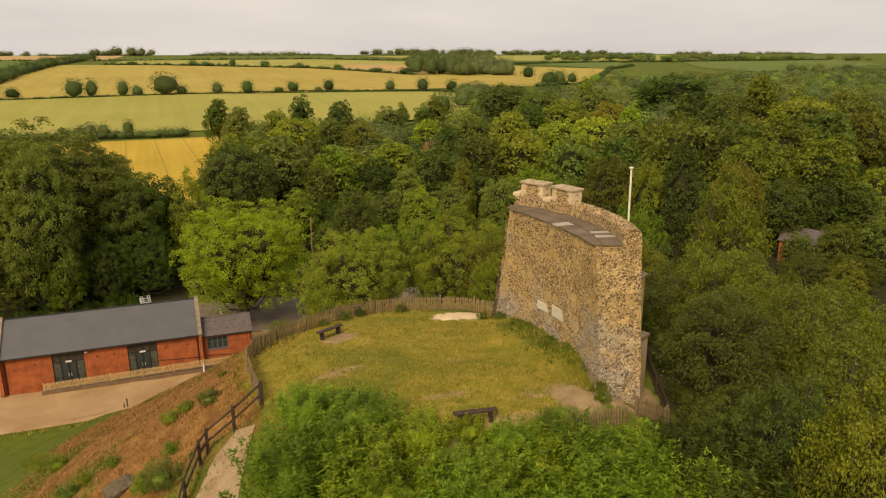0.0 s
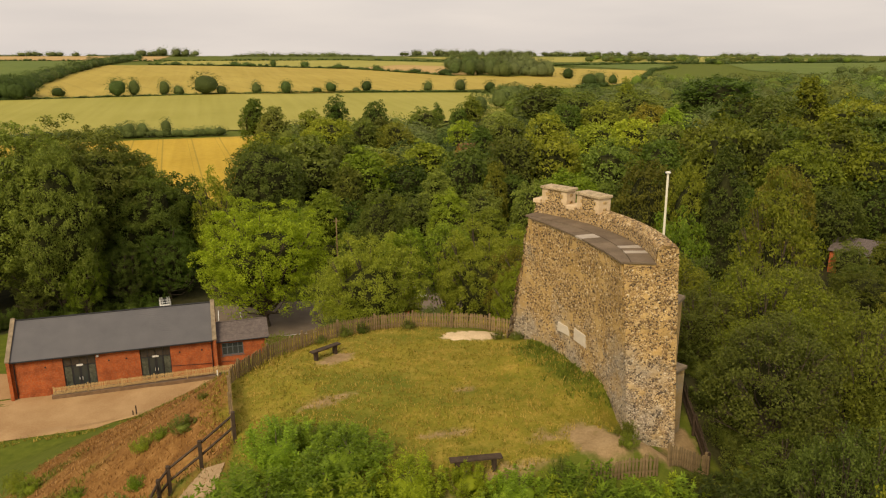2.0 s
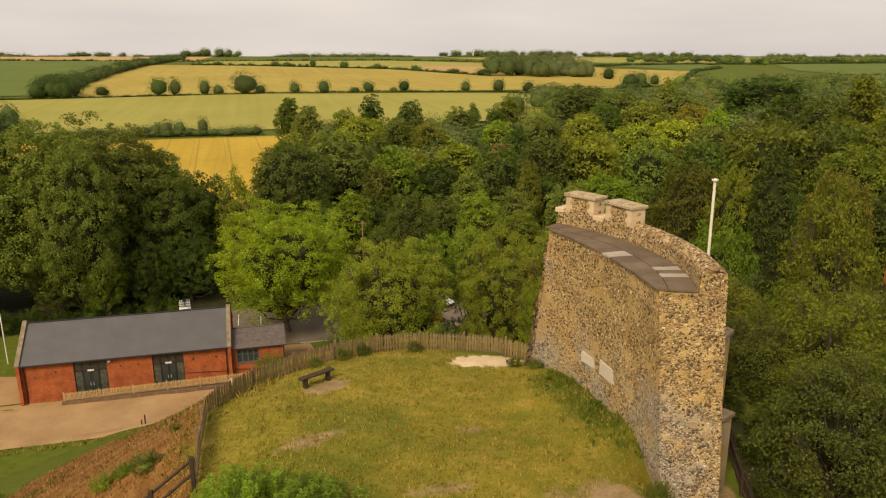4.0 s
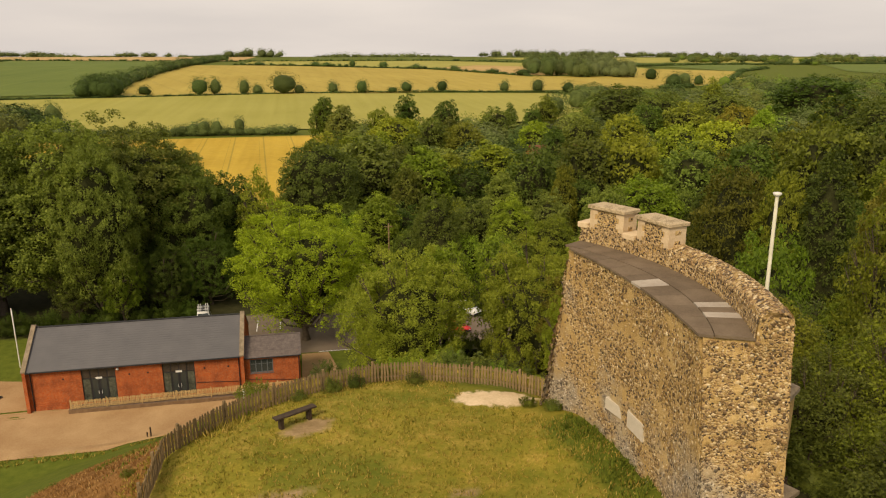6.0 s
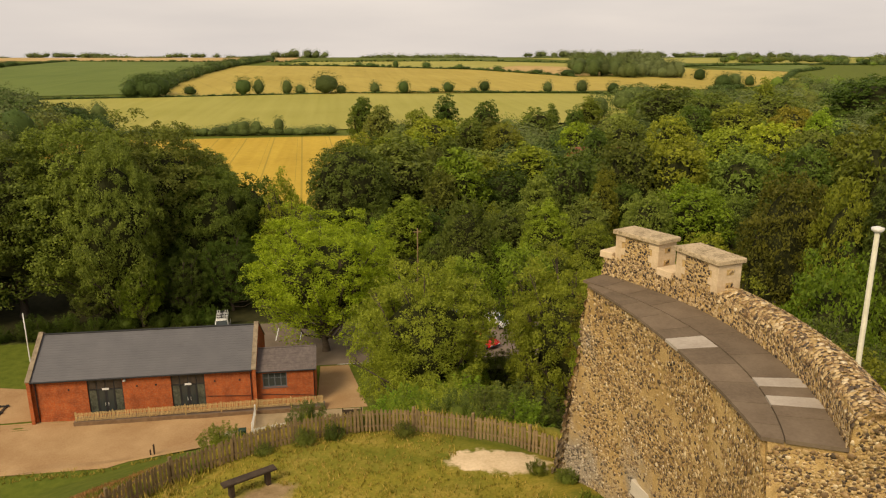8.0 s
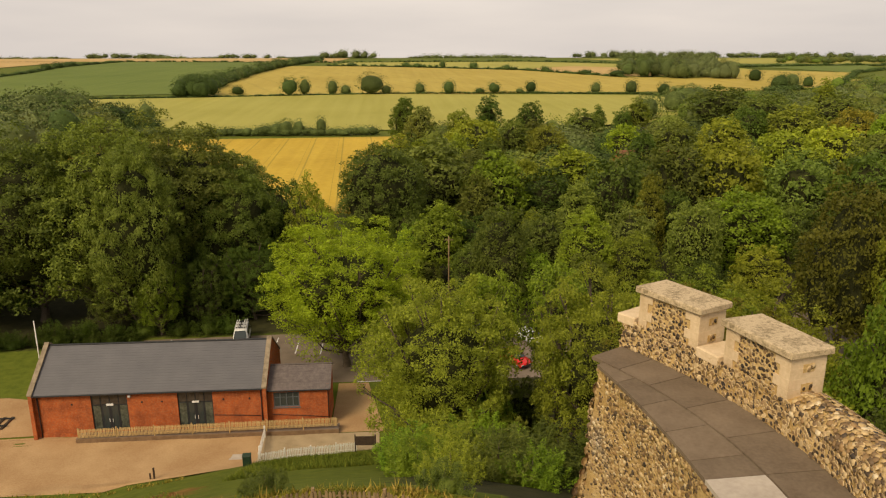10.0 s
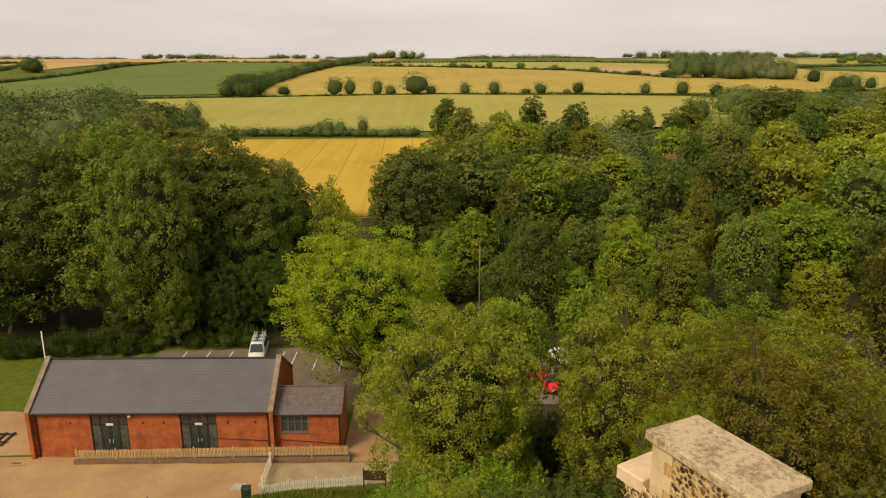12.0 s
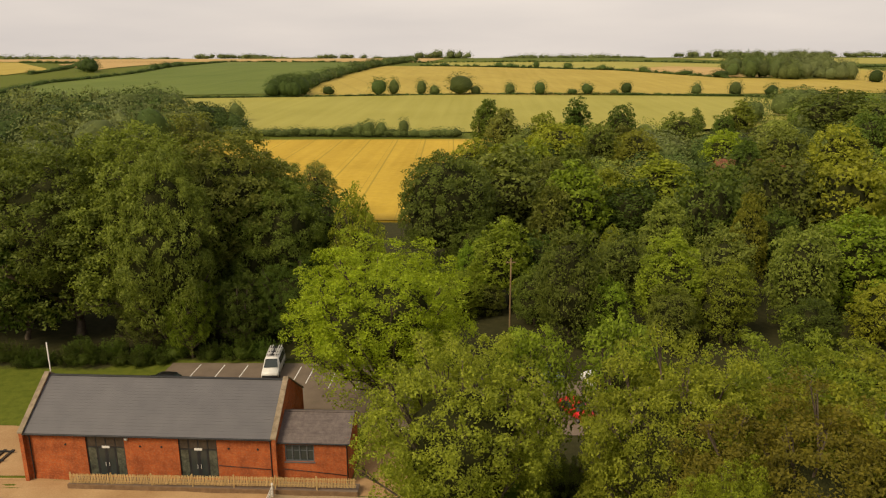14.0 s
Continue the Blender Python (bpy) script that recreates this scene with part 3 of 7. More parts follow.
def shoot_arrays(rng, height, radius, stems, per, size):
    """A clump of upright leafy shoots, highest in the middle, over a low solid heart."""
    a, q = rng.uniform(0, 2 * np.pi, stems), np.sqrt(rng.uniform(0, 1, stems))
    top = height * (1 - 0.55 * q ** 2) * rng.uniform(0.68, 1.05, stems)
    root = np.stack([q * radius * np.cos(a) * 0.75, q * radius * np.sin(a) * 0.75, np.full(stems, -0.3)], 1)
    tip = np.stack([q * radius * np.cos(a) * 1.05 + rng.normal(0, 0.12, stems), q * radius * np.sin(a) * 1.05 + rng.normal(0, 0.12, stems), top], 1)
    s = np.repeat(np.arange(stems), per)
    k = 1 - rng.uniform(0, 1, len(s)) ** 1.25 * 0.8
    b = rng.uniform(0, 2 * np.pi, len(s))
    off = (0.06 + 0.34 * (1 - k)) * radius * 0.42 * rng.uniform(0.4, 1.2, len(s))
    ax = np.stack([np.cos(b), np.sin(b), np.zeros(len(s))], 1)
    p0 = root[s] + (tip - root)[s] * k[:, None] + ax * off[:, None]
    t = ax * 0.8 + [0, 0, 0.25] + rng.normal(0, 0.35, (len(s), 3))
    t /= np.linalg.norm(t, axis=1)[:, None]
    w = np.cross(t, [0, 0, 1.0] + rng.normal(0, 0.3, (len(s), 3)))
    w /= np.linalg.norm(w, axis=1)[:, None] + 1e-9
    z = (size * rng.uniform(0.6, 1.4, len(s)))[:, None]
    v = np.stack([p0 - w * z * 0.27, p0 + w * z * 0.27, p0 + t * z * 1.15], 1).reshape(-1, 3)
    f = np.arange(3 * len(s)).reshape(-1, 3)
    iv, jf = ico(2)
    heart = iv * [radius * 0.48, radius * 0.48, height * 0.27] * rng.uniform(0.82, 1.12, (len(iv), 1)) + [0, 0, height * 0.18]
    return np.concatenate([v, heart]), np.concatenate([f, jf + len(v)])


def tri_mesh(name, v, f, mat):
    me = bpy.data.meshes.new(name)
    me.vertices.add(len(v))
    me.vertices.foreach_set("co", v.astype(np.float32).ravel())
    me.loops.add(len(f) * 3)
    me.loops.foreach_set("vertex_index", f.astype(np.int32).ravel())
    me.polygons.add(len(f))
    me.polygons.foreach_set("loop_start", np.arange(0, len(f) * 3, 3, dtype=np.int32))
    me.materials.append(mat)
    me.update(calc_edges=True)
    return me


def trunk_mesh(rng, height, radius, base, girth, boughs=0):
    pieces = [tube([(0, 0, -0.6), (0.03, 0, 0.4), (rng.normal(0, 0.15), rng.normal(0, 0.15), base + 0.5), (rng.normal(0, 0.3), rng.normal(0, 0.3), (base + height) / 2), (0, 0, height * 0.9)],
                   [girth * 1.5, girth, girth * 0.8, girth * 0.45, girth * 0.08], 8)]
    for k in range(6):
        a, z = k * 1.05 + rng.uniform(0, 0.6), base + (height - base) * rng.uniform(0.0, 0.45)
        e = Vector((math.cos(a) * radius * 0.7, math.sin(a) * radius * 0.7, z + (height - base) * 0.28))
        pieces.append(tube([(0, 0, z - 0.3), e * 0.45 + Vector((0, 0, z * 0.5)), e], [girth * 0.5, girth * 0.3, girth * 0.06], 6))
    for p, r in [LOBES[i] for i in rng.permutation(len(LOBES))[:boughs]]:
        e, s = Vector(p), Vector((0, 0, base * 0.5 + 0.35 * max(p[2] - base, 0.5)))
        m = s.lerp(e, 0.5) + Vector(rng.normal(0, 0.25, 3)) - Vector((0, 0, 0.2))
        pieces.append(tube([s, m, e], [girth * 0.34, girth * 0.24, girth * 0.12], 5))
        for _ in range(4):
            d = Vector(rng.normal(0, 1, 3) + np.array([0, 0, 0.6])).normalized() * r * 1.05
            pieces.append(tube([m.lerp(e, 0.6), e + d * 0.5 + Vector(rng.normal(0, 0.1, 3)), e + d], [girth * 0.13, girth * 0.1, girth * 0.04], 4))
    v, f = joined(pieces)
    return mesh_of("trunk", v, f, [M_BARK], True)


TREES = {}


def tree_kind(key, seed, height, radius, base, clumps, n, size, form="dome", girth=0.3, boughs=0, **more):
    rng = np.random.default_rng(seed)
    v, f = crown_arrays(rng, height, radius, base, clumps, n, size, form, **more)
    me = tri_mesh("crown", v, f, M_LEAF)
    me.materials.append(M_SHADED_HEART)
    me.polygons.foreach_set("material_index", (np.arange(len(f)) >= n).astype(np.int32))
    TREES[key] = (me, trunk_mesh(rng, height, radius, max(base, 0.4), girth, boughs), height, radius)


# near trees, full of leaf; those further off coarser
for k in range(3):
    tree_kind(f"round{k}", 10 + k, 12, 5.0, 0.6, 800, 60000, 0.112, "dome", 0.26, 46, core=0.58, tilt=0.95, loose=1.2, lobes=30)
    tree_kind(f"flank{k}", 70 + k, 10, 4.4, -0.4, 260, 10000, 0.235, "dome", 0.16, 26, core=0.6, tilt=0.85, loose=0.9, lobes=22)
    tree_kind(f"ash{k}", 90 + k, 9, 3.8, 0.2, 150, 22000, 0.135, "dome", 0.13, 90, core=0.40, tilt=0.8, loose=0.85, deep=0.5, lobes=16 + 4 * k)
    tree_kind(f"loose{k}", 80 + k, 13, 4.2, 0.8, 210, 10000, 0.22, "egg", 0.2, 34, core=0.45, tilt=0.9, loose=1.0, deep=0.3)
for k in range(2):
    tree_kind(f"great{k}", 20 + k, 23, 8.5, 0.8, 560, 42000, 0.26, "dome", 0.5, 16, core=0.72, tilt=0.75, loose=0.5, fine=3, lobes=44)
for near, clumps, n, size, fine in (("near", 300, 12000, 0.275, 3), ("", 220, 8600, 0.36, 2), ("far", 140, 4400, 0.50, 2)):
    for k in range(4):
        tree_kind(f"dome{k}{near}", 30 + k, 14, 5.4, -0.8, clumps, n, size, "dome", 0.3, lobes=11 + 4 * k, deep=0.33, tilt=0.7, loose=0.5, fine=fine)
    for k in range(3):
        tree_kind(f"egg{k}{near}", 40 + k, 16, 4.6, -0.6, clumps, n, size, "egg", 0.3, lobes=10 + 4 * k, deep=0.36, tilt=0.7, loose=0.6, fine=fine)
tree_kind("chestnut", 62, 18, 7.6, 0.2, 330, 17000, 0.33, "dome", 0.4, lobes=50, deep=0.16, tilt=0.45, core=0.84, fine=3)
tree_kind("cypress", 63, 22, 3.6, -0.6, 330, 13000, 0.27, "column", 0.35, lobes=60, deep=0.2, tilt=0.6, core=0.78, fine=3)
tree_kind("finger", 64, 19, 4.2, 0.5, 90, 4200, 0.50, "egg", 0.35, lobes=12, deep=0.5, tilt=0.7, core=0.6, loose=0.8)
tree_kind("thin", 61, 12, 2.6, 5.0, 150, 7500, 0.16, "egg", 0.14, 40, core=0.3, deep=0.3, tilt=0.9, loose=1.0)
for k in range(3):
    rng = np.random.default_rng(50 + k)
    v, f = shoot_arrays(rng, 3.6, 2.1, 64, 78, 0.145)
    TREES[f"shrub{k}"] = (tri_mesh("crown", v, f, M_LEAF), trunk_mesh(rng, 3.0, 1.2, 0.4, 0.07), 3.6, 2.1)

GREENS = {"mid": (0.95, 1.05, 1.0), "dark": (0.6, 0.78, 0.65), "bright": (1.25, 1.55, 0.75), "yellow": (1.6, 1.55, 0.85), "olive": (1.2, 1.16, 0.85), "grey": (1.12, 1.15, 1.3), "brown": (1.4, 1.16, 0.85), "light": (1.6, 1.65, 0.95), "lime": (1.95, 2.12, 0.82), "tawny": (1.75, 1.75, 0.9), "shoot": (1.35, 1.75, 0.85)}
LABELS = {"mid": "leafy mid-green broadleaf tree", "dark": "dense dark green broadleaf tree", "bright": "fresh bright green broadleaf tree", "yellow": "yellow-green leafy tree in summer", "olive": "olive green tree with loose crown",
          "grey": "loose grey-green willow-like broadleaf tree", "brown": "brownish olive tree with loose crown", "light": "light green rounded leafy tree", "lime": "fresh yellow-green tree in full leaf", "tawny": "tawny green tree with a loose crown", "shoot": "bright green leafy shoots"}
tree_rng = np.random.default_rng(7)


def plant(key, x, y, top=None, tone="mid", wide=1.0, z=None, name="tree", label="", group="trees", shade=None):
    """Stands a tree of that kind on the ground, as high as its top's level says."""
    if key + "far" in TREES and math.hypot(x - 37, y + 51) > 118:
        key += "far"
    elif key + "near" in TREES and math.hypot(x - 37, y + 51) < 96:
        key += "near"
    crown_me, trunk_me, h, _r = TREES[key]
    z0 = float(level(x, y)) if z is None else z
    s = ((top - z0) / h) if top else tree_rng.uniform(0.85, 1.15)
    t = thing(name, pose(x, y, z0, 0, 0, tree_rng.uniform(0, 360)), label or LABELS[tone], "bush" if name == "bush" else "tree", group)
    t.scale = (s * wide, s * wide, s)
    crown = part("crown", crown_me, None, t)
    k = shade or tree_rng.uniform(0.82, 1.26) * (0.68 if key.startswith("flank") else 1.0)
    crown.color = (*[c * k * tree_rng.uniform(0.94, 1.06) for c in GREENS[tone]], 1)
    part("trunk", trunk_me, None, t)
    return t


# trees that stand out
plant("great0", -4.0, 33.0, 26.6, "mid", 1.12, shade=1.4)
plant("great1", 3.0, 38.5, 26.4, "mid", 1.1, shade=1.2)
plant("great0", 0.8, 26.8, 24.8, "mid", 0.66, shade=1.5)
plant("great1", -13.5, 32.0, 25.5, "mid", 1.1, shade=1.0)
plant("great0", -25.0, 34.0, 24.0, "mid", 1.1, shade=0.9)
plant("great0", 11.0, 36.0, 20.0, "mid", 0.95, shade=1.05)
plant("great1", -35.0, 30.0, 22.0, "mid", 1.1)
plant("round0", 3.6, 25.6, 10.0, "bright", 0.75)
plant("round1", -2.5, 27.5, 9.0, "mid", 1.0)
plant("round2", 9.0, 29.0, 10.0, "dark", 1.0)
plant("round0", 14.5, 30.5, 11.0, "dark", 1.0)
plant("round1", 27.6, 14.0, 17.6, "lime", 1.2, shade=1.1)
plant("round2", 36.4, -14.4, 19.2, "light", 0.98, shade=1.25)
plant("round0", 35.6, -6.5, 12.0, "light", 0.75, shade=1.2)
plant("thin", 40.6, -9.6, 18.4, "bright", 0.8, shade=1.2)
plant("thin", 46.6, -8.2, 18.4, "bright", 0.8, shade=1.15)
plant("round2", 48.7, -14.8, 19.4, "light", 0.86, shade=1.1)
plant("round1", 55.5, -12.5, 18.5, "light", 0.95, shade=0.85)
plant("round0", 52.5, -22.5, 19.8, "brown", 1.0, shade=0.82)
plant("round2", 57.5, -18.0, 19.0, "tawny", 1.1, shade=0.9)
plant("round0", 43.3, -9.6, 9.0, "mid", 0.75, shade=1.0)
plant("round1", 40.3, -14.0, 10.2, "bright", 0.62, shade=1.15)
plant("round1", 47.3, -26.0, 18.6, "tawny", 0.62, shade=0.95)
plant("dome3", 13.0, 52.0, 11.0, "mid", 0.9)
plant("great1", 7.5, 44.0, 21.5, "mid", 0.95, shade=1.1)
plant("loose1", 2.0, 101.0, 12.8, "grey", 1.1)


def stand(rows, light=1.0):
    """Single trees of the wood: kind, place, level of the top, half-width, tone."""
    for kind, x, y, top, r, tone in rows:
        key = kind if kind in TREES else f"{kind}{tree_rng.integers({'dome': 4}.get(kind, 3))}"
        h, r0 = TREES[key][2:]
        s = (top - float(level(x, y))) / h
        label = {"cypress": "tall dense dark green cypress", "chestnut": "dense dark green horse chestnut in full leaf", "finger": "tall uneven tree standing over the wood"}.get(kind, "")
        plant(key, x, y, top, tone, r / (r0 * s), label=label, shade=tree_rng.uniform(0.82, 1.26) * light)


EAST_TREES = [("cypress", 87.4, -2.2, 25.3, 3.2, "dark"), ("dome", 84.1, 11.0, 21.8, 5.5, "olive"), ("dome", 85.6, 2.5, 21.8, 3.7, "light"), ("loose", 79.5, -21.0, 23.0, 4.6, "light"),
    ("dome", 61.6, -27.5, 22.4, 3.8, "bright"), ("dome", 98.8, -0.7, 21.5, 4.7, "brown"), ("dome", 126.5, 25.0, 21.0, 7.8, "light"), ("dome", 139.0, 20.0, 21.0, 6.4, "tawny"),
    ("dome", 135.0, 15.0, 15.5, 5.5, "dark"), ("dome", 123.1, 42.4, 24.0, 8.1, "olive"), ("dome", 136.0, 41.7, 23.0, 7.7, "mid"), ("dome", 142.4, 35.6, 23.3, 8.6, "olive"),
    ("dome", 157.1, 37.5, 23.7, 7.8, "mid"), ("dome", 124.0, 14.5, 14.5, 5.4, "mid"), ("loose", 58.4, -41.5, 20.1, 2.4, "light"), ("dome", 107.0, -8.5, 7.2, 4.6, "olive"), ("dome", 112.0, -4.0, 6.2, 3.8, "mid"), ("dome", 116.5, -8.0, 6.6, 4.2, "olive"), ("loose", 74.2, -35.2, 16.6, 3.2, "olive")]
EAST_BACK = [("dome", 232.3, 186.0, 27.4, 17.0, "dark"), ("egg", 193.8, 94.2, 31.1, 6.3, "yellow"), ("dome", 176.2, 61.9, 26.4, 8.9, "tawny"), ("dome", 190.7, 60.8, 26.9, 8.3, "olive"),
    ("dome", 180.0, 93.1, 24.8, 8.6, "mid"), ("dome", 192.5, 122.0, 24.1, 8.8, "dark"), ("dome", 161.3, 41.0, 24.5, 7.1, "mid"), ("dome", 178.7, 43.7, 24.5, 6.1, "brown"),
    ("dome", 147.9, 37.6, 23.2, 7.4, "light"), ("dome", 155.4, 61.1, 22.6, 6.4, "yellow"), ("dome", 128.4, 38.2, 22.6, 6.0, "mid"), ("dome", 133.2, 60.2, 22.0, 7.5, "olive")]
VALLEY_TREES = [("dome", 89.2, 72.9, 18.7, 6.9, "mid"), ("dome", 98.0, 71.1, 18.5, 7.2, "light"), ("dome", 89.3, 45.3, 14.0, 6.6, "bright"), ("dome", 74.3, 65.5, 17.1, 6.3, "dark"),
    ("egg", 72.4, 89.1, 16.3, 7.2, "light"), ("egg", 41.8, 78.6, 19.3, 7.3, "grey"), ("egg", 53.7, 74.8, 17.1, 5.5, "bright"), ("dome", 58.9, 157.3, 16.5, 8.5, "yellow"),
    ("egg", 93.3, 92.5, 14.7, 4.2, "dark"), ("egg", 78.2, 57.4, 15.2, 3.0, "brown"), ("dome", 64.6, 80.2, 12.3, 6.2, "dark"), ("egg", 60.8, 35.3, 13.7, 4.2, "tawny"),
    ("dome", 48.4, 32.2, 14.7, 4.4, "mid"), ("egg", 40.3, 45.0, 13.0, 4.4, "light"), ("chestnut", 31.6, 65.1, 19.4, 7.9, "mid"), ("loose", 22.2, 34.6, 18.6, 3.4, "yellow")]
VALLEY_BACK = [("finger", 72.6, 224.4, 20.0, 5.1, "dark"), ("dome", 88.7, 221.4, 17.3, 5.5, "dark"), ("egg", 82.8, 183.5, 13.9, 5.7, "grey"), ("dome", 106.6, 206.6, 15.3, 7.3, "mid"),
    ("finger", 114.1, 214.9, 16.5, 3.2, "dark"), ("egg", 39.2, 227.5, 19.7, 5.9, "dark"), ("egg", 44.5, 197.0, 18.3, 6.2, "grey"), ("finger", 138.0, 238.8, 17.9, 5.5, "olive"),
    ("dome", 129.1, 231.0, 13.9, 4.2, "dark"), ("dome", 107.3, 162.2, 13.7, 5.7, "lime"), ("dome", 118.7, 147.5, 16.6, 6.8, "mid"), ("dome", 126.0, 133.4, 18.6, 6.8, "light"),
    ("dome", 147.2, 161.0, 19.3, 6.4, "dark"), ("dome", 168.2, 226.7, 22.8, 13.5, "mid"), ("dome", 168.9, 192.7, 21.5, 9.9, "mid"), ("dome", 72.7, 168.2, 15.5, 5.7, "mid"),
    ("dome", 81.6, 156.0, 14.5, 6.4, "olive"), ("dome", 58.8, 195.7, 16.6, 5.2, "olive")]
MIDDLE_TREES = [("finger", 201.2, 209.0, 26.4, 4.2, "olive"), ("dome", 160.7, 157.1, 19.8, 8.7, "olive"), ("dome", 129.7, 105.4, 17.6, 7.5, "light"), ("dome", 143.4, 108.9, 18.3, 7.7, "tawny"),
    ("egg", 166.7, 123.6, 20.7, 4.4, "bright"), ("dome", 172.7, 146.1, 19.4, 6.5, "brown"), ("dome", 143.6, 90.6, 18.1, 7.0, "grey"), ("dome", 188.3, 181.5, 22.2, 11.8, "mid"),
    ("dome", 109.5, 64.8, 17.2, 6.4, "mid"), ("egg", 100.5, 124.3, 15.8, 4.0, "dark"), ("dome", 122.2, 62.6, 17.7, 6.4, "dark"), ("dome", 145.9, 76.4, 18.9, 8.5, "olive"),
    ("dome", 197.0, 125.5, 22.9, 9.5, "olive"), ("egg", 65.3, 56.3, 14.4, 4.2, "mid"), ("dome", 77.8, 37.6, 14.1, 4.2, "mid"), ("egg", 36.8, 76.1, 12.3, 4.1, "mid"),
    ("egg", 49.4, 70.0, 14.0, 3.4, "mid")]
# light is multiplied into each group's leaf colour, dimmer east, brighter in the middle
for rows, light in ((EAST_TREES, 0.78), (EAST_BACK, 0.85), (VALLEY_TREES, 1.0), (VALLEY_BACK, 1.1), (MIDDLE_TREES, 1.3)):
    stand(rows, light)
# lower trees between the car park and the wood
for x, y, top, tone in [(34.0, 40.0, 6.5, "light"), (44.5, 38.0, 8.0, "mid"), (36.5, 51.0, 8.0, "bright"), (30.0, 46.0, 6.5, "mid"), (36.0, 58.0, 9.5, "dark"), (26.0, 40.0, 5.5, "olive"), (52.0, 32.0, 9.0, "bright"), (30.0, 33.5, 4.5, "mid"), (60.0, 30.0, 8.5, "mid"), (67.0, 33.0, 10.5, "light"), (70.0, 44.0, 12.0, "grey"), (57.0, 46.0, 11.0, "mid"), (46.0, 47.0, 10.0, "dark"), (97.0, 36.0, 13.0, "dark"), (38.0, 42.0, 4.5, "mid")]:
    plant("dome3", x, y, top, tone, 0.95 if top > 7 else 1.6)


# ---- the curved castle wall ----
import mathutils

TOP = 28.3


def polar(r, a, z):
    return Vector((WX + r * math.cos(radians(a)), WY + r * math.sin(radians(a)), z))


def r_in(a, z=TOP):
    return 8.42 + 0.60 * (a / 26.0) ** 2 + 0.075 * min(TOP - z, 8.0)


def ends(z, r=9.5):
    """The wall's two ragged ends, in degrees, which spread towards the foot."""
    k = min(max(TOP - z, -0.7), 8.0)
    chip = 0.75 * noise.noise(Vector((z * 0.55, r * 0.9, 3.1))) + 0.35 * noise.noise(Vector((z * 1.9, r * 2.1, 7.7)))
    far = 0.9 * noise.noise(Vector((z * 0.7, r * 0.5, 11.3))) + 0.3 * noise.noise(Vector((z * 2.3, r, 5.2)))
    return -25.5 - 0.25 * k - 0.3 * (r - 9.0) + chip, 29.8 + 1.5 * (r - 8.9) + 1.1 * k + far


def weathered(nt):
    """Where grey lime and lichen lie over the golden flintwork: broad ragged patches, most on the old lower courses."""
    v = coords(nt, "World")
    sep = nt.nodes.new("ShaderNodeSeparateXYZ")
    nt.links.new(v, sep.inputs[0])
    n = math_node(nt, 'ADD', math_node(nt, 'MULTIPLY', noise_node(nt, v, 0.32, 4, 0.6), 1.5), math_node(nt, 'MULTIPLY', noise_node(nt, v, 1.7, 4, 0.6), 0.6))
    low = math_node(nt, 'MULTIPLY', math_node(nt, 'SUBTRACT', 24.3, sep.outputs["Z"]), 0.09)
    return math_node(nt, 'MULTIPLY', math_node(nt, 'SUBTRACT', math_node(nt, 'ADD', n, low), 1.03), 3.2, True)


def wall_mortar():
    m, nt, b = start_mat("flint_mortar")
    v = coords(nt, "World")
    n1, n2 = noise_node(nt, v, 0.9, 5), noise_node(nt, v, 16, 4, 0.7)
    f = math_node(nt, 'ADD', math_node(nt, 'MULTIPLY', n1, 0.6), math_node(nt, 'MULTIPLY', n2, 0.4))
    gold = ramp_node(nt, [(0.32, (0.34, 0.215, 0.080)), (0.5, (0.49, 0.335, 0.140)), (0.68, (0.60, 0.44, 0.215))], f)
    grey = ramp_node(nt, [(0.32, (0.27, 0.225, 0.165)), (0.68, (0.49, 0.43, 0.34))], f)
    nt.links.new(mix_node(nt, math_node(nt, 'MULTIPLY', weathered(nt), 0.85), gold, grey), b.inputs["Base Color"])
    b.inputs["Roughness"].default_value = 0.95
    b.inputs["Specular IOR Level"].default_value = 0.1
    bump_to(nt, b, n2, 0.9, 0.03)
    return m


def flint_mat():
    m, nt, b = start_mat("flint")
    geo = nt.nodes.new("ShaderNodeNewGeometry")
    oi = nt.nodes.new("ShaderNodeObjectInfo")
    rnd = math_node(nt, 'FRACT', math_node(nt, 'ADD', geo.outputs["Random Per Island"], oi.outputs["Random"]))
    n = noise_node(nt, coords(nt, "World"), 18, 4)
    f = math_node(nt, 'ADD', math_node(nt, 'MULTIPLY', rnd, 0.86), math_node(nt, 'MULTIPLY', n, 0.14))
    col = ramp_node(nt, [(0.06, (0.060, 0.042, 0.026)), (0.24, (0.15, 0.092, 0.042)), (0.40, (0.28, 0.170, 0.068)), (0.62, (0.40, 0.27, 0.115)), (0.85, (0.54, 0.39, 0.19)), (0.96, (0.70, 0.60, 0.42))], f)
    grey = ramp_node(nt, [(0.1, (0.085, 0.070, 0.055)), (0.45, (0.27, 0.225, 0.17)), (0.9, (0.52, 0.47, 0.39))], f)
    nt.links.new(mix_node(nt, math_node(nt, 'MULTIPLY', weathered(nt), 0.8), col, grey), b.inputs["Base Color"])
    b.inputs["Roughness"].default_value = 0.65
    bump_to(nt, b, n, 0.4, 0.01)
    return m


M_FLINT = flint_mat()
M_MORTAR = wall_mortar()


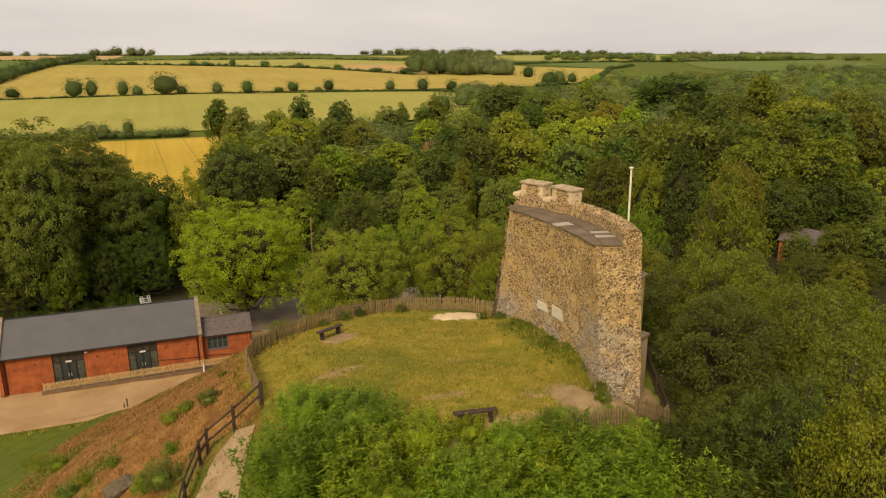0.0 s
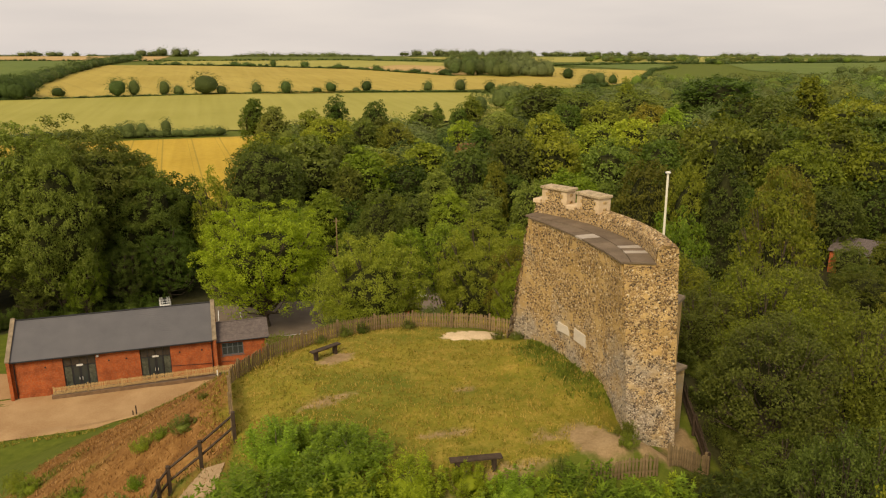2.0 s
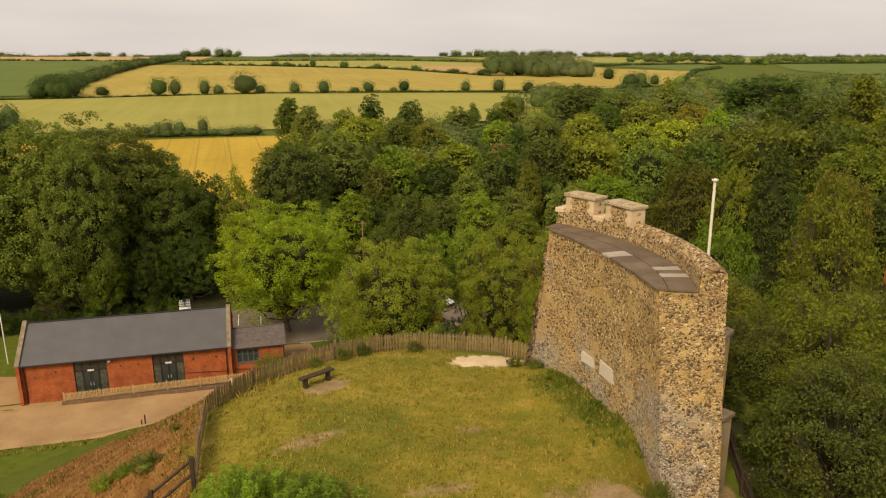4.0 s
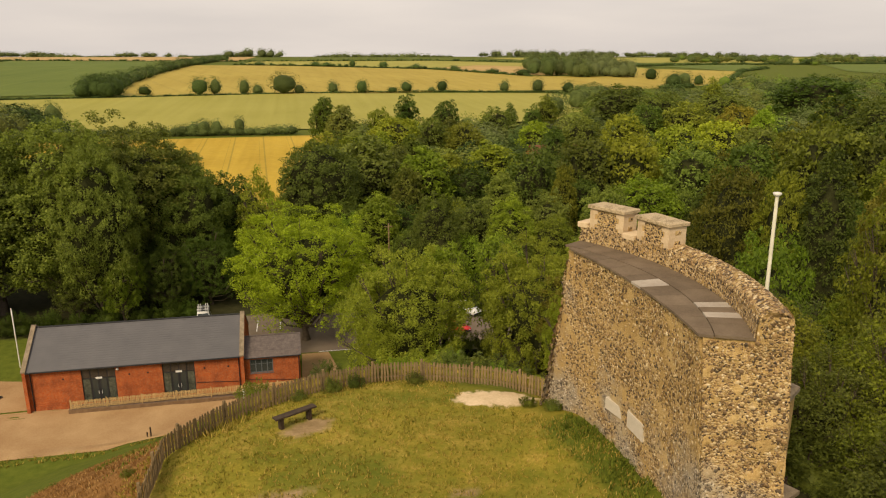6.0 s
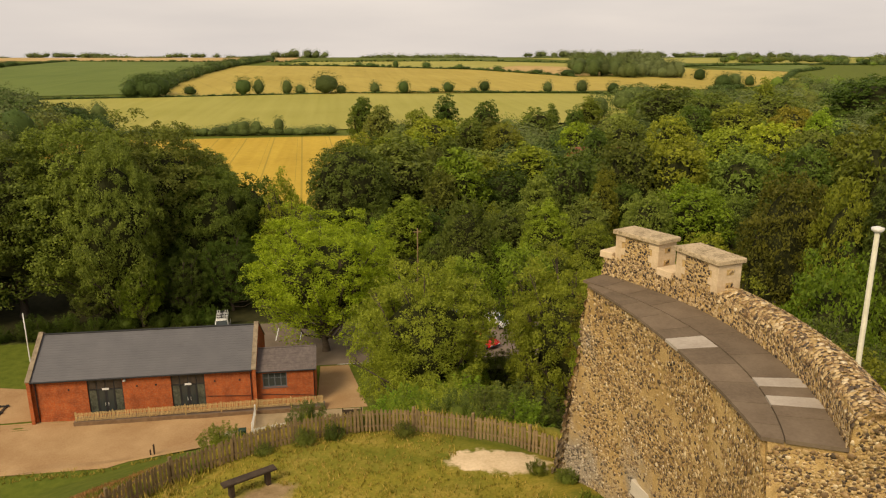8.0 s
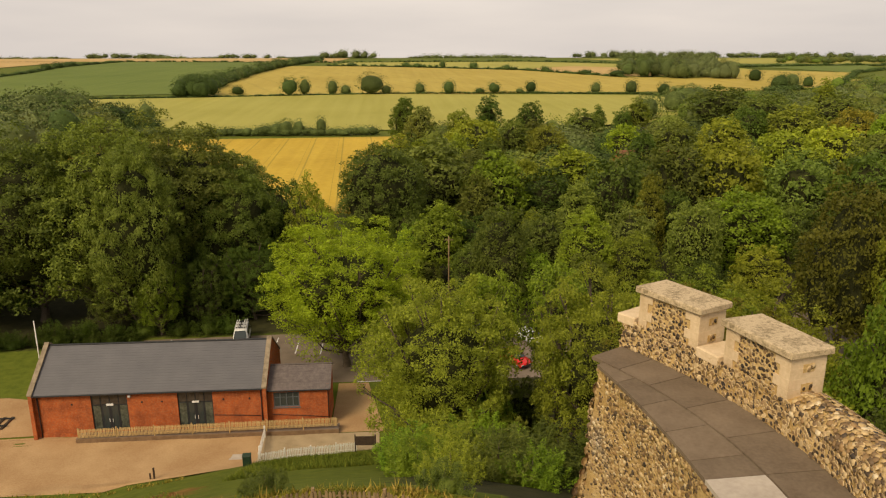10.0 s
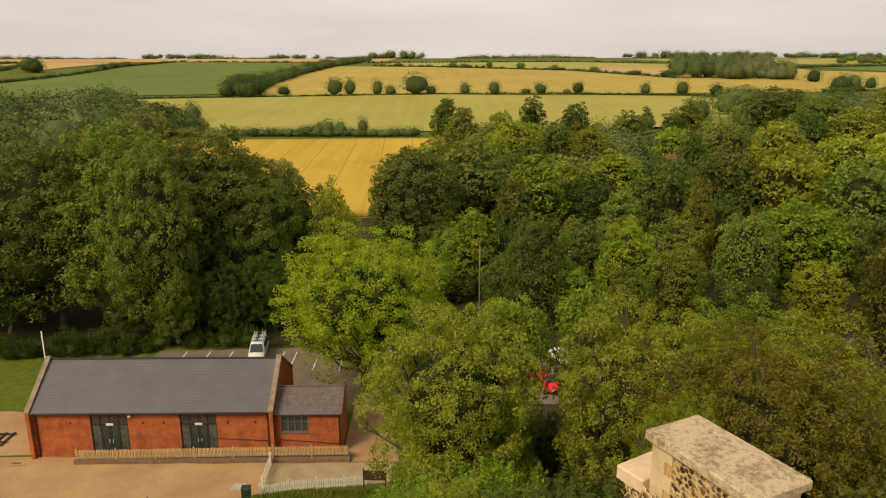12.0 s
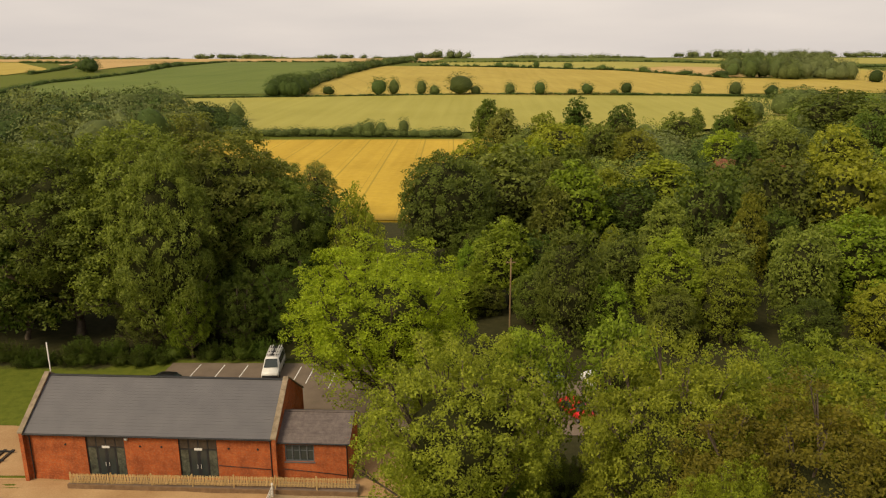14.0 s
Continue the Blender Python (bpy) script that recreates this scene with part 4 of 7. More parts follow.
def knapped_mat(name, stops):
    m, nt, b = start_mat(name)
    geo = nt.nodes.new("ShaderNodeNewGeometry")
    oi = nt.nodes.new("ShaderNodeObjectInfo")
    rnd = math_node(nt, 'FRACT', math_node(nt, 'ADD', geo.outputs["Random Per Island"], oi.outputs["Random"]))
    n = noise_node(nt, coords(nt, "World"), 30, 4)
    f = math_node(nt, 'ADD', math_node(nt, 'MULTIPLY', rnd, 0.75), math_node(nt, 'MULTIPLY', n, 0.25))
    col = ramp_node(nt, stops, f)
    grey = mix_node(nt, 0.62, col, (0.36, 0.31, 0.245))
    nt.links.new(mix_node(nt, math_node(nt, 'MULTIPLY', weathered(nt), 0.8), col, grey), b.inputs["Base Color"])
    b.inputs["Roughness"].default_value = 0.55
    bump_to(nt, b, n, 0.4, 0.01)
    return m


M_FLINT_FACE = knapped_mat("knapped_flint_face", [(0.15, (0.032, 0.025, 0.019)), (0.40, (0.105, 0.068, 0.036)), (0.62, (0.29, 0.185, 0.085)), (0.85, (0.50, 0.37, 0.20))])
M_FLINT_RIM = knapped_mat("flint_rim", [(0.2, (0.39, 0.26, 0.115)), (0.7, (0.60, 0.45, 0.24))])


def knapped(me):
    """Pale rims and dark split faces on flints of 18 facets each."""
    me.materials.clear()
    me.materials.append(M_FLINT_RIM)
    me.materials.append(M_FLINT_FACE)
    n = len(me.polygons)
    me.polygons.foreach_set("material_index", ((np.arange(n) % 18) >= 12).astype(np.int32))
    me.update()
    return me


def castle_wall():
    wall = thing("castle_wall", pose(WX, WY, 0), "ruined curved flint castle wall on the mound", "castle ruin")
    inv = Matrix.Translation((-WX, -WY, 0))
    # rubble core: a swept section with parapet
    prof = []                            # (radius rule, z)
    for z in np.linspace(18.0, TOP - 0.08, 15):
        prof.append(("in", float(z)))
    prof += [(9.6, TOP - 0.08), (10.21, TOP - 0.02), (10.24, 28.55), (10.3, 28.84), (10.48, 28.97), (10.75, 28.98), (10.95, 28.86), (11.02, 28.5)]
    for z in np.linspace(27.5, 12.0, 10):
        prof.append((11.04 + 0.05 * (28 - z), float(z)))
    NU = 72
    vs, fs = [], []
    rng = np.random.default_rng(3)
    for u in range(NU + 1):
        for k, (r, z) in enumerate(prof):
            a0, a1 = ends(z, 9.0 if r == "in" else r)
            a0 += 1.0
            a = a0 + (a1 - a0) * u / NU
            if u in (0, NU):
                a += rng.normal(0, 0.07)
            rr = r_in(a, z) if r == "in" else r
            if 16 <= k <= 22 and a > 8.5 and k > 16:
                z = min(z, 28.86)
            p = polar(rr, a, z)
            wob = noise.noise(p * 1.3) * 0.05 + noise.noise(p * 4.0) * 0.025
            if k > 16 or r == "in":
                d = (p - Vector((WX, WY, p.z))).normalized()
                p = p + d * wob + Vector((0, 0, wob * (0.8 if k > 16 else 0)))
            vs.append(p)
    K = len(prof)
    for u in range(NU):
        for k in range(K - 1):
            i = u * K + k
            fs.append((i, i + 1, i + K + 1, i + K))
    for u, flip in ((0, False), (NU, True)):
        # end caps over the section's outline
        line = [u * K + k for k in range(K)]
        flat = [Vector(((vs[q] - Vector((WX, WY, 0))).to_2d().length, vs[q].z, 0)) for q in line]
        for tri in mathutils.geometry.tessellate_polygon([flat]):
            fs.append(tuple(line[q] for q in (tri if flip else tri[::-1])))
    me = mesh_of("core", vs, fs, [M_MORTAR])
    me.transform(inv)
    bm = bmesh.new()
    bm.from_mesh(me)
    bmesh.ops.recalc_face_normals(bm, faces=bm.faces)
    bm.to_mesh(me)
    bm.free()
    part("core", me, None, wall)
    # the broken near end: a rough face that wraps round both corners
    for z_lo, z_hi, r_lo, tall in ((18.0, 28.22, None, 72), (28.22, 28.9, 10.24, 7)):
        vs, fs, cols = [], [], 0
        for z in np.linspace(z_lo, z_hi, tall):
            ri = r_in(-26, z) + 0.01 if r_lo is None else r_lo
            ro = 11.06 + 0.05 * (28 - z)
            line = [(ri - 0.012, 5.0), (ri - 0.012, 1.2)] + [(r, 0.0) for r in np.linspace(ri, ro, 22)] + [(ro + 0.012, 1.2), (ro + 0.012, 5.0)]
            cols = len(line)
            for r, back in line:
                p = polar(r, ends(z, r)[0] + back, z)
                rough = (noise.noise(p * 3.1) * 0.05 + noise.noise(p * 9.0) * 0.03) * (back == 0.0)
                vs.append(p - Vector((WX, WY, 0)) + Vector((0.43, 0.9, 0)) * rough)
        for i in range(tall - 1):
            for k in range(cols - 1):
                q = i * cols + k
                fs.append((q, q + 1, q + cols + 1, q + cols))
        part("broken_end", mesh_of("broken_end", vs, fs, [M_MORTAR]), None, wall, "ragged broken end of the flint wall")

    # flints: domes set in the faces
    dome = np.array([[math.cos(i * math.pi / 3), math.sin(i * math.pi / 3), -0.25] for i in range(6)] + [[0.78 * math.cos(i * math.pi / 3 + 0.3), 0.78 * math.sin(i * math.pi / 3 + 0.3), 0.42] for i in range(6)] + [[0.1, 0, 0.5]])
    dome_f = [(i, (i + 1) % 6, 6 + (i + 1) % 6) for i in range(6)] + [(i, 6 + (i + 1) % 6, 6 + i) for i in range(6)] + [(6 + i, 6 + (i + 1) % 6, 12) for i in range(6)]
    spots = []                           # place, normal, radius, near?

    def spread(n_u, n_v, place, lo, hi, near=False, gap=0.1):
        for i in range(n_u):
            for j in range(n_v):
                if rng.random() < gap:
                    continue
                u, v = (i + 0.5 * (j % 2) + rng.uniform(0.05, 0.95)) / (n_u + 0.5), (j + rng.uniform(0.1, 0.9)) / n_v
                q = place(u, v)
                if q:
                    spots.append((q[0], q[1], rng.uniform(lo, hi), near))

    def inner(u, v):
        z = 20.0 + 8.2 * v
        a0, a1 = ends(z)
        a = a0 + (a1 - a0) * u
        p = polar(r_in(a, z), a, z)
        if z < float(level(p.x, p.y)) - 0.1:
            return None
        for pa, pz in ((11.3, 23.38), (1.6, 23.5)):
            if abs(a - pa) < 3.4 and abs(z - pz) < 0.36:
                return None
        out = (p - Vector((WX, WY, p.z))).normalized()
        return p + out * (noise.noise(p * 1.3) * 0.05 + noise.noise(p * 4.0) * 0.025 - 0.012), -out

    def near_end(u, v):
        z = 19.2 + 9.72 * v
        r = r_in(-26, z) + (11.05 + 0.05 * (28 - z) - r_in(-26, z)) * u
        if z > 28.15 and r < 10.28 or z > 28.75 and r > 10.9:
            return None
        a = ends(z, r)[0]
        n = Vector((math.sin(radians(a)), -math.cos(radians(a)), 0))
        return polar(r, a, z) + n * 0.012, n

    def far_end(u, v):
        z = 19.5 + 8.7 * v
        r = r_in(31, z) + (11.05 + 0.05 * (28 - z) - r_in(31, z)) * u
        a = ends(z, r)[1]
        return polar(r, a, z), Vector((-math.sin(radians(a)), math.cos(radians(a)), 0))

    def parapet_in(u, v):
        a = -26.0 + 58 * u
        z = TOP + 0.03 + 0.56 * v
        return polar(10.19 + 0.05 * v, a, z), -polar(1, a, 0) + Vector((WX, WY, 0))

    def crest(u, v):
        a = -26.3 + 35.0 * u
        k = v * math.pi
        c, s = math.cos(k), math.sin(k)
        return polar(10.62 - 0.41 * c, a, 28.74 + 0.29 * s), Vector((-c * math.cos(radians(a)), -c * math.sin(radians(a)), s + 0.2))

    def patchy(place, seed, cut):
        """The same face with bare mortar where stones have dropped out."""
        def q(u, v):
            hit = place(u, v)
            if hit and noise.noise(hit[0] * 0.85 + Vector((seed, 0, 0))) + 0.5 * noise.noise(hit[0] * 2.3) > cut and rng.random() < 0.8:
                return None
            return hit
        return q

    spread(150, 116, patchy(inner, 4.0, 0.34), 0.018, 0.050, gap=0.12)
    spread(44, 34, patchy(inner, 9.0, 0.1), 0.042, 0.074, gap=0.45)
    spread(56, 150, patchy(near_end, 2.0, 0.5), 0.015, 0.046, gap=0.08)
    spread(16, 46, patchy(near_end, 6.0, 0.3), 0.035, 0.075, gap=0.35)
    spread(14, 45, far_end, 0.06, 0.11)
    spread(120, 9, parapet_in, 0.030, 0.060, True, gap=0.06)
    spread(84, 15, crest, 0.028, 0.062, gap=0.08)
    meshes = []
    for k in range(6):
        d = dome * rng.uniform(0.82, 1.18, (13, 1))
        meshes.append(knapped(mesh_of("flint", d, [tuple(f) for f in dome_f])))
    V, F, KV, KF, made = [], [], [], [], 0
    for p, n, s, near in spots:
        n = (n + Vector(rng.normal(0, 0.12, 3))).normalized()
        q = n.to_track_quat('Z', 'Y').to_matrix() @ Matrix.Rotation(rng.uniform(0, 6.3), 3, 'Z')
        sc = (s * rng.uniform(0.8, 1.35), s, min(s, 0.06) * (rng.uniform(0.12, 0.26) if near else rng.uniform(0.3, 0.55)))
        if near and made < 290 and p.y > WY + 0.5 and rng.random() < 0.8:
            ob = part("flint", meshes[made % 6], None, wall)
            ob.matrix_basis = Matrix.LocRotScale(p - Vector((WX, WY, 0)), q.to_quaternion(), Vector(sc))
            made += 1
        else:
            d = dome * rng.uniform(0.8, 1.2, (13, 1)) * sc
            bag, bagf = (KV, KF) if near or rng.random() < 0.22 else (V, F)
            bagf.append(np.array(dome_f) + 13 * len(bag))
            bag.append(d @ np.array(q).T + np.array(p - Vector((WX, WY, 0))))
    fm = tri_mesh("flintwork", np.concatenate(V), np.concatenate(F), M_FLINT)
    tagged(part("flintwork", fm, None, wall, "knapped and rounded flints set in lime mortar"), kind="stuff")

    km = knapped(tri_mesh("knapped_flints", np.concatenate(KV), np.concatenate(KF), M_FLINT_RIM))
    tagged(part("knapped_flints", km, None, wall, "knapped flints with pale rims"), kind="stuff")

    # walk on top: two rows of slabs
    pale = {("in", 5), ("out", 2), ("out", 4)}
    cuts_in = [-25.7, -22.5, -17.5, -12.0, -6.5, -1.0, 3.2, 6.6, 12.5, 18.5, 24.5, 29.7]
    cuts_out = [-25.9, -20.5, -18.0, -15.6, -13.2, -10.8, -4.0, 3.0, 9.5, 16.0, 22.0, 27.0, 31.6]
    for row, cuts in (("in", cuts_in), ("out", cuts_out)):
        for i, (a, b) in enumerate(zip(cuts, cuts[1:])):
            bm = bmesh.new()
            lo, hi = [], []
            n = 4
            for side in (0, 1):
                for k in range(n + 1):
                    t = (a + 0.05) + (b - a - 0.1) * (k if side == 0 else n - k) / n
                    r = (r_in(t) - 0.07 if side == 0 else 9.285) if row == "in" else (9.30 if side == 0 else 10.24)
                    zz = TOP - 0.01 + (0.025 if row == "out" else 0.0)
                    p = polar(r, t, zz) - Vector((WX, WY, 0))
                    lo.append(bm.verts.new(p - Vector((0, 0, 0.07))))
                    hi.append(bm.verts.new(p))
            bm.faces.new(hi[::-1])
            bm.faces.new(lo)
            m = len(hi)
            for k in range(m):
                bm.faces.new((hi[k], hi[(k + 1) % m], lo[(k + 1) % m], lo[k]))
            bmesh.ops.recalc_face_normals(bm, faces=bm.faces)
            is_pale = (row, i) in pale
            part("paving_slab", bm, M_PAVE_PALE if is_pale else M_PAVE, wall, "pale replacement paving slab" if is_pale else "")

    # merlons with dressed corners and capstones
    for mid, half in ((25.7, 0.76), (13.65, 0.76)):
        mer = new("merlon")
        mer.parent = wall
        c = polar(10.64, mid, 0)
        mer.matrix_basis = pose(c.x - WX, c.y - WY, 0, 0, 0, mid - 90)     # local x along the wall, y outwards
        part_m = box(-half + 0.05, half - 0.05, -0.335, 0.335, 28.2, 29.56)
        me2 = bpy.data.meshes.new("merlon")
        part_m.to_mesh(me2)
        part_m.free()
        me2.materials.append(M_MORTAR)
        mer_ob = new("merlon", me2)
        mer_ob.parent, mer_ob.matrix_basis = wall, mer.matrix_basis.copy()
        bpy.data.objects.remove(mer)
        part("capstone", box(-half - 0.07, half + 0.07, -0.44, 0.44, 29.56, 29.69, 0.02), M_STONE_CAP, mer_ob, "lichen-stained stone cap")
        for side in (-1, 1):
            for k in range(4):
                z = 28.82 + k * 0.185
                w = 0.34 if k % 2 else 0.22
                x0, x1 = sorted((side * half, side * (half - w)))
                part("quoin", box(x0, x1, -0.36, 0.36, z, z + 0.184, 0.003), M_STONE, mer_ob)
            for z in (29.02, 29.36):
                part("flint_inset", box(side * half - 0.012 if side > 0 else side * half - 0.008, side * half + 0.008 if side > 0 else side * half + 0.012, -0.1, 0.12, z - 0.07, z + 0.07), M_MORTAR, mer_ob)
        V, F = [], []
        for i in range(13):
            for j in range(10):
                s = rng.uniform(0.028, 0.052)
                for face in (-1, 1):
                    x = -half + 0.3 + (2 * half - 0.6) * (i + rng.uniform(0.1, 0.9)) / 13
                    z = 28.8 + 0.72 * (j + rng.uniform(0.1, 0.9)) / 10
                    d = dome * rng.uniform(0.8, 1.2, (13, 1)) * (s * 1.2, s * 1.05, s * 0.15)
                    d = np.stack([d[:, 0], face * (0.335 + d[:, 2]), d[:, 1]], 1) + [x, 0, z]
                    F.append((np.array(dome_f) if face > 0 else np.array(dome_f)[:, ::-1])[:, ::-1] + 13 * len(V))
                    V.append(d)
        for side in (-1, 1):
            for z in (29.02, 29.36):
                for q in range(4):
                    s = rng.uniform(0.035, 0.055)
                    d = dome * (s, s, s * 0.4)
                    d = np.stack([side * (half + 0.008 + d[:, 2]), d[:, 0], d[:, 1]], 1) + [0, rng.uniform(-0.07, 0.09), z + rng.uniform(-0.04, 0.04)]
                    F.append(np.array(dome_f) + 13 * len(V))
                    V.append(d)
        tagged(part("flint_panel", knapped(tri_mesh("flint_panel", np.concatenate(V), np.concatenate(F), M_FLINT_RIM)), None, mer_ob, "panel of knapped flints"), kind="stuff")
    # copings in the crenel and at the far end
    for a0, a1, z in ((18.2, 21.2, 28.86), (30.2, 32.6, 28.9)):
        mid, half = (a0 + a1) / 2, radians(a1 - a0) / 2 * 10.6
        c = polar(10.62, mid, 0)
        ob = part("coping", box(-half, half, -0.4, 0.4, z - 0.1, z + 0.1, 0.02), M_STONE, wall, "dressed coping stone")
        ob.matrix_basis = pose(c.x - WX, c.y - WY, 0, 0, 0, mid - 90)
    # two stone tablets on the inner face, under a flint relieving arch
    for a, z, w, h in ((11.3, 23.38, 0.92, 0.42), (1.6, 23.5, 1.05, 0.58)):
        c = polar(r_in(a, z) - 0.03, a, z)
        ob = part("plaque", box(-w / 2, w / 2, -0.04, 0.2, -h / 2, h / 2, 0.01), M_PLAQUE, wall, "pale stone tablet with worn text")
        ob.matrix_basis = pose(c.x - WX, c.y - WY, c.z, 0, 0, a - 90)
    # stepped buttresses on the outer face
    for a in (-20.0, 0.0, 20.0):
        c = polar(11.0, a, 0)
        bm = bmesh.new()
        for z0, z1, d in ((12.0, 23.6, 0.95), (23.6, 26.6, 0.6)):
            lo = [bm.verts.new((x, y, z)) for z in (z0, z1) for x, y in ((-0.8, -0.2), (0.8, -0.2), (0.8, 0.1), (0, d), (-0.8, 0.1))]
            b0, t0 = lo[:5], lo[5:]
            bm.faces.new(b0[::-1])
            bm.faces.new(t0)
            for k in range(5):
                bm.faces.new((b0[k], b0[(k + 1) % 5], t0[(k + 1) % 5], t0[k]))
        but = part("buttress", bm, M_MORTAR, wall, "flint buttress with stone weatherings")
        but.matrix_basis = pose(c.x - WX, c.y - WY, 0, 0, 0, a - 90)
        for z, d in ((23.6, 1.05), (26.6, 0.7)):
            bm = bmesh.new()
            lo = [bm.verts.new((x, y, z - 0.06 + (0.24 if y < 0.05 else 0.0))) for x, y in ((-0.88, -0.2), (0.88, -0.2), (0.88, 0.14), (0, d), (-0.88, 0.14))]
            up = [bm.verts.new(v.co + Vector((0, 0, 0.12))) for v in lo]
            bm.faces.new(lo[::-1])
            bm.faces.new(up)
            for k in range(5):
                bm.faces.new((lo[k], lo[(k + 1) % 5], up[(k + 1) % 5], up[k]))
            part("weathering", bm, M_COPING, but, "sloped stone weathering")
    return wall


castle_wall()

# flagpole fixed behind the parapet
fp = thing("flagpole", pose(40.0, -56.7, 0, 0, 0, 0), "white painted bare flagpole behind the castle wall", "flagpole")
v, f = tube([(0, 0, 16.5), (-0.02, -0.02, 24.0), (0.03, 0.15, 31.3)], [0.07, 0.06, 0.045], 12)
part("pole", mesh_of("pole", v, f, [M_CREAM], True), None, fp)
v, f = tube([(0.03, 0.15, 31.28), (0.03, 0.15, 31.32), (0.03, 0.15, 31.37), (0.03, 0.15, 31.39)], [0.06, 0.11, 0.11, 0.04], 12)
part("truck", mesh_of("truck", v, f, [M_WHITE], True), None, fp, "round cap of the pole")


# ---- brick building with its annex ----
M_GLASS, _nt, _b = start_mat("dark_glass")
_b.inputs["Base Color"].default_value = (0.035, 0.045, 0.045, 1)
_b.inputs["Roughness"].default_value = 0.08
_b.inputs["Specular IOR Level"].default_value = 0.6
bump_to(_nt, _b, noise_node(_nt, coords(_nt), 0.8, 2), 0.08, 0.02)
# pane colours carry painted reflections: pale green in the sidelights, brown above
M_SIDELIGHT = plain("sidelight_reflection", (0.022, 0.026, 0.022), (0.115, 0.13, 0.10), 2.2, 0.2, fine=7, bump=0.05, spec=0.6)
M_PANEL = plain("brown_reflection_glass", (0.030, 0.026, 0.024), (0.070, 0.058, 0.050), 1.5, 0.2, fine=6, bump=0.03, spec=0.6)
M_FRAME = plain("grey_joinery", (0.085, 0.10, 0.115), (0.125, 0.14, 0.155), 4, 0.5, fine=20, bump=0.05)
M_SIGN = plain("white_sign", (0.62, 0.62, 0.62), (0.74, 0.74, 0.74), 4, 0.5, bump=0)

L, W_B, EAVE, RIDGE = 20.75, 8.4, 4.48, 7.55
DOORS = ((5.02, 8.28), (12.82, 16.02))


def wall_slab(x0, x1, y0, y1, z0, z1, holes=()):
    """A wall along x with openings cut through: holes of x0, x1, z0, z1."""
    bm = bmesh.new()
    xs = sorted({x0, x1, *[h[0] for h in holes], *[h[1] for h in holes]})
    for a, b in zip(xs, xs[1:]):
        hs = [h for h in holes if h[0] <= a and b <= h[1]]
        if hs:
            h = hs[0]
            if h[2] > z0:
                add_box(bm, a, b, y0, y1, z0, h[2])
            if h[3] < z1:
                add_box(bm, a, b, y0, y1, h[3], z1)
        else:
            add_box(bm, a, b, y0, y1, z0, z1)
    bmesh.ops.remove_doubles(bm, verts=bm.verts, dist=1e-4)
    return bm


def slated(x0, x1, eave, ridge, course=0.28, thick=0.012):
    """Overlapping courses of slate from the eave (y, z) to the ridge (y, z)."""
    bm = bmesh.new()
    e, r = Vector((0, *eave)), Vector((0, *ridge))
    n = max(2, int((r - e).length / course))
    up = Vector((0, -(r - e).normalized().z, (r - e).normalized().y))
    if up.z < 0:
        up = -up
    line = []
    for k in range(n):
        a, b = e.lerp(r, k / n), e.lerp(r, (k + 1) / n)
        line += [a + up * thick, b + up * 0.002]
    line += [r - up * 0.05, e - up * 0.05]
    q = [[bm.verts.new((x, p.y, p.z)) for x in (x0, x1)] for p in line]
    for i in range(len(q)):
        j = (i + 1) % len(q)
        bm.faces.new((q[i][0], q[i][1], q[j][1], q[j][0]))
    bm.faces.new([v[0] for v in q][::-1])
    bm.faces.new([v[1] for v in q])
    bmesh.ops.recalc_face_normals(bm, faces=bm.faces)
    return bm


def glazed_door(shed, x0, x1, z0, z1):
    d = part("door", box(x0, x1, 0.16, 0.20, z1 - 1.22, z1), M_DARK, shed, "dark double door with glazed sidelights")
    w = x1 - x0
    part("frame", box(x0 - 0.0, x0 + 0.09, 0.08, 0.24, z0, z1), M_DARK, d)
    part("frame", box(x1 - 0.09, x1, 0.08, 0.24, z0, z1), M_DARK, d)
    part("frame", box(x0 + 0.09, x1 - 0.09, 0.08, 0.24, z1 - 0.1, z1), M_DARK, d)
    part("transom", box(x0 + 0.09, x1 - 0.09, 0.09, 0.23, z1 - 1.27, z1 - 1.17), M_DARK, d)
    for k in range(1, 4):
        x = x0 + w * k / 4
        part("mullion", box(x - 0.035, x + 0.035, 0.10, 0.22, z0, z1 - 0.1), M_DARK, d)
    for k in range(4):
        a, b = x0 + w * k / 4 + 0.05, x0 + w * (k + 1) / 4 - 0.05
        part("pane", box(a, b, 0.105, 0.155, z1 - 1.15, z1 - 0.12), M_PANEL, d)
        part("pane", box(a, b, 0.105, 0.155, z0 + 0.08, z1 - 1.29), M_SIDELIGHT if k in (0, 3) else M_GLASS, d)
        if k in (0, 3):
            part("rail", box(a, b, 0.11, 0.2, z0 + 1.25, z0 + 1.32), M_DARK, d)
        else:
            hx = b - 0.12 if k == 1 else a + 0.08
            part("handle", box(hx, hx + 0.04, 0.04, 0.08, z0 + 0.95, z0 + 1.3), M_SIGN, d, "pale door pull")
            part("stile", box(a - 0.02, a + 0.1, 0.10, 0.2, z0, z1 - 1.27), M_DARK, d)
            part("stile", box(b - 0.1, b + 0.02, 0.10, 0.2, z0, z1 - 1.27), M_DARK, d)
    part("sign", box(x0 + w / 2 - 0.32, x0 + w / 2 + 0.32, 0.05, 0.085, z1 - 1.28, z1 - 1.08), M_SIGN, d, "small white sign over the door")


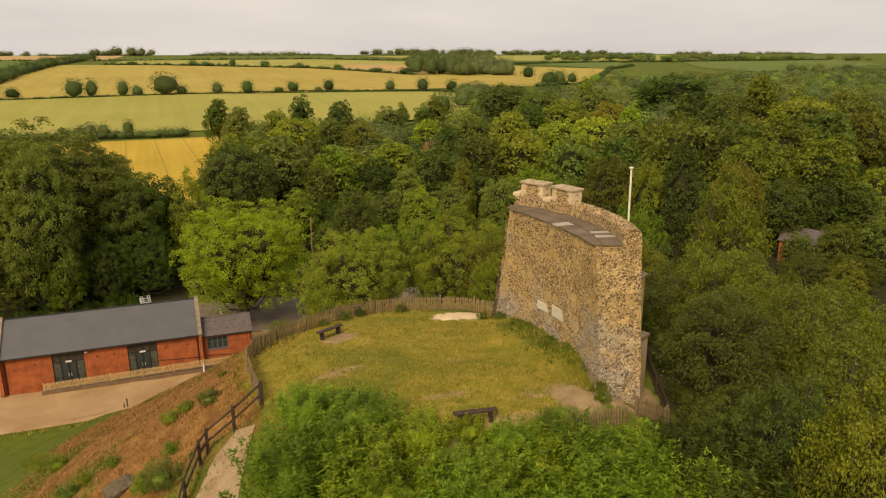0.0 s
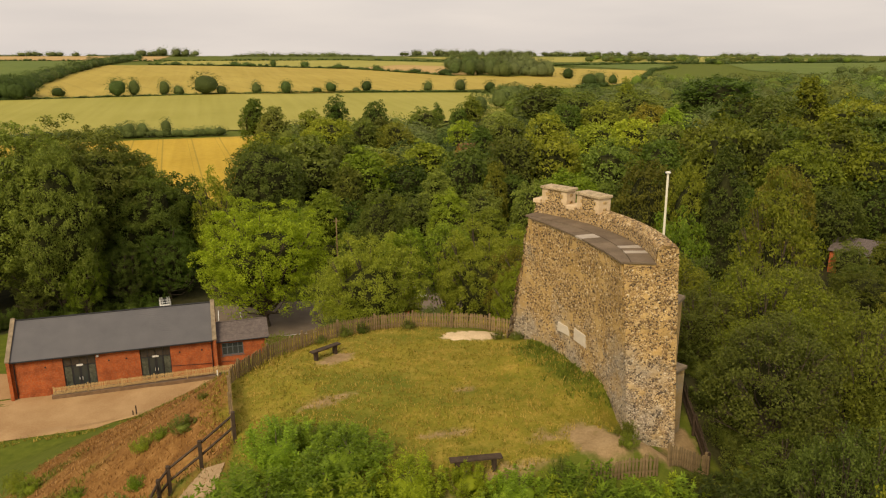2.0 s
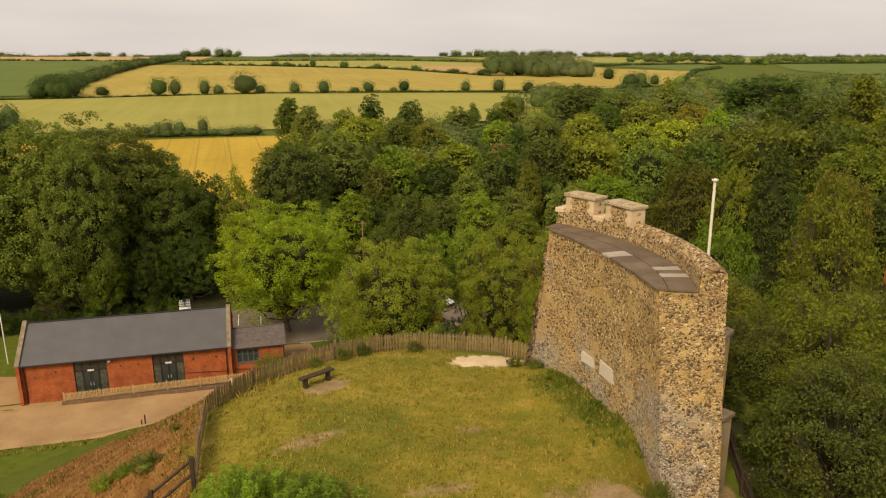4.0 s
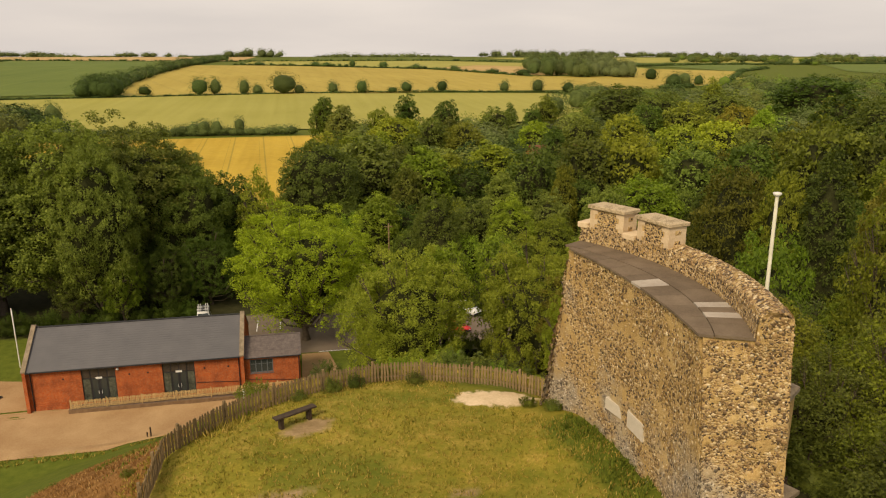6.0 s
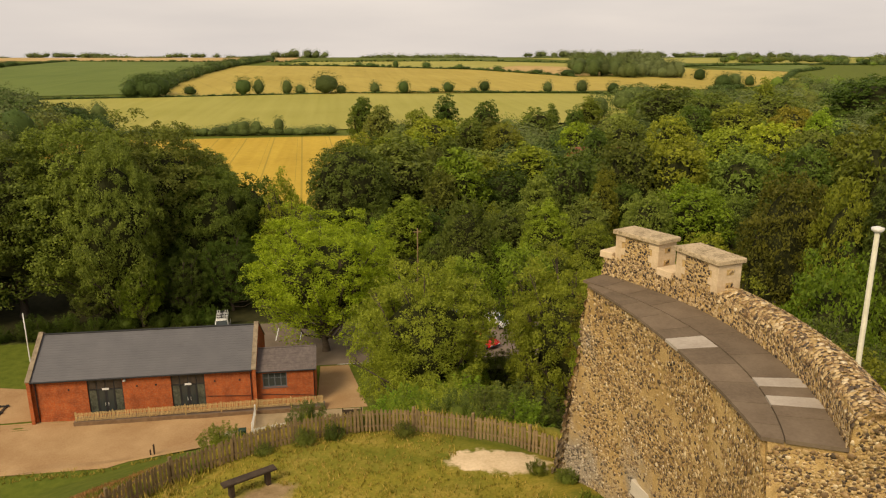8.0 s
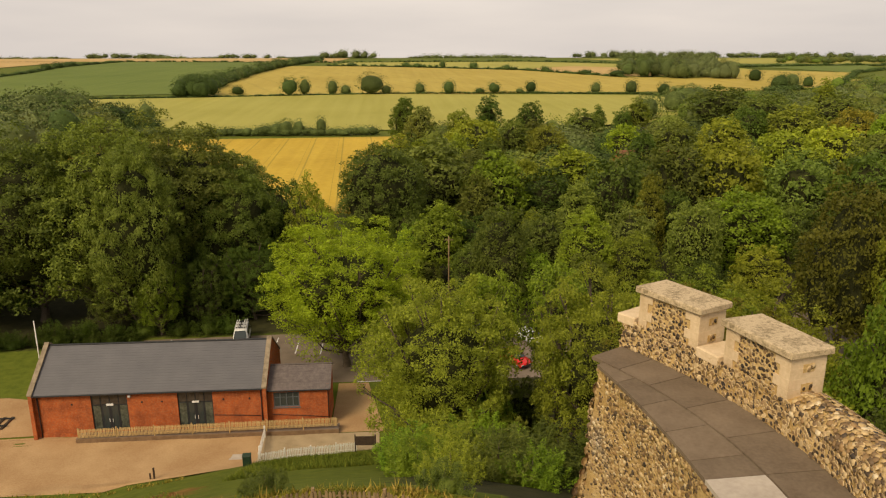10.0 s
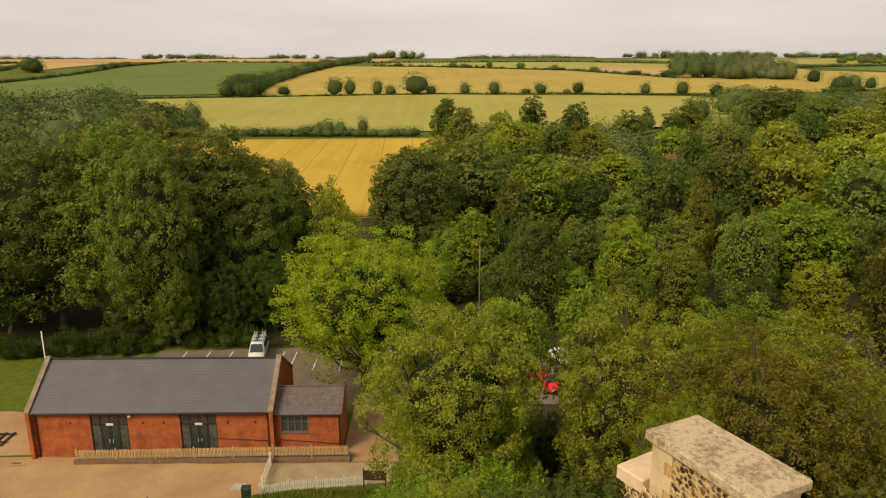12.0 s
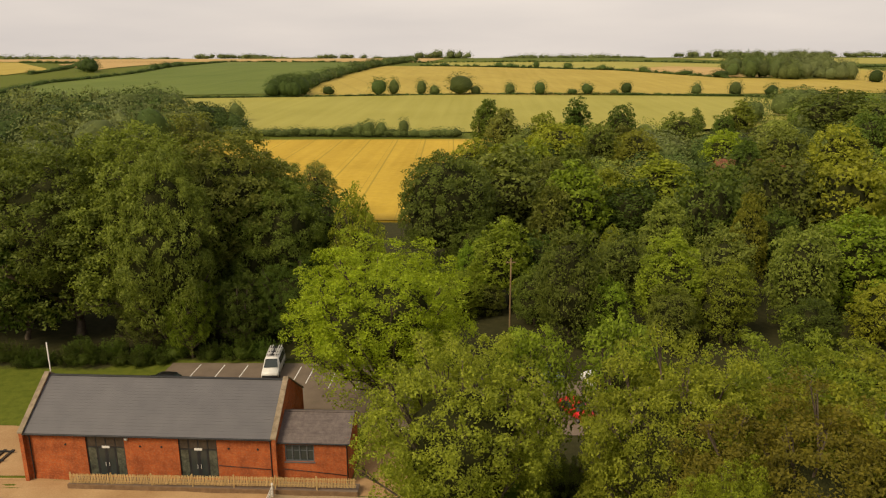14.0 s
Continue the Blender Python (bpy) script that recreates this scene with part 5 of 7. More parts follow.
def goods_shed():
    shed = thing("brick_shed", pose(0, 0, 0), "long red brick shed with grey slate roof", "building")
    holes = [(a, b, 0.4, 4.3) for a, b in DOORS]
    part("wall", wall_slab(0, L, 0.0, 0.33, -0.3, 4.42, holes), M_BRICK, shed, "red brick front wall")
    part("wall", box(0, L, W_B - 0.33, W_B, -0.3, 4.42), M_BRICK, shed, "red brick rear wall")
    for x0, x1 in ((-0.28, 0.04), (L - 0.04, L + 0.30)):
        bm = bmesh.new()
        prof = [(-0.45, -0.3), (W_B + 0.3, -0.3), (W_B + 0.3, EAVE), (W_B / 2, RIDGE + 0.18), (-0.45, EAVE - 0.02)]
        lo = [bm.verts.new((x0, y, z)) for y, z in prof]
        hi = [bm.verts.new((x1, y, z)) for y, z in prof]
        bm.faces.new(lo[::-1])
        bm.faces.new(hi)
        for k in range(5):
            bm.faces.new((lo[k], lo[(k + 1) % 5], hi[(k + 1) % 5], hi[k]))
        bmesh.ops.recalc_face_normals(bm, faces=bm.faces)
        part("gable", bm, M_BRICK, shed, "brick gable wall with raised parapet")
        # coping stones stepping up both slopes
        for sgn in (1, -1):
            n = 9
            for k in range(n):
                ya, yb = [(-0.5 + (W_B / 2 + 0.5) * q / n) for q in (k, k + 0.97)]
                za, zb = [EAVE - 0.02 + (RIDGE + 0.2 - EAVE) * q / n for q in (k, k + 0.97)]
                if sgn < 0:
                    ya, yb = W_B - ya, W_B - yb
                bm = bmesh.new()
                q = [bm.verts.new((x, y, z + h)) for h in (0.0, 0.13) for x, y, z in ((x0 - 0.06, ya, za), (x1 + 0.06, ya, za), (x1 + 0.06, yb, zb), (x0 - 0.06, yb, zb))]
                for idx in ((3, 2, 1, 0), (4, 5, 6, 7), (0, 1, 5, 4), (1, 2, 6, 5), (2, 3, 7, 6), (3, 0, 4, 7)):
                    bm.faces.new([q[i] for i in idx])
                bmesh.ops.recalc_face_normals(bm, faces=bm.faces)
                part("coping", bm, M_COPING, shed)
    part("roof", slated(0.04, L - 0.04, (-0.38, EAVE - 0.03), (W_B / 2, RIDGE)), M_SLATE, shed, "grey slate roof slope")
    part("roof", slated(0.04, L - 0.04, (W_B + 0.38, EAVE - 0.03), (W_B / 2, RIDGE)), M_SLATE, shed, "grey slate roof slope")
    part("ridge", box(0.04, L - 0.04, W_B / 2 - 0.14, W_B / 2 + 0.14, RIDGE - 0.03, RIDGE + 0.05, 0.02), M_DARK, shed)
    part("gutter", box(0.02, L - 0.02, -0.50, -0.37, EAVE - 0.16, EAVE - 0.04, 0.02), M_DARK, shed, "black gutter along the eave")
    part("fascia", box(0.05, L - 0.05, -0.36, 0.0, EAVE - 0.2, EAVE - 0.08), M_DARK, shed)
    for x0, x1 in ((4.4, 8.9), (12.1, 18.4)):
        part("door_track", box(x0 - 2.0, x1, -0.1, -0.01, 4.16, 4.3), M_DARK, shed, "black sliding door track")
    for x in (0.35, L - 0.25):
        v, f = tube([(x, -0.42, EAVE - 0.1), (x, -0.1, EAVE - 0.45), (x, -0.1, 2.0), (x, -0.1, 0.1)], [0.05] * 4, 8)
        part("downpipe", mesh_of("downpipe", v, f, [M_DARK], True), None, shed)
    for a, b in DOORS:
        glazed_door(shed, a, b, 0.42, 4.3)
    v, f = tube([(8.55, 0.0, 4.02), (8.55, -0.12, 4.0), (8.55, -0.2, 3.92)], [0.10, 0.16, 0.14], 12)
    part("lamp", mesh_of("lamp", v, f, [M_SIGN], True), None, shed, "round white wall lamp")
    for x in (3.3, 9.6, 11.4, 17.0, 19.4):
        v, f = tube([(x, 0.0, 3.3), (x, -0.05, 3.3), (x, -0.06, 3.3)], [0.09, 0.09, 0.05], 8)
        part("tie_plate", mesh_of("tie_plate", v, f, [M_DARK], True), None, shed)
    part("plinth", box(0.0, 3.5, -0.06, 0.0, -0.2, 0.5), M_BRICK, shed)
    v, f = tube([(16.1, -0.05, 1.75), (18.5, -0.05, 1.62), (20.4, -0.05, 1.5)], [0.03] * 3, 6)
    part("handrail", mesh_of("handrail", v, f, [M_DARK], True), None, shed)
    return shed


def annex():
    an = thing("brick_annex", pose(21.05, 0.15, 0), "small red brick annex with old slate roof", "building")
    w, d, e = 5.75, 4.4, 4.0
    win = (0.55, 2.95, 2.2, 3.72)
    part("wall", wall_slab(0, w, 0, 0.3, -0.3, e, [win]), M_BRICK, an, "red brick front wall with a window")
    part("wall", box(0, w, d - 0.3, d, -0.3, e + 0.45), M_BRICK, an)
    part("wall", box(w - 0.3, w, 0.3, d - 0.3, -0.3, e + 0.3), M_BRICK, an)
    part("roof", slated(-0.02, w + 0.18, (-0.22, e + 0.02), (d / 2 + 0.3, e + 1.45), 0.3), M_SLATE_OLD, an, "weathered brown slate roof")
    part("roof", slated(-0.02, w + 0.18, (d + 0.2, e + 0.5), (d / 2 + 0.3, e + 1.45), 0.3), M_SLATE_OLD, an)
    part("ridge", box(-0.02, w + 0.18, d / 2 + 0.18, d / 2 + 0.42, e + 1.43, e + 1.5, 0.02), M_SLATE_OLD, an)
    part("gutter", box(0, w + 0.15, -0.33, -0.21, e - 0.07, e + 0.03, 0.02), M_DARK, an)
    x0, x1, z0, z1 = win
    wd = part("window", box(x0, x1, 0.1, 0.14, z0, z0 + 0.08), M_FRAME, an, "grey framed casement window")
    for a, b, c, q in ((x0, x0 + 0.09, z0, z1), (x1 - 0.09, x1, z0, z1), (x0, x1, z1 - 0.09, z1), (x0, x1, z0 - 0.02, z0 + 0.1)):
        part("frame", box(a, b, 0.04 if a == x0 and b == x1 else 0.05, 0.2, c, q), M_FRAME, wd)
    for k in range(1, 4):
        x = x0 + (x1 - x0) * k / 4
        part("mullion", box(x - 0.05, x + 0.05, 0.06, 0.18, z0 + 0.1, z1 - 0.09), M_FRAME, wd)
    part("glazing_bar", box(x0 + 0.09, x1 - 0.09, 0.075, 0.16, z0 + 0.95, z0 + 1.0), M_FRAME, wd)
    part("pane", box(x0 + 0.09, x1 - 0.09, 0.115, 0.125, z0 + 0.1, z1 - 0.09), M_GLASS, wd)
    for k, c in ((1, 0.4), (3, 0.3)):
        x = x0 + (x1 - x0) * k / 4
        part("blind", box(x - 0.42, x - 0.08, 0.24, 0.26, z0 + c, z1 - 0.1), M_SIGN, wd, "pale blind behind the glass")
    part("sill", box(x0 - 0.08, x1 + 0.08, -0.06, 0.1, z0 - 0.1, z0 - 0.02), M_FRAME, wd)
    v, f = tube([(w - 0.1, -0.25, e - 0.1), (w - 0.1, -0.06, e - 0.4), (w - 0.1, -0.06, 0.3)], [0.045] * 3, 8)
    part("downpipe", mesh_of("downpipe", v, f, [M_DARK], True), None, an)
    v, f = tube([(0.4, -0.05, 1.5), (3.0, -0.05, 1.3), (5.6, -0.05, 1.05)], [0.03] * 3, 6)
    part("handrail", mesh_of("handrail", v, f, [M_DARK], True), None, an)
    return an


goods_shed()
annex()


# ---- fences ----
def fence_run(name, pts, step, height, width, mats, label, group="", posts_every=2.2, pointed=True, thick=0.022, clear=0.06, zfun=None, rail_h=(0.28, 0.8)):
    """A paling fence along plan points: each pale a part, posts and rails too."""
    zf = zfun or (lambda x, y: float(level(x, y)))
    fence = thing(name, pose(pts[0][0], pts[0][1], zf(*pts[0])), label, "fence", group)
    o = Vector(fence.matrix_basis.translation)
    pale = bmesh.new()
    h = height - clear
    prof = [(-width / 2, 0), (width / 2, 0), (width / 2, h - (width * 0.6 if pointed else 0)), (0, h), (-width / 2, h - (width * 0.6 if pointed else 0))]
    fr = [pale.verts.new((x, -thick / 2, z)) for x, z in prof]
    bk = [pale.verts.new((x, thick / 2, z)) for x, z in prof]
    pale.faces.new(fr)
    pale.faces.new(bk[::-1])
    for k in range(5):
        pale.faces.new((fr[k], bk[k], bk[(k + 1) % 5], fr[(k + 1) % 5]))
    bmesh.ops.recalc_face_normals(pale, faces=pale.faces)
    pm = bpy.data.meshes.new("pale")
    pale.to_mesh(pm)
    pale.free()
    pm.materials.append(mats[0])
    post_bm = box(-0.05, 0.05, -0.05, 0.05, -0.4, height + 0.08, 0.01)
    postm = bpy.data.meshes.new("post")
    post_bm.to_mesh(postm)
    post_bm.free()
    postm.materials.append(mats[1])
    rng = np.random.default_rng(len(pts) * 17)
    segs = [(Vector((*a, 0)), Vector((*b, 0))) for a, b in zip(pts, pts[1:])]
    gone, next_pale, next_post = 0.0, 0.0, 0.0
    for a, b in segs:
        d = (b - a).length
        ang = math.degrees(math.atan2(b.y - a.y, b.x - a.x))
        while next_pale < gone + d:
            p = a.lerp(b, (next_pale - gone) / d)
            ob = part("pale", pm, None, fence)
            ob.matrix_basis = pose(p.x - o.x, p.y - o.y, zf(p.x, p.y) - o.z + clear + rng.normal(0, 0.012), rng.normal(0, 1.2), rng.normal(0, 1.4), ang)
            next_pale += step * rng.uniform(0.96, 1.04)
        while next_post < gone + d:
            p = a.lerp(b, (next_post - gone) / d)
            n = Vector((-(b - a).y, (b - a).x, 0)).normalized() * 0.09
            ob = part("post", postm, None, fence)
            ob.matrix_basis = pose(p.x + n.x - o.x, p.y + n.y - o.y, zf(p.x, p.y) - o.z, 0, rng.normal(0, 1), ang)
            next_post += posts_every
        n = Vector((-(b - a).y, (b - a).x, 0)).normalized() * 0.04
        for hh in rail_h:
            k = max(1, int(d / 1.1))
            path = [a.lerp(b, i / k) + n for i in range(k + 1)]
            v, f = tube([(p.x - o.x, p.y - o.y, zf(p.x, p.y) - o.z + hh * height) for p in path], [0.035] * (k + 1), 4)
            part("rail", mesh_of("rail", v, f, [mats[1]]), None, fence)
        gone += d
    return fence


def arc_pts(pts, n):
    """A smooth line through plan points (Catmull-Rom)."""
    out = []
    P = [pts[0]] + list(pts) + [pts[-1]]
    for i in range(1, len(P) - 2):
        p0, p1, p2, p3 = [np.array(q, float) for q in P[i - 1:i + 3]]
        for k in range(n):
            t = k / n
            out.append(tuple(0.5 * (2 * p1 + (p2 - p0) * t + (2 * p0 - 5 * p1 + 4 * p2 - p3) * t ** 2 + (3 * p1 - p0 - 3 * p2 + p3) * t ** 3)))
    return out + [tuple(pts[-1])]


fence_run("paling_fence", [(22.42, -54.2), (22.37, -51.7), (22.4, -48.5)] + arc_pts([(22.6, -48.05), (24.5, -46.0), (26.2, -45.0), (28.6, -44.15), (30.6, -43.75), (33.4, -44.4), (35.7, -45.7), (37.5, -47.2)], 4), 0.145, 0.92, 0.085, (M_WOOD, M_WOOD), "weathered wooden paling fence round the mound top", clear=0.05)
fence_run("paling_fence", [(34.2, -61.95), (35.6, -61.95), (36.8, -61.95)], 0.145, 0.85, 0.08, (M_WOOD, M_WOOD), "low wooden paling fence beside the bushes")
fence_run("paling_fence", [(37.6, -61.6), (38.7, -61.3), (39.9, -60.95)], 0.145, 0.88, 0.085, (M_WOOD, M_WOOD), "short wooden paling fence at the end of the castle wall")
# side run of the same fence; dark timber stands in for its shade
fence_run("paling_fence", [(40.0, -60.8), (40.7, -59.2), (41.2, -57.6), (41.9, -55.0)], 0.145, 0.95, 0.085, (M_WOOD_DARK, M_WOOD_DARK), "shade-darkened wooden paling fence behind the castle wall")


def ramp_level(x, y):
    return 0.42 + 0.012 * (x - 4)


ramp = thing("access_ramp", pose(3.8, -1.25, 0), "low brick-faced access ramp before the doors", "ramp")
part("deck", box(0, 23.9, 0.05, 1.22, 0.30, 0.42), M_TARMAC, ramp)
part("plinth", box(0, 23.9, -0.06, 0.05, -0.2, 0.42), M_PLINTH, ramp, "brick retaining plinth")
fence_run("ramp_fence", [(4.0, -1.16), (12.0, -1.16), (20.6, -1.16), (27.6, -1.2)], 0.12, 0.92, 0.07, (M_WOOD_PALE, M_WOOD_PALE), "pale timber picket fence along the ramp", zfun=ramp_level, posts_every=3.4, pointed=False)
fence_run("picket_fence", [(21.3, -7.0), (25.4, -6.1), (29.6, -5.25)], 0.14, 0.95, 0.075, (M_WHITE, M_WHITE), "white painted picket fence by the path")

# white gate standing half open at the path
g = thing("white_gate", pose(20.9, -1.6, 0.0, 0, 0, -88), "white painted wooden gate across the path", "gate")
for x in (0.0, 3.6):
    part("post", box(x - 0.07, x + 0.07, -0.07, 0.07, -0.2, 1.25, 0.01), M_WHITE, g)
for z in (0.25, 0.5, 0.75, 1.0):
    part("bar", box(0.07, 3.53, -0.02, 0.02, z, z + 0.09), M_WHITE, g)
part("brace", box(1.75, 1.84, -0.03, 0.03, 0.2, 1.09), M_WHITE, g)

# rails down the path
rail_pts = [(22.4, -55.2), (21.12, -55.6), (19.95, -55.85), (19.6, -56.2), (18.9, -57.6), (18.3, -59.6), (17.9, -62.0)]
rf = thing("post_and_rail_fence", pose(rail_pts[0][0], rail_pts[0][1], float(level(*rail_pts[0]))), "dark timber post and rail fence beside the path", "fence")
o = rf.matrix_basis.translation.copy()
fine = arc_pts(rail_pts, 1)
tops = [Vector((x, y, float(level(x, y)))) for x, y in fine]
for p in tops:
    ob = part("post", box(-0.07, 0.07, -0.07, 0.07, -0.4, 1.18, 0.012), M_WOOD_DARK, rf)
    ob.matrix_basis = Matrix.Translation(p - o)
for p, q in zip(tops, tops[1:]):
    for h in (0.55, 1.05):
        v, f = tube([p - o + Vector((0, 0, h)), q - o + Vector((0, 0, h))], [0.05, 0.05], 4)
        part("rail", mesh_of("rail", v, f, [M_WOOD_DARK]), None, rf)
draped("path", [(21.2, -55.75), (22.1, -55.8), (21.55, -57.1), (20.95, -58.7), (20.35, -61.1), (20.15, -64.0), (18.2, -64.0), (18.5, -60.6), (19.2, -57.9), (20.1, -56.5)], M_TRAIL, 0.06, 24, 4, "worn pale gravel path down the mound", "path")

M_RUBBLE = plain("rubble_masonry", (0.07, 0.055, 0.035), (0.20, 0.155, 0.10), 5, 0.9, fine=25, bump=0.8, dist=0.05)
# fallen lump of masonry on the slope
lump = bmesh.new()
bmesh.ops.create_icosphere(lump, subdivisions=3, radius=1.0)
for v in lump.verts:
    q = v.co.copy()
    v.co = Vector([math.copysign(abs(k) ** 0.55, k) for k in q]) * 0.8
    v.co = Vector((v.co.x * 0.85, v.co.y * 0.55, v.co.z * 0.42)) * (1 + 0.16 * noise.noise(q * 2.2) + 0.08 * noise.noise(q * 6))
mas = thing("masonry_lump", pose(16.1, -53.3, float(level(16.1, -53.3)) + 0.1, 14, -10, 25), "fallen grey lump of flint masonry on the slope", "stone")
part("lump", lump, M_RUBBLE, mas)


# ---- benches ----
def bench(x, y, turn, length):
    b = thing("bench", pose(x, y, float(level(x, y)), 0, 0, turn), "simple dark wooden plank bench", "bench", "benches on the mound")
    part("seat", box(-length / 2, length / 2, -0.16, 0.16, 0.46, 0.53, 0.012), M_WOOD_DARK, b)
    for s in (-1, 1):
        part("leg", box(s * (length / 2 - 0.28) - 0.07, s * (length / 2 - 0.28) + 0.07, -0.12, 0.12, -0.2, 0.46, 0.01), M_WOOD_DARK, b)


bench(27.06, -47.65, 29, 1.75)
bench(30.3, -60.7, -8, 1.85)


# ---- the wood round the mound ----
placed = [(ob.location.x, ob.location.y) for ob in scene.objects if ob.name.startswith("tree")]
fill_rng = np.random.default_rng(11)


def in_view(x, y, slack=9.0):
    """Within the ground that the flight looks over."""
    return x < 19.7 + (y + 85) * 1.28 + slack and x > 37.4 - (y + 51) * 0.70 - slack


TONES = ["mid"] * 5 + ["dark"] * 3 + ["olive"] * 2 + ["light"] * 3 + ["bright"] * 3 + ["yellow", "grey"]


def fill(x0, x1, y0, y1, step, kinds, top_rule, ok, tones=TONES, apart_by=5.0, wide=(0.9, 1.2)):
    y = y0
    while y < y1:
        x = x0
        while x < x1:
            px, py = x + fill_rng.uniform(-0.42, 0.42) * step, y + fill_rng.uniform(-0.42, 0.42) * step
            if in_view(px, py) and ok(px, py) and all((px - a) ** 2 + (py - b) ** 2 > apart_by ** 2 for a, b in placed):
                plant(kinds[fill_rng.integers(len(kinds))], px, py, top_rule(px, py), tones[fill_rng.integers(len(tones))], fill_rng.uniform(*wide))
                placed.append((px, py))
            x += step
        y += step * 0.87


def mound_d(x, y):
    return math.hypot(x - CX, y - CY)


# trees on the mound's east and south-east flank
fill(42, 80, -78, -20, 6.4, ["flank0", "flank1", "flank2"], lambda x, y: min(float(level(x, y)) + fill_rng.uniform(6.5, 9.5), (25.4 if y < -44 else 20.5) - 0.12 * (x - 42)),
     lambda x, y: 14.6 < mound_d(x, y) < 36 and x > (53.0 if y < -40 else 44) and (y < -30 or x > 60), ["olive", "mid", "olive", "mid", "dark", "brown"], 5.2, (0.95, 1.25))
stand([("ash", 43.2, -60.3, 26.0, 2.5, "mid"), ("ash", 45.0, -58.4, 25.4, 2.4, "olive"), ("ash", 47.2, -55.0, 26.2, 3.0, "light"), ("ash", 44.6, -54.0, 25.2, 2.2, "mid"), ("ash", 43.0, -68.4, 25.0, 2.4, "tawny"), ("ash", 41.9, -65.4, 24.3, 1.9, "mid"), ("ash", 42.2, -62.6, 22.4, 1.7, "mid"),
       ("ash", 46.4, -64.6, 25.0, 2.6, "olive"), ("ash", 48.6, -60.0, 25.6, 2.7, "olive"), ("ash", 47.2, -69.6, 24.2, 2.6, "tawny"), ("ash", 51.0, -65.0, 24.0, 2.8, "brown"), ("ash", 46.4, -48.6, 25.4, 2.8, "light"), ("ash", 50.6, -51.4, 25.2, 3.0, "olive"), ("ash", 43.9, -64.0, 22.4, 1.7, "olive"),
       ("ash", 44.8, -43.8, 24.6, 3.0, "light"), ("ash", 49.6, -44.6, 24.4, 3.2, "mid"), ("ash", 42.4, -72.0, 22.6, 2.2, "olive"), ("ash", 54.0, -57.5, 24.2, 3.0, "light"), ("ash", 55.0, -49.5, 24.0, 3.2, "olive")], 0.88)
# lower ground to the east
KINDS = ["dome0", "dome1", "dome2", "dome3", "egg0", "egg1", "egg2"]
fill(46, 230, -50, 118, 9.2, KINDS, lambda x, y: float(level(x, y)) + fill_rng.uniform(7.0, 11.0) + 0.03 * min(max(x - 80, 0), 90),
     lambda x, y: (x > 58 or (y > 52 and x > 50)) and mound_d(x, y) > 32 and not (y < 26 and 6 < y and x < 66) and math.hypot(x - 37, y + 51) < 178 and not (abs(x - 121) < 11 and abs(y - 3) < 11) and not (abs(x - 77) < 6 and abs(y - 14) < 9), apart_by=6.4, wide=(0.9, 1.25))
# low growth between the car park and the barley
fill(-60, 22, 44, 98, 7.5, KINDS[:4], lambda x, y: fill_rng.uniform(6.5, 9.0), lambda x, y: not (y > 66 and -2 < x < 22) and (y < 82 or x > 24 or x < -12), ["mid", "dark", "olive", "yellow", "mid"], 5.5)
fill(-2, 22, 62, 70, 6.0, KINDS[:4], lambda x, y: fill_rng.uniform(4.5, 7.5), lambda x, y: True, ["mid", "olive", "yellow"], 4.0, (1.3, 1.6))
# tall trees right of the barley
fill(36, 66, 84, 135, 8.0, KINDS[3:], lambda x, y: fill_rng.uniform(11, 15), lambda x, y: True, ["mid", "bright", "light", "grey", "light"], 5.5)
# thicket behind and left of the brick shed
fill(-70, 18, 28, 62, 8.5, KINDS[:3], lambda x, y: fill_rng.uniform(13, 19), lambda x, y: y > 36 or x < -18, ["dark", "mid", "dark"], 5.5)


def shrub_at(x, y, top, tone, wide=1.0, label="dense leafy bush on the mound slope", shade=None):
    plant(f"shrub{fill_rng.integers(3)}", x, y, top, tone, wide, name="bush", label=label, group="bushes on the mound", shade=shade)


# the bank of bushes below the flat top, towards the viewer
def bush_edge(x):
    return float(np.interp(x, [21.1, 23, 24.8, 26.6, 28.4, 30.2, 34.8, 36.2, 38, 44.4], [-55.5, -54.6, -55.3, -57.1, -59.5, -60.9, -61.6, -62.0, -62.2, -62.6]))


y = -54.5
while y > -71:
    x = 20.6
    while x < 43:
        px, py = x + fill_rng.uniform(-0.7, 0.7), y + fill_rng.uniform(-0.7, 0.7)
        e = bush_edge(px)
        if py < e - 0.45 and px > np.interp(-py, [54.6, 57, 58.5, 60, 64, 70], [24.0, 23.0, 22.1, 21.5, 21.0, 20.9]):
            g0 = float(level(px, py))
            top = min(g0 + fill_rng.uniform(2.1, 3.4) + (0.8 if px > 37.2 else 0.0), (21.95 if px < 33.6 else 21.3) + 0.6 * (e - py))
            # east of 37.4 darker leaf colours stand for the shaded gap before the trees
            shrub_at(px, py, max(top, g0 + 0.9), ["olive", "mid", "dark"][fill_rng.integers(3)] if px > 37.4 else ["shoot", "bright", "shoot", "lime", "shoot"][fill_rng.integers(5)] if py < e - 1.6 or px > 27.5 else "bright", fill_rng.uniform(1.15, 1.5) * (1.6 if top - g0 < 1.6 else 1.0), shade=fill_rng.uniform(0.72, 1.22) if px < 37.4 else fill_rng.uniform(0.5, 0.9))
        x += 1.9
    y -= 1.7
for px, py, h, tone in [(42.9, -57.8, 2.2, "mid"), (41.7, -61.0, 1.5, "mid"), (40.7, -62.3, 1.3, "olive"), (43.4, -55.4, 2.2, "mid"), (42.2, -59.4, 1.6, "mid"), (44.6, -61.4, 2.4, "olive"), (43.4, -52.4, 2.0, "mid"), (38.6, -63.2, 1.3, "olive"), (39.8, -63.8, 1.6, "mid")]:
    shrub_at(px, py, float(level(px, py)) + h, tone, 1.2)
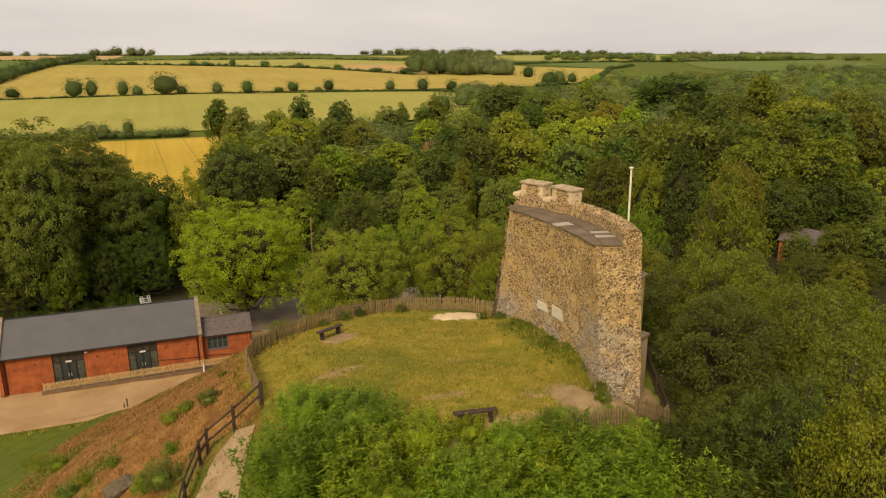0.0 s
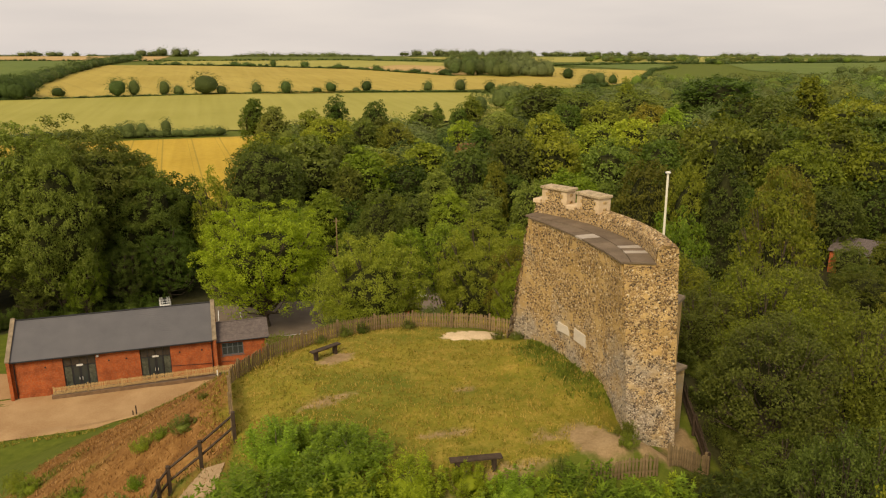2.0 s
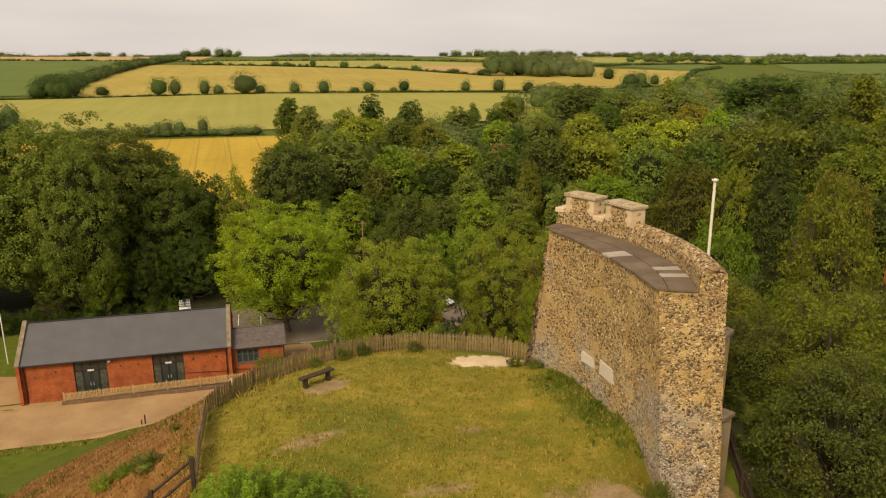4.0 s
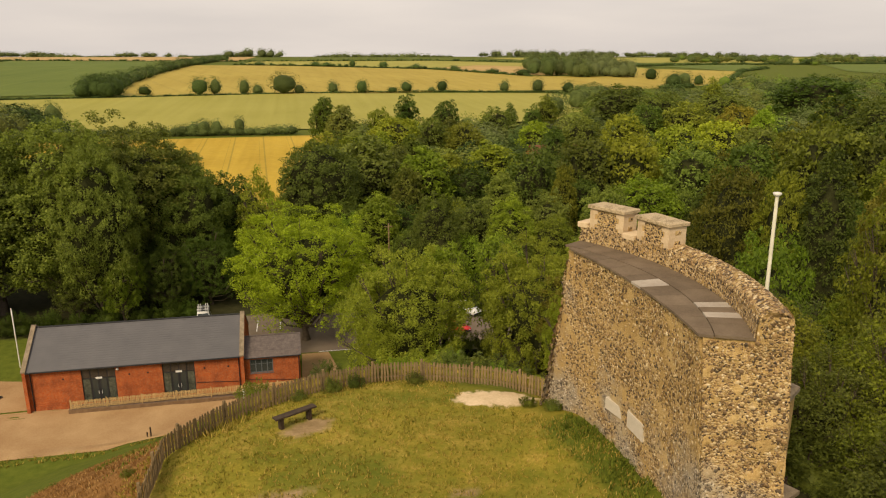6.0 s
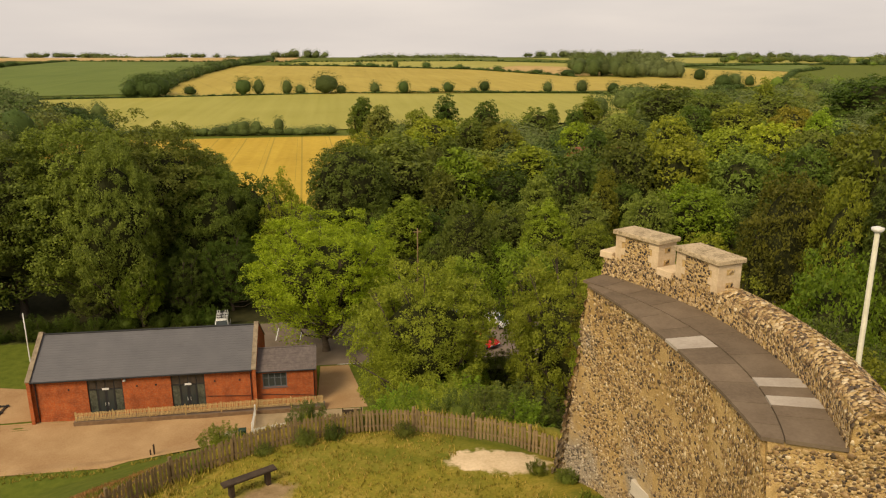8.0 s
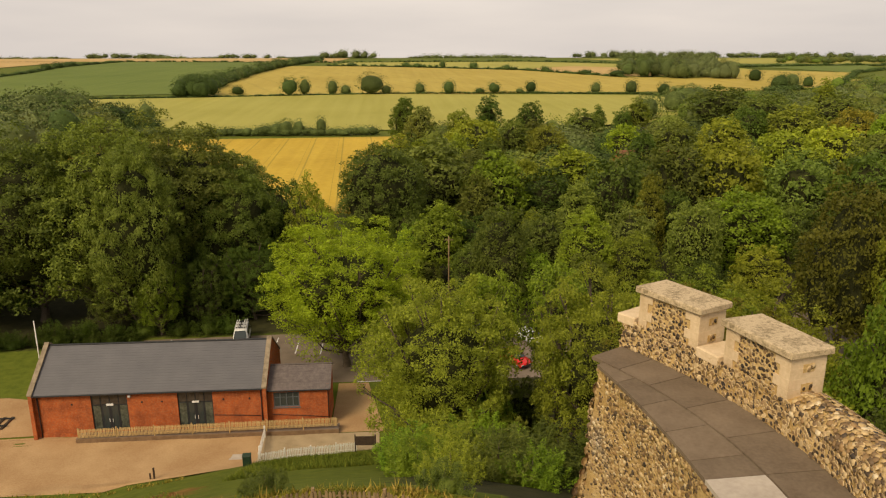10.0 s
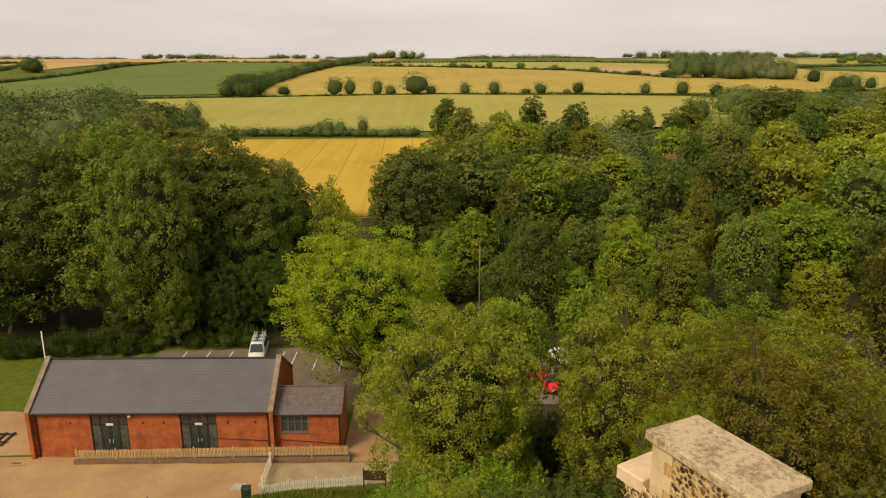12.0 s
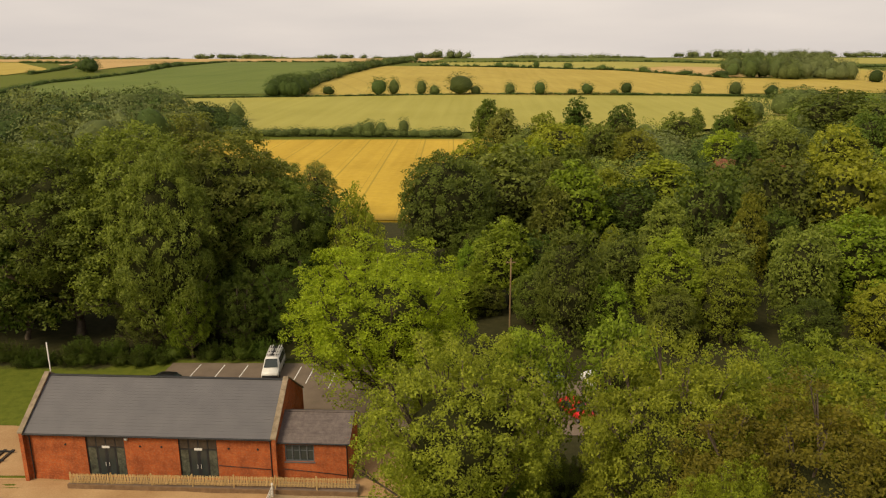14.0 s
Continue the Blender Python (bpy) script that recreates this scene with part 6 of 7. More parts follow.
shrub_at(32.9, -62.0, 23.0, "mid", 0.55)
shrub_at(33.1, -63.2, 22.6, "mid", 0.9)
shrub_at(36.2, -65.0, 22.3, "bright", 0.9)
shrub_at(37.6, -65.4, 22.3, "bright", 1.0)
# brush on the west slope and along the fences
for px, py, h, tone, wide in [(18.0, -55.7, 1.50, "mid", 1.0), (17.2, -55.1, 0.90, "bright", 1.1), (19.2, -50.0, 0.55, "bright", 1.5), (18.4, -49.9, 0.65, "light", 1.5), (20.3, -51.1, 0.75, "mid", 1.5), (15.6, -50.3, 0.55, "bright", 1.5), (14.2, -49.9, 0.65, "light", 1.5), (13.5, -50.1, 0.75, "mid", 1.5), (18.4, -53.1, 0.55, "bright", 1.5), (10.5, -40.0, 1.0, "light", 1.4), (12.0, -43.5, 0.9, "bright", 1.3), (9.0, -35.5, 0.9, "light", 1.3), (9.0, -46.0, 1.2, "light", 0.9),
                              (23.4, -46.6, 0.5, "olive", 1.3), (21.1, -48.5, 0.4, "olive", 1.2), (25.0, -45.3, 0.5, "light", 1.4), (27.2, -45.0, 0.5, "mid", 1.2), (28.6, -44.6, 0.75, "mid", 1.1), (29.6, -44.3, 0.7, "dark", 1.1), (32.2, -44.5, 0.6, "mid", 1.2), (30.9, -43.2, 1.0, "olive", 1.1),
                              (36.3, -47.9, 0.45, "olive", 1.5), (36.9, -49.0, 0.5, "mid", 1.4), (36.7, -60.0, 0.7, "olive", 1.2), (36.2, -60.9, 0.55, "olive", 1.3), (34.6, -41.4, 1.2, "mid", 1.4), (28.5, -41.0, 1.1, "mid", 1.4), (25.2, -42.0, 1.1, "olive", 1.4)]:
    shrub_at(px, py, float(level(px, py)) + h, tone, wide, "small bush beside the fence" if py > -50 else "low bush on the dry slope")
for px, py, h, tone in [(41.2, -3.0, 3.4, "mid"), (43.6, -0.5, 3.0, "bright"), (45.6, -4.0, 3.4, "mid"), (41.8, 3.2, 2.6, "light"), (39.0, -1.0, 3.2, "mid"), (44.0, -7.5, 3.6, "dark"), (41.0, -25.5, 3.6, "mid"), (40.2, -29.5, 2.6, "bright"), (43.2, -22.0, 4.2, "mid"), (40.5, -20.0, 3.8, "olive"), (34.0, -24.0, 3.2, "bright"), (36.0, -27.0, 3.6, "light"), (38.5, -22.0, 4.2, "bright"), (36.5, -20.5, 3.4, "mid"), (34.0, -29.5, 2.6, "bright"), (38.5, -28.5, 3.4, "mid"), (35.5, -32.5, 2.2, "light"), (34.8, -9.0, 2.4, "mid"), (33.6, -13.0, 2.8, "olive"), (33.0, -17.0, 2.2, "mid")]:
    shrub_at(px, py, float(level(px, py)) + h, tone, 1.3, "leafy bush at the foot of the mound")
for px, py, h in [(-2, 25.2, 2.2), (1.5, 25.6, 2.6), (6.0, 25.4, 2.4), (9.5, 25.8, 3.0), (12.2, 26.0, 2.6), (-6, 25.5, 2.6), (-10, 25.8, 2.4)]:
    shrub_at(px, py, h, "dark", 1.3, "dark undergrowth at the edge of the wood")
for k in range(16):
    shrub_at(-34 + 2.35 * k + fill_rng.uniform(-0.6, 0.6), 23.0 + fill_rng.uniform(-0.7, 1.2), fill_rng.uniform(1.4, 3.0), "dark", 1.35, "dark undergrowth at the edge of the wood", 0.7)


# ---- far trees and hedges: one mesh for each wood ----
def far_leaf_mat():
    m, nt, b = start_mat("far_leaf")
    at = nt.nodes.new("ShaderNodeAttribute")
    at.attribute_name = "tint"
    geo = nt.nodes.new("ShaderNodeNewGeometry")
    # leaf ramp lightened and blued: distance haze is put into the colour
    col = ramp_node(nt, [(0.0, (0.095, 0.115, 0.033)), (1.0, (0.140, 0.164, 0.050))], geo.outputs["Random Per Island"])
    nt.links.new(mix_node(nt, 1.0, col, at.outputs["Color"], 'MULTIPLY'), b.inputs["Base Color"])
    b.inputs["Roughness"].default_value = 0.75
    b.inputs["Specular IOR Level"].default_value = 0.1
    return m


M_FAR = far_leaf_mat()
far_rng = np.random.default_rng(5)
PROTO = {}
for detail, clumps, n_leaf, size, core, deep in ((900, 100, 1250, 0.042, 0.74, 0.24), (420, 70, 900, 0.036, 0.82, 0.26), (180, 30, 260, 0.055, 0.84, 0.26)):
    PROTO[detail] = [crown_arrays(far_rng, 1.0, 0.44, 0.0, clumps, n_leaf, size, "egg" if k == 4 else "dome", core, 14, 0.65, 0.3, 2 if detail > 180 else 1, deep) for k in range(5)]
FAR_TONES = [GREENS[t] for t in ["mid", "bright", "dark", "mid", "olive", "light", "grey", "mid"]]


class Grove:
    def __init__(self):
        self.v, self.f, self.c, self.n = [], [], [], 0

    def add(self, x, y, h, w, detail=420, tone=None, z=None):
        pv, pf = PROTO[detail][far_rng.integers(5)]
        a = far_rng.uniform(0, 6.28)
        c, s = math.cos(a), math.sin(a)
        k = w / 0.84
        q = np.stack([(pv[:, 0] * c - pv[:, 1] * s) * k + x, (pv[:, 0] * s + pv[:, 1] * c) * k + y, (pv[:, 2] * 1.16 - 0.14) * h + (float(level(x, y)) if z is None else z) - 0.2], 1)
        t = np.array(tone or FAR_TONES[far_rng.integers(len(FAR_TONES))]) * far_rng.uniform(0.7, 1.25)
        self.v.append(q)
        self.f.append(pf + self.n)
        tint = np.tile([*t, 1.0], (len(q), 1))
        tint[-(42 if detail == 180 else 162):, :3] *= 0.72      # shade inside the crown, put into the heart's tint
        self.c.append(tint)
        self.n += len(q)

    def finish(self, name, label, category):
        me = tri_mesh(name, np.concatenate(self.v), np.concatenate(self.f), M_FAR)
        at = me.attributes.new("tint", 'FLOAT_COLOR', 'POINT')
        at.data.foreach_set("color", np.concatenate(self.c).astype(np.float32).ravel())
        return tagged(new(name, me), label, category, kind="stuff")


def right_wood(x, y):
    if not in_view(x, y, 20) or math.hypot(x - 37, y + 51) < 165:
        return False
    return y < np.interp(x, [35, 45, 125, 160, 205, 255, 300, 400, 470, 650, 1100], [222, 226, 232, 255, 335, 375, 385, 505, 545, 560, 700]) and x > np.interp(y, [60, 100, 250], [54, 54, 40])


g = Grove()
y = 70.0
while y < 620:
    step = 12.0 if y < 200 else (14.5 if y < 330 else 18.0)
    x = 38.0
    while x < 900:
        px, py = x + far_rng.uniform(-4, 4), y + far_rng.uniform(-4, 4)
        if right_wood(px, py) and not (94 < px < 132 and 128 < py < 152) and all((px - q) ** 2 + (py - w) ** 2 > 40 for q, w in placed):
            h = far_rng.uniform(7.0, 12.0)
            if 88 < px < 135 and 100 < py < 130:
                h = far_rng.uniform(6, 8)
            g.add(px, py, h, max(h, 11.0) * far_rng.uniform(0.9, 1.3), 900 if py < 200 else (420 if py < 330 else 180))
        x += step
    y += step * 0.9
# the tall ones that stand over the canopy
for px, py, h, w, t in [(98, 134, 8.6, 9, "olive"), (103, 133, 8.6, 8, "mid"), (108, 133, 7.4, 9, "light"), (113, 134, 7.2, 8, "mid"), (118, 133, 7.4, 9, "olive"), (124, 134, 8.6, 9, "dark"), (165, 300, 13, 14, "mid"), (190, 330, 14, 16, "mid"), (225, 395, 14, 20, "mid"), (250, 330, 14, 16, "dark"), (270, 250, 17, 20, "dark"), (300, 262, 17, 18, "dark"), (330, 215, 18, 17, "olive")]:
    g.add(px, py, h, w, 900, GREENS[t])
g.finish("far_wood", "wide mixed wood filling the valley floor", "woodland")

g = Grove()
y = 55.0
while y < 330:
    step = 10.0 if y < 150 else 13.0
    x = -330.0
    while x < -62:
        px, py = x + far_rng.uniform(-4, 4), y + far_rng.uniform(-4, 4)
        if in_view(px, py, 25) and px < np.interp(py, [50, 100, 260, 300], [-62, -76, -84, -92]):
            h = far_rng.uniform(12, 20) if 130 < py < 235 or (py >= 235 and px < -112) else far_rng.uniform(8, 13)
            g.add(px, py, h, h * far_rng.uniform(0.8, 1.1), 900 if py < 150 else 420, GREENS[["grey", "olive", "grey", "mid", "dark"][far_rng.integers(5)]])
        x += step
    y += step * 0.9
for px, py, h, w in [(-96, 292, 14, 17), (-114, 290, 14, 18), (-104, 286, 12, 15), (-88, 290, 9, 12), (-130, 292, 13, 17), (-82, 292, 9, 12), (-118, 300, 11, 14), (-76, 284, 6, 10)]:
    g.add(px, py, h, w, 900, GREENS["dark"])
g.finish("far_thicket", "loose grey-green thicket left of the barley", "woodland")


def hedge(name, line, h, w, step, label, tone=None, jitter=0.3, extra=()):
    g = Grove()
    for (x0, y0), (x1, y1) in zip(line, line[1:]):
        n = max(1, int(math.hypot(x1 - x0, y1 - y0) / step))
        for k in range(n):
            t = k / n
            hh = h * far_rng.uniform(1 - jitter, 1 + jitter)
            g.add(x0 + (x1 - x0) * t + far_rng.uniform(-0.5, 0.5), y0 + (y1 - y0) * t + far_rng.uniform(-1, 1), hh, w * far_rng.uniform(0.85, 1.2), 180, tone)
    for x, y, hh, ww in extra:
        g.add(x, y, hh, ww, 420, GREENS["dark"] if tone is None else tone)
    return g.finish(name, label, "hedge")


hedge("hedge", [(-112, 269), (-60, 267), (28, 265)], 4.0, 7.0, 2.5, "dense field hedge between barley fields", GREENS["mid"], 0.2,
      [(-72, 267, 4.8, 10), (-13, 267, 7.8, 8), (-7, 267, 7.4, 7), (3, 267, 8.8, 5.5), (-22, 267, 5.4, 9), (-17, 267, 6.4, 8)])
hedge("hedge", [(-335, 462), (-140, 484), (20, 510), (130, 516), (228, 500), (262, 470)], 2.0, 6.0, 3.6, "low clipped hedge along the hillside", GREENS["dark"], 0.25)
for x, y, h, w in [(-81.5, 512, 8, 10), (-41, 503, 14.5, 13), (-30, 508, 14, 9), (-9, 508, 13, 9), (0.7, 511, 8.5, 9), (20.5, 512, 17.5, 20), (32, 513, 8, 9), (58.4, 514, 10.5, 9), (81, 512, 11.5, 10), (117, 516, 10, 10), (106, 516, 5, 9), (146.8, 517, 10.5, 9), (138, 516, 4.5, 7), (196.8, 507, 10.5, 9), (224, 503, 12, 11), (244.4, 488, 10.5, 10), (252, 474, 8, 14), (262, 464, 9, 16), (364, 538, 14, 16), (376, 542, 15, 16), (402, 560, 11, 10)]:
    g = Grove()
    g.add(x, y, h, w * 1.1, 420, GREENS["mid" if far_rng.random() < 0.6 else "dark"])
    g.finish("hedge_tree", "dark rounded tree standing in the hillside hedge", "tree")

g = Grove()
for (x0, y0), (x1, y1) in [((-112, 500), (-124, 650)), ((-124, 650), (-126, 850)), ((-126, 850), (-114, 1250)), ((-114, 1250), (-105, 1500))]:
    n = int(math.hypot(x1 - x0, y1 - y0) / 7)
    for k in range(n):
        t = k / n
        for off in (-5, 4):
            g.add(x0 + (x1 - x0) * t + off + far_rng.uniform(-4, 4), y0 + (y1 - y0) * t + far_rng.uniform(-4, 4), far_rng.uniform(5, 12) + (3 if y0 + (y1 - y0) * t < 560 else 0), far_rng.uniform(8, 15), 180, GREENS[["dark", "dark", "mid"][far_rng.integers(3)]])
for k in range(26):
    g.add(-111 + far_rng.uniform(-13, 13), 490 + far_rng.uniform(-2, 26), far_rng.uniform(12, 17), far_rng.uniform(11, 15), 420, GREENS["dark"])
g.finish("tree_belt", "dark tree belt running up the hillside", "woodland")

g = Grove()
for k in range(120):
    u, v = far_rng.uniform(0, 1), far_rng.uniform(0, 1)
    px, py = 272 + u * 92 + v * 40, 652 - u * 34 + v * 170
    px, py = 36 + (px - 36) * 1.09, (py + 54) * 1.09 - 54
    # pale bluish tints imitate haze over the copse
    g.add(px, py, far_rng.uniform(12, 22) + 3 * v, far_rng.uniform(12, 19), 420 if v < 0.35 else 180, [(0.85, 1.0, 0.9), (1.05, 1.1, 1.1), (0.9, 1.0, 1.1)][far_rng.integers(3)] if u < 0.6 else (1.2, 1.22, 1.5))
g.finish("copse", "rounded copse on the hillside", "woodland")
hedge("hedge", [(-55, 1070), (60, 1000), (205, 898), (292, 716)], 3.6, 8, 5, "upper field hedge with small trees", GREENS["dark"], 0.5,
      [(x, y, h, w) for x, y, h, w in [(110, 965, 11, 10), (150, 940, 10, 14), (-20, 1050, 6, 18), (60, 1000, 8, 16), (190, 905, 8, 14), (230, 850, 8, 16), (262, 780, 7, 18), (285, 735, 9, 20), (75, 985, 7, 14)]])
hedge("hedge", [(-470, 1405), (-70, 1300), (300, 1360), (520, 1160)], 3.5, 9, 8, "far hilltop hedge line", GREENS["dark"], 0.5)
hedge("hedge", [(-335, 465), (-388, 640), (-384, 740), (-392, 850), (-430, 1050), (-470, 1400)], 3.5, 9, 6, "hedge climbing beside the green field", GREENS["dark"], 0.5, [(-410, 940, 9, 16), (-420, 1000, 9, 18), (-436, 1080, 8, 22)])
hedge("hedge", [(-515, 824), (-542, 943), (-677, 1267), (-900, 1400)], 4, 10, 7, "hedge along a far lane", GREENS["dark"], 0.6, [(-470, 880, 20, 26), (-482, 890, 17, 22), (-462, 872, 15, 20)])
hedge("hedge", [(345, 522), (420, 552), (505, 662), (600, 795), (700, 882)], 3.5, 9, 6, "hedge along the ochre field", GREENS["dark"], 0.6, [(398, 647, 14, 15)])
hedge("hedge", [(520, 958), (700, 1010), (1300, 1060)], 4, 14, 9, "far hedge between green pastures", GREENS["dark"], 0.6)

# skyline trees, in groups with gaps; their grey tint holds the distance haze
g = Grove()
x = -1900.0
while x < 2300:
    run = far_rng.uniform(20, 190)
    if far_rng.random() < 0.72:
        k = 0.0
        h0 = far_rng.uniform(8, 19)
        while k < run:
            h = h0 * far_rng.uniform(0.7, 1.3)
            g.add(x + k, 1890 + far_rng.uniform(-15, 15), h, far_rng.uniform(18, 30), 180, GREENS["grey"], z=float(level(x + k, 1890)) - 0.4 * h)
            k += far_rng.uniform(9, 15)
    x += run
for cx, half, h in [(-70, 70, 22), (700, 160, 20), (1050, 260, 16), (-640, 90, 14), (-330, 60, 13)]:
    for k in range(int(half / 3.2)):
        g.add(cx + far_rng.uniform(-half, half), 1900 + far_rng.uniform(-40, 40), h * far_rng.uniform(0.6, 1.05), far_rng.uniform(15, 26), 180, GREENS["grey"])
g.finish("skyline_trees", "uneven line of trees on the skyline", "woodland")
# woods of the far right hills
g = Grove()
for k in range(900):
    a, r = far_rng.uniform(0.50, 1.02), far_rng.uniform(640, 1750)
    px, py = 20 + r * math.sin(a), -85 + r * math.cos(a)
    lev = np.interp(px, [420, 650, 1100], [530, 570, 710])
    if py < lev - 15 or (300 < px < 800 and 520 < py < 1120) or (770 < px < 1290 and 690 < py < 1040 and (py - 665) < 0.55 * (px - 764) + 260):
        if py > lev - 15:
            continue
    if far_rng.random() < 0.75:
        g.add(px, py, far_rng.uniform(7, 14), far_rng.uniform(13, 24), 180, FAR_TONES[far_rng.integers(5)])
g.finish("far_hill_wood", "scattered dark woods on far hills", "woodland")


# ---- grass and straw, blade by blade ----
def tufts(name, pts, h, spread, per, mat, label, seed):
    """Small fans of blades standing at points."""
    rng = np.random.default_rng(seed)
    P = np.repeat(np.array(pts), per, 0)
    n = len(P)
    a = rng.uniform(0, 2 * np.pi, n)
    base = P[:, :2] + rng.normal(0, spread * 0.35, (n, 2))
    z = level(base[:, 0], base[:, 1])
    hh = h * rng.uniform(0.5, 1.3, n)
    w = 0.018 + 0.05 * hh
    lean = rng.normal(0, 0.45, (n, 2)) * hh[:, None]
    dx, dy = np.cos(a) * w, np.sin(a) * w
    V = np.stack([np.stack([base[:, 0] - dx, base[:, 1] - dy, z - 0.03], 1), np.stack([base[:, 0] + dx, base[:, 1] + dy, z - 0.03], 1),
                  np.stack([base[:, 0] + lean[:, 0], base[:, 1] + lean[:, 1], z + hh], 1)], 1).reshape(-1, 3)
    me = tri_mesh(name, V, np.arange(3 * n).reshape(-1, 3), mat)
    return tagged(new(name, me), label, "grass", kind="stuff")


def blade_mat(name, stops):
    m, nt, b = start_mat(name)
    geo = nt.nodes.new("ShaderNodeNewGeometry")
    n1 = noise_node(nt, coords(nt, "World"), 0.6, 4)
    f = math_node(nt, 'ADD', math_node(nt, 'MULTIPLY', geo.outputs["Random Per Island"], 0.45), math_node(nt, 'MULTIPLY', n1, 0.6))
    nt.links.new(ramp_node(nt, stops, f), b.inputs["Base Color"])
    b.inputs["Roughness"].default_value = 0.8
    b.inputs["Specular IOR Level"].default_value = 0.1
    return m


M_BLADE = blade_mat("meadow_grass", [(0.3, (0.145, 0.150, 0.018)), (0.5, (0.26, 0.215, 0.032)), (0.75, (0.46, 0.33, 0.09))])
M_BLADE_LUSH = blade_mat("lush_grass", [(0.3, (0.065, 0.10, 0.012)), (0.75, (0.17, 0.19, 0.025))])
M_STRAW = blade_mat("dry_straw", [(0.25, (0.10, 0.050, 0.017)), (0.5, (0.25, 0.125, 0.036)), (0.8, (0.46, 0.29, 0.12))])
g_rng = np.random.default_rng(21)


def scatter(n, x0, x1, y0, y1, ok):
    p = np.stack([g_rng.uniform(x0, x1, n), g_rng.uniform(y0, y1, n)], 1)
    return p[ok(p[:, 0], p[:, 1])]


BARE = [(35.2, -47.0, 2.1, 0.9), (27.5, -48.1, 1.0, 0.6), (35.3, -60.2, 0.9, 1.5)]


def on_top(x, y):
    ok = (np.hypot(x - CX, y - CY) < 10.2) & ~((np.hypot(x - WX, y - WY) > 9.0) & (x > 34)) & (y > -61.6)
    for bx, by, rx, ry in BARE:
        ok &= np.hypot((x - bx) / rx, (y - by) / ry) > 0.9
    return ok


def wall_foot(x, y):
    r, a = np.hypot(x - WX, y - WY), np.degrees(np.arctan2(y - WY, x - WX))
    return (r > 6.6 + 0.02 * np.abs(a) + 1.9 * g_rng.uniform(0, 1, len(r)) ** 1.5) & (r < 9.3) & (a > -18) & (a < 28)


tufts("grass", scatter(14000, 21, 41, -62, -41, on_top), 0.10, 0.14, 4, M_BLADE, "short dry meadow grass on the mound top", 1)
tufts("grass", scatter(3000, 33, 39, -60, -44, wall_foot), 0.20, 0.16, 5, M_BLADE_LUSH, "lush green grass along the castle wall", 2)
tufts("grass", scatter(2200, 20, 38, -47.5, -40.5, lambda x, y: np.abs(np.hypot(x - CX, y - CY - 0.6) - 8.0) < 0.9), 0.28, 0.2, 5, M_BLADE, "long grass along the paling fence", 3)


def west_slope(x, y):
    d, a = np.hypot(x - CX, y - CY), np.degrees(np.arctan2(y - CY, x - CX)) % 360
    return (d > 9.2) & (d < np.interp(a, [110, 120, 150, 200], [36, 32, 24, 22]) + g_rng.normal(0, 1.2, len(d))) & (a > 112) & (a < 212) & (x < 22.2)


tufts("dead_bracken", scatter(24000, -8, 23, -66, -10, west_slope), 0.13, 0.25, 3, M_STRAW, "brown dead bracken stalks on the slope", 4)
tufts("grass", scatter(11000, -8, 23, -66, -8, lambda x, y: west_slope(x, y) & (np.sin(x * 0.5 + 1.7 * np.sin(y * 0.21)) * np.sin(y * 0.43 + 1.1) < -0.2)), 0.2, 0.25, 4, M_BLADE_LUSH, "green weeds among the dead bracken", 5)
tufts("grass", scatter(3000, 21, 33, -18, -6.8, lambda x, y: y < -7.3 + 0.2 * (x - 21)), 0.3, 0.25, 5, M_BLADE_LUSH, "rough grass at the foot of the mound", 6)
tufts("grass", scatter(1500, -14, 16, -16, -8.2, lambda x, y: (y < -9.4) & (y > -10.6 - 0.0 * x)), 0.3, 0.25, 5, M_BLADE, "rough verge along the yard", 7)


# ---- vehicles ----
def paint(name, rgb):
    m, nt, b = start_mat(name)
    n = noise_node(nt, coords(nt), 2.0, 3)
    nt.links.new(mix_node(nt, math_node(nt, 'MULTIPLY', n, 0.25), rgb, tuple(c * 0.6 for c in rgb)), b.inputs["Base Color"])
    b.inputs["Roughness"].default_value = 0.3
    return m


M_TYRE = plain("tyre", (0.012, 0.012, 0.012), (0.03, 0.03, 0.03), 4, 0.9, bump=0)
M_RIM = plain("wheel_rim", (0.25, 0.25, 0.26), (0.4, 0.4, 0.4), 4, 0.4, metal=0.6, bump=0)
M_LIGHT = plain("lamp_glass", (0.55, 0.55, 0.52), (0.7, 0.7, 0.68), 4, 0.15, bump=0)


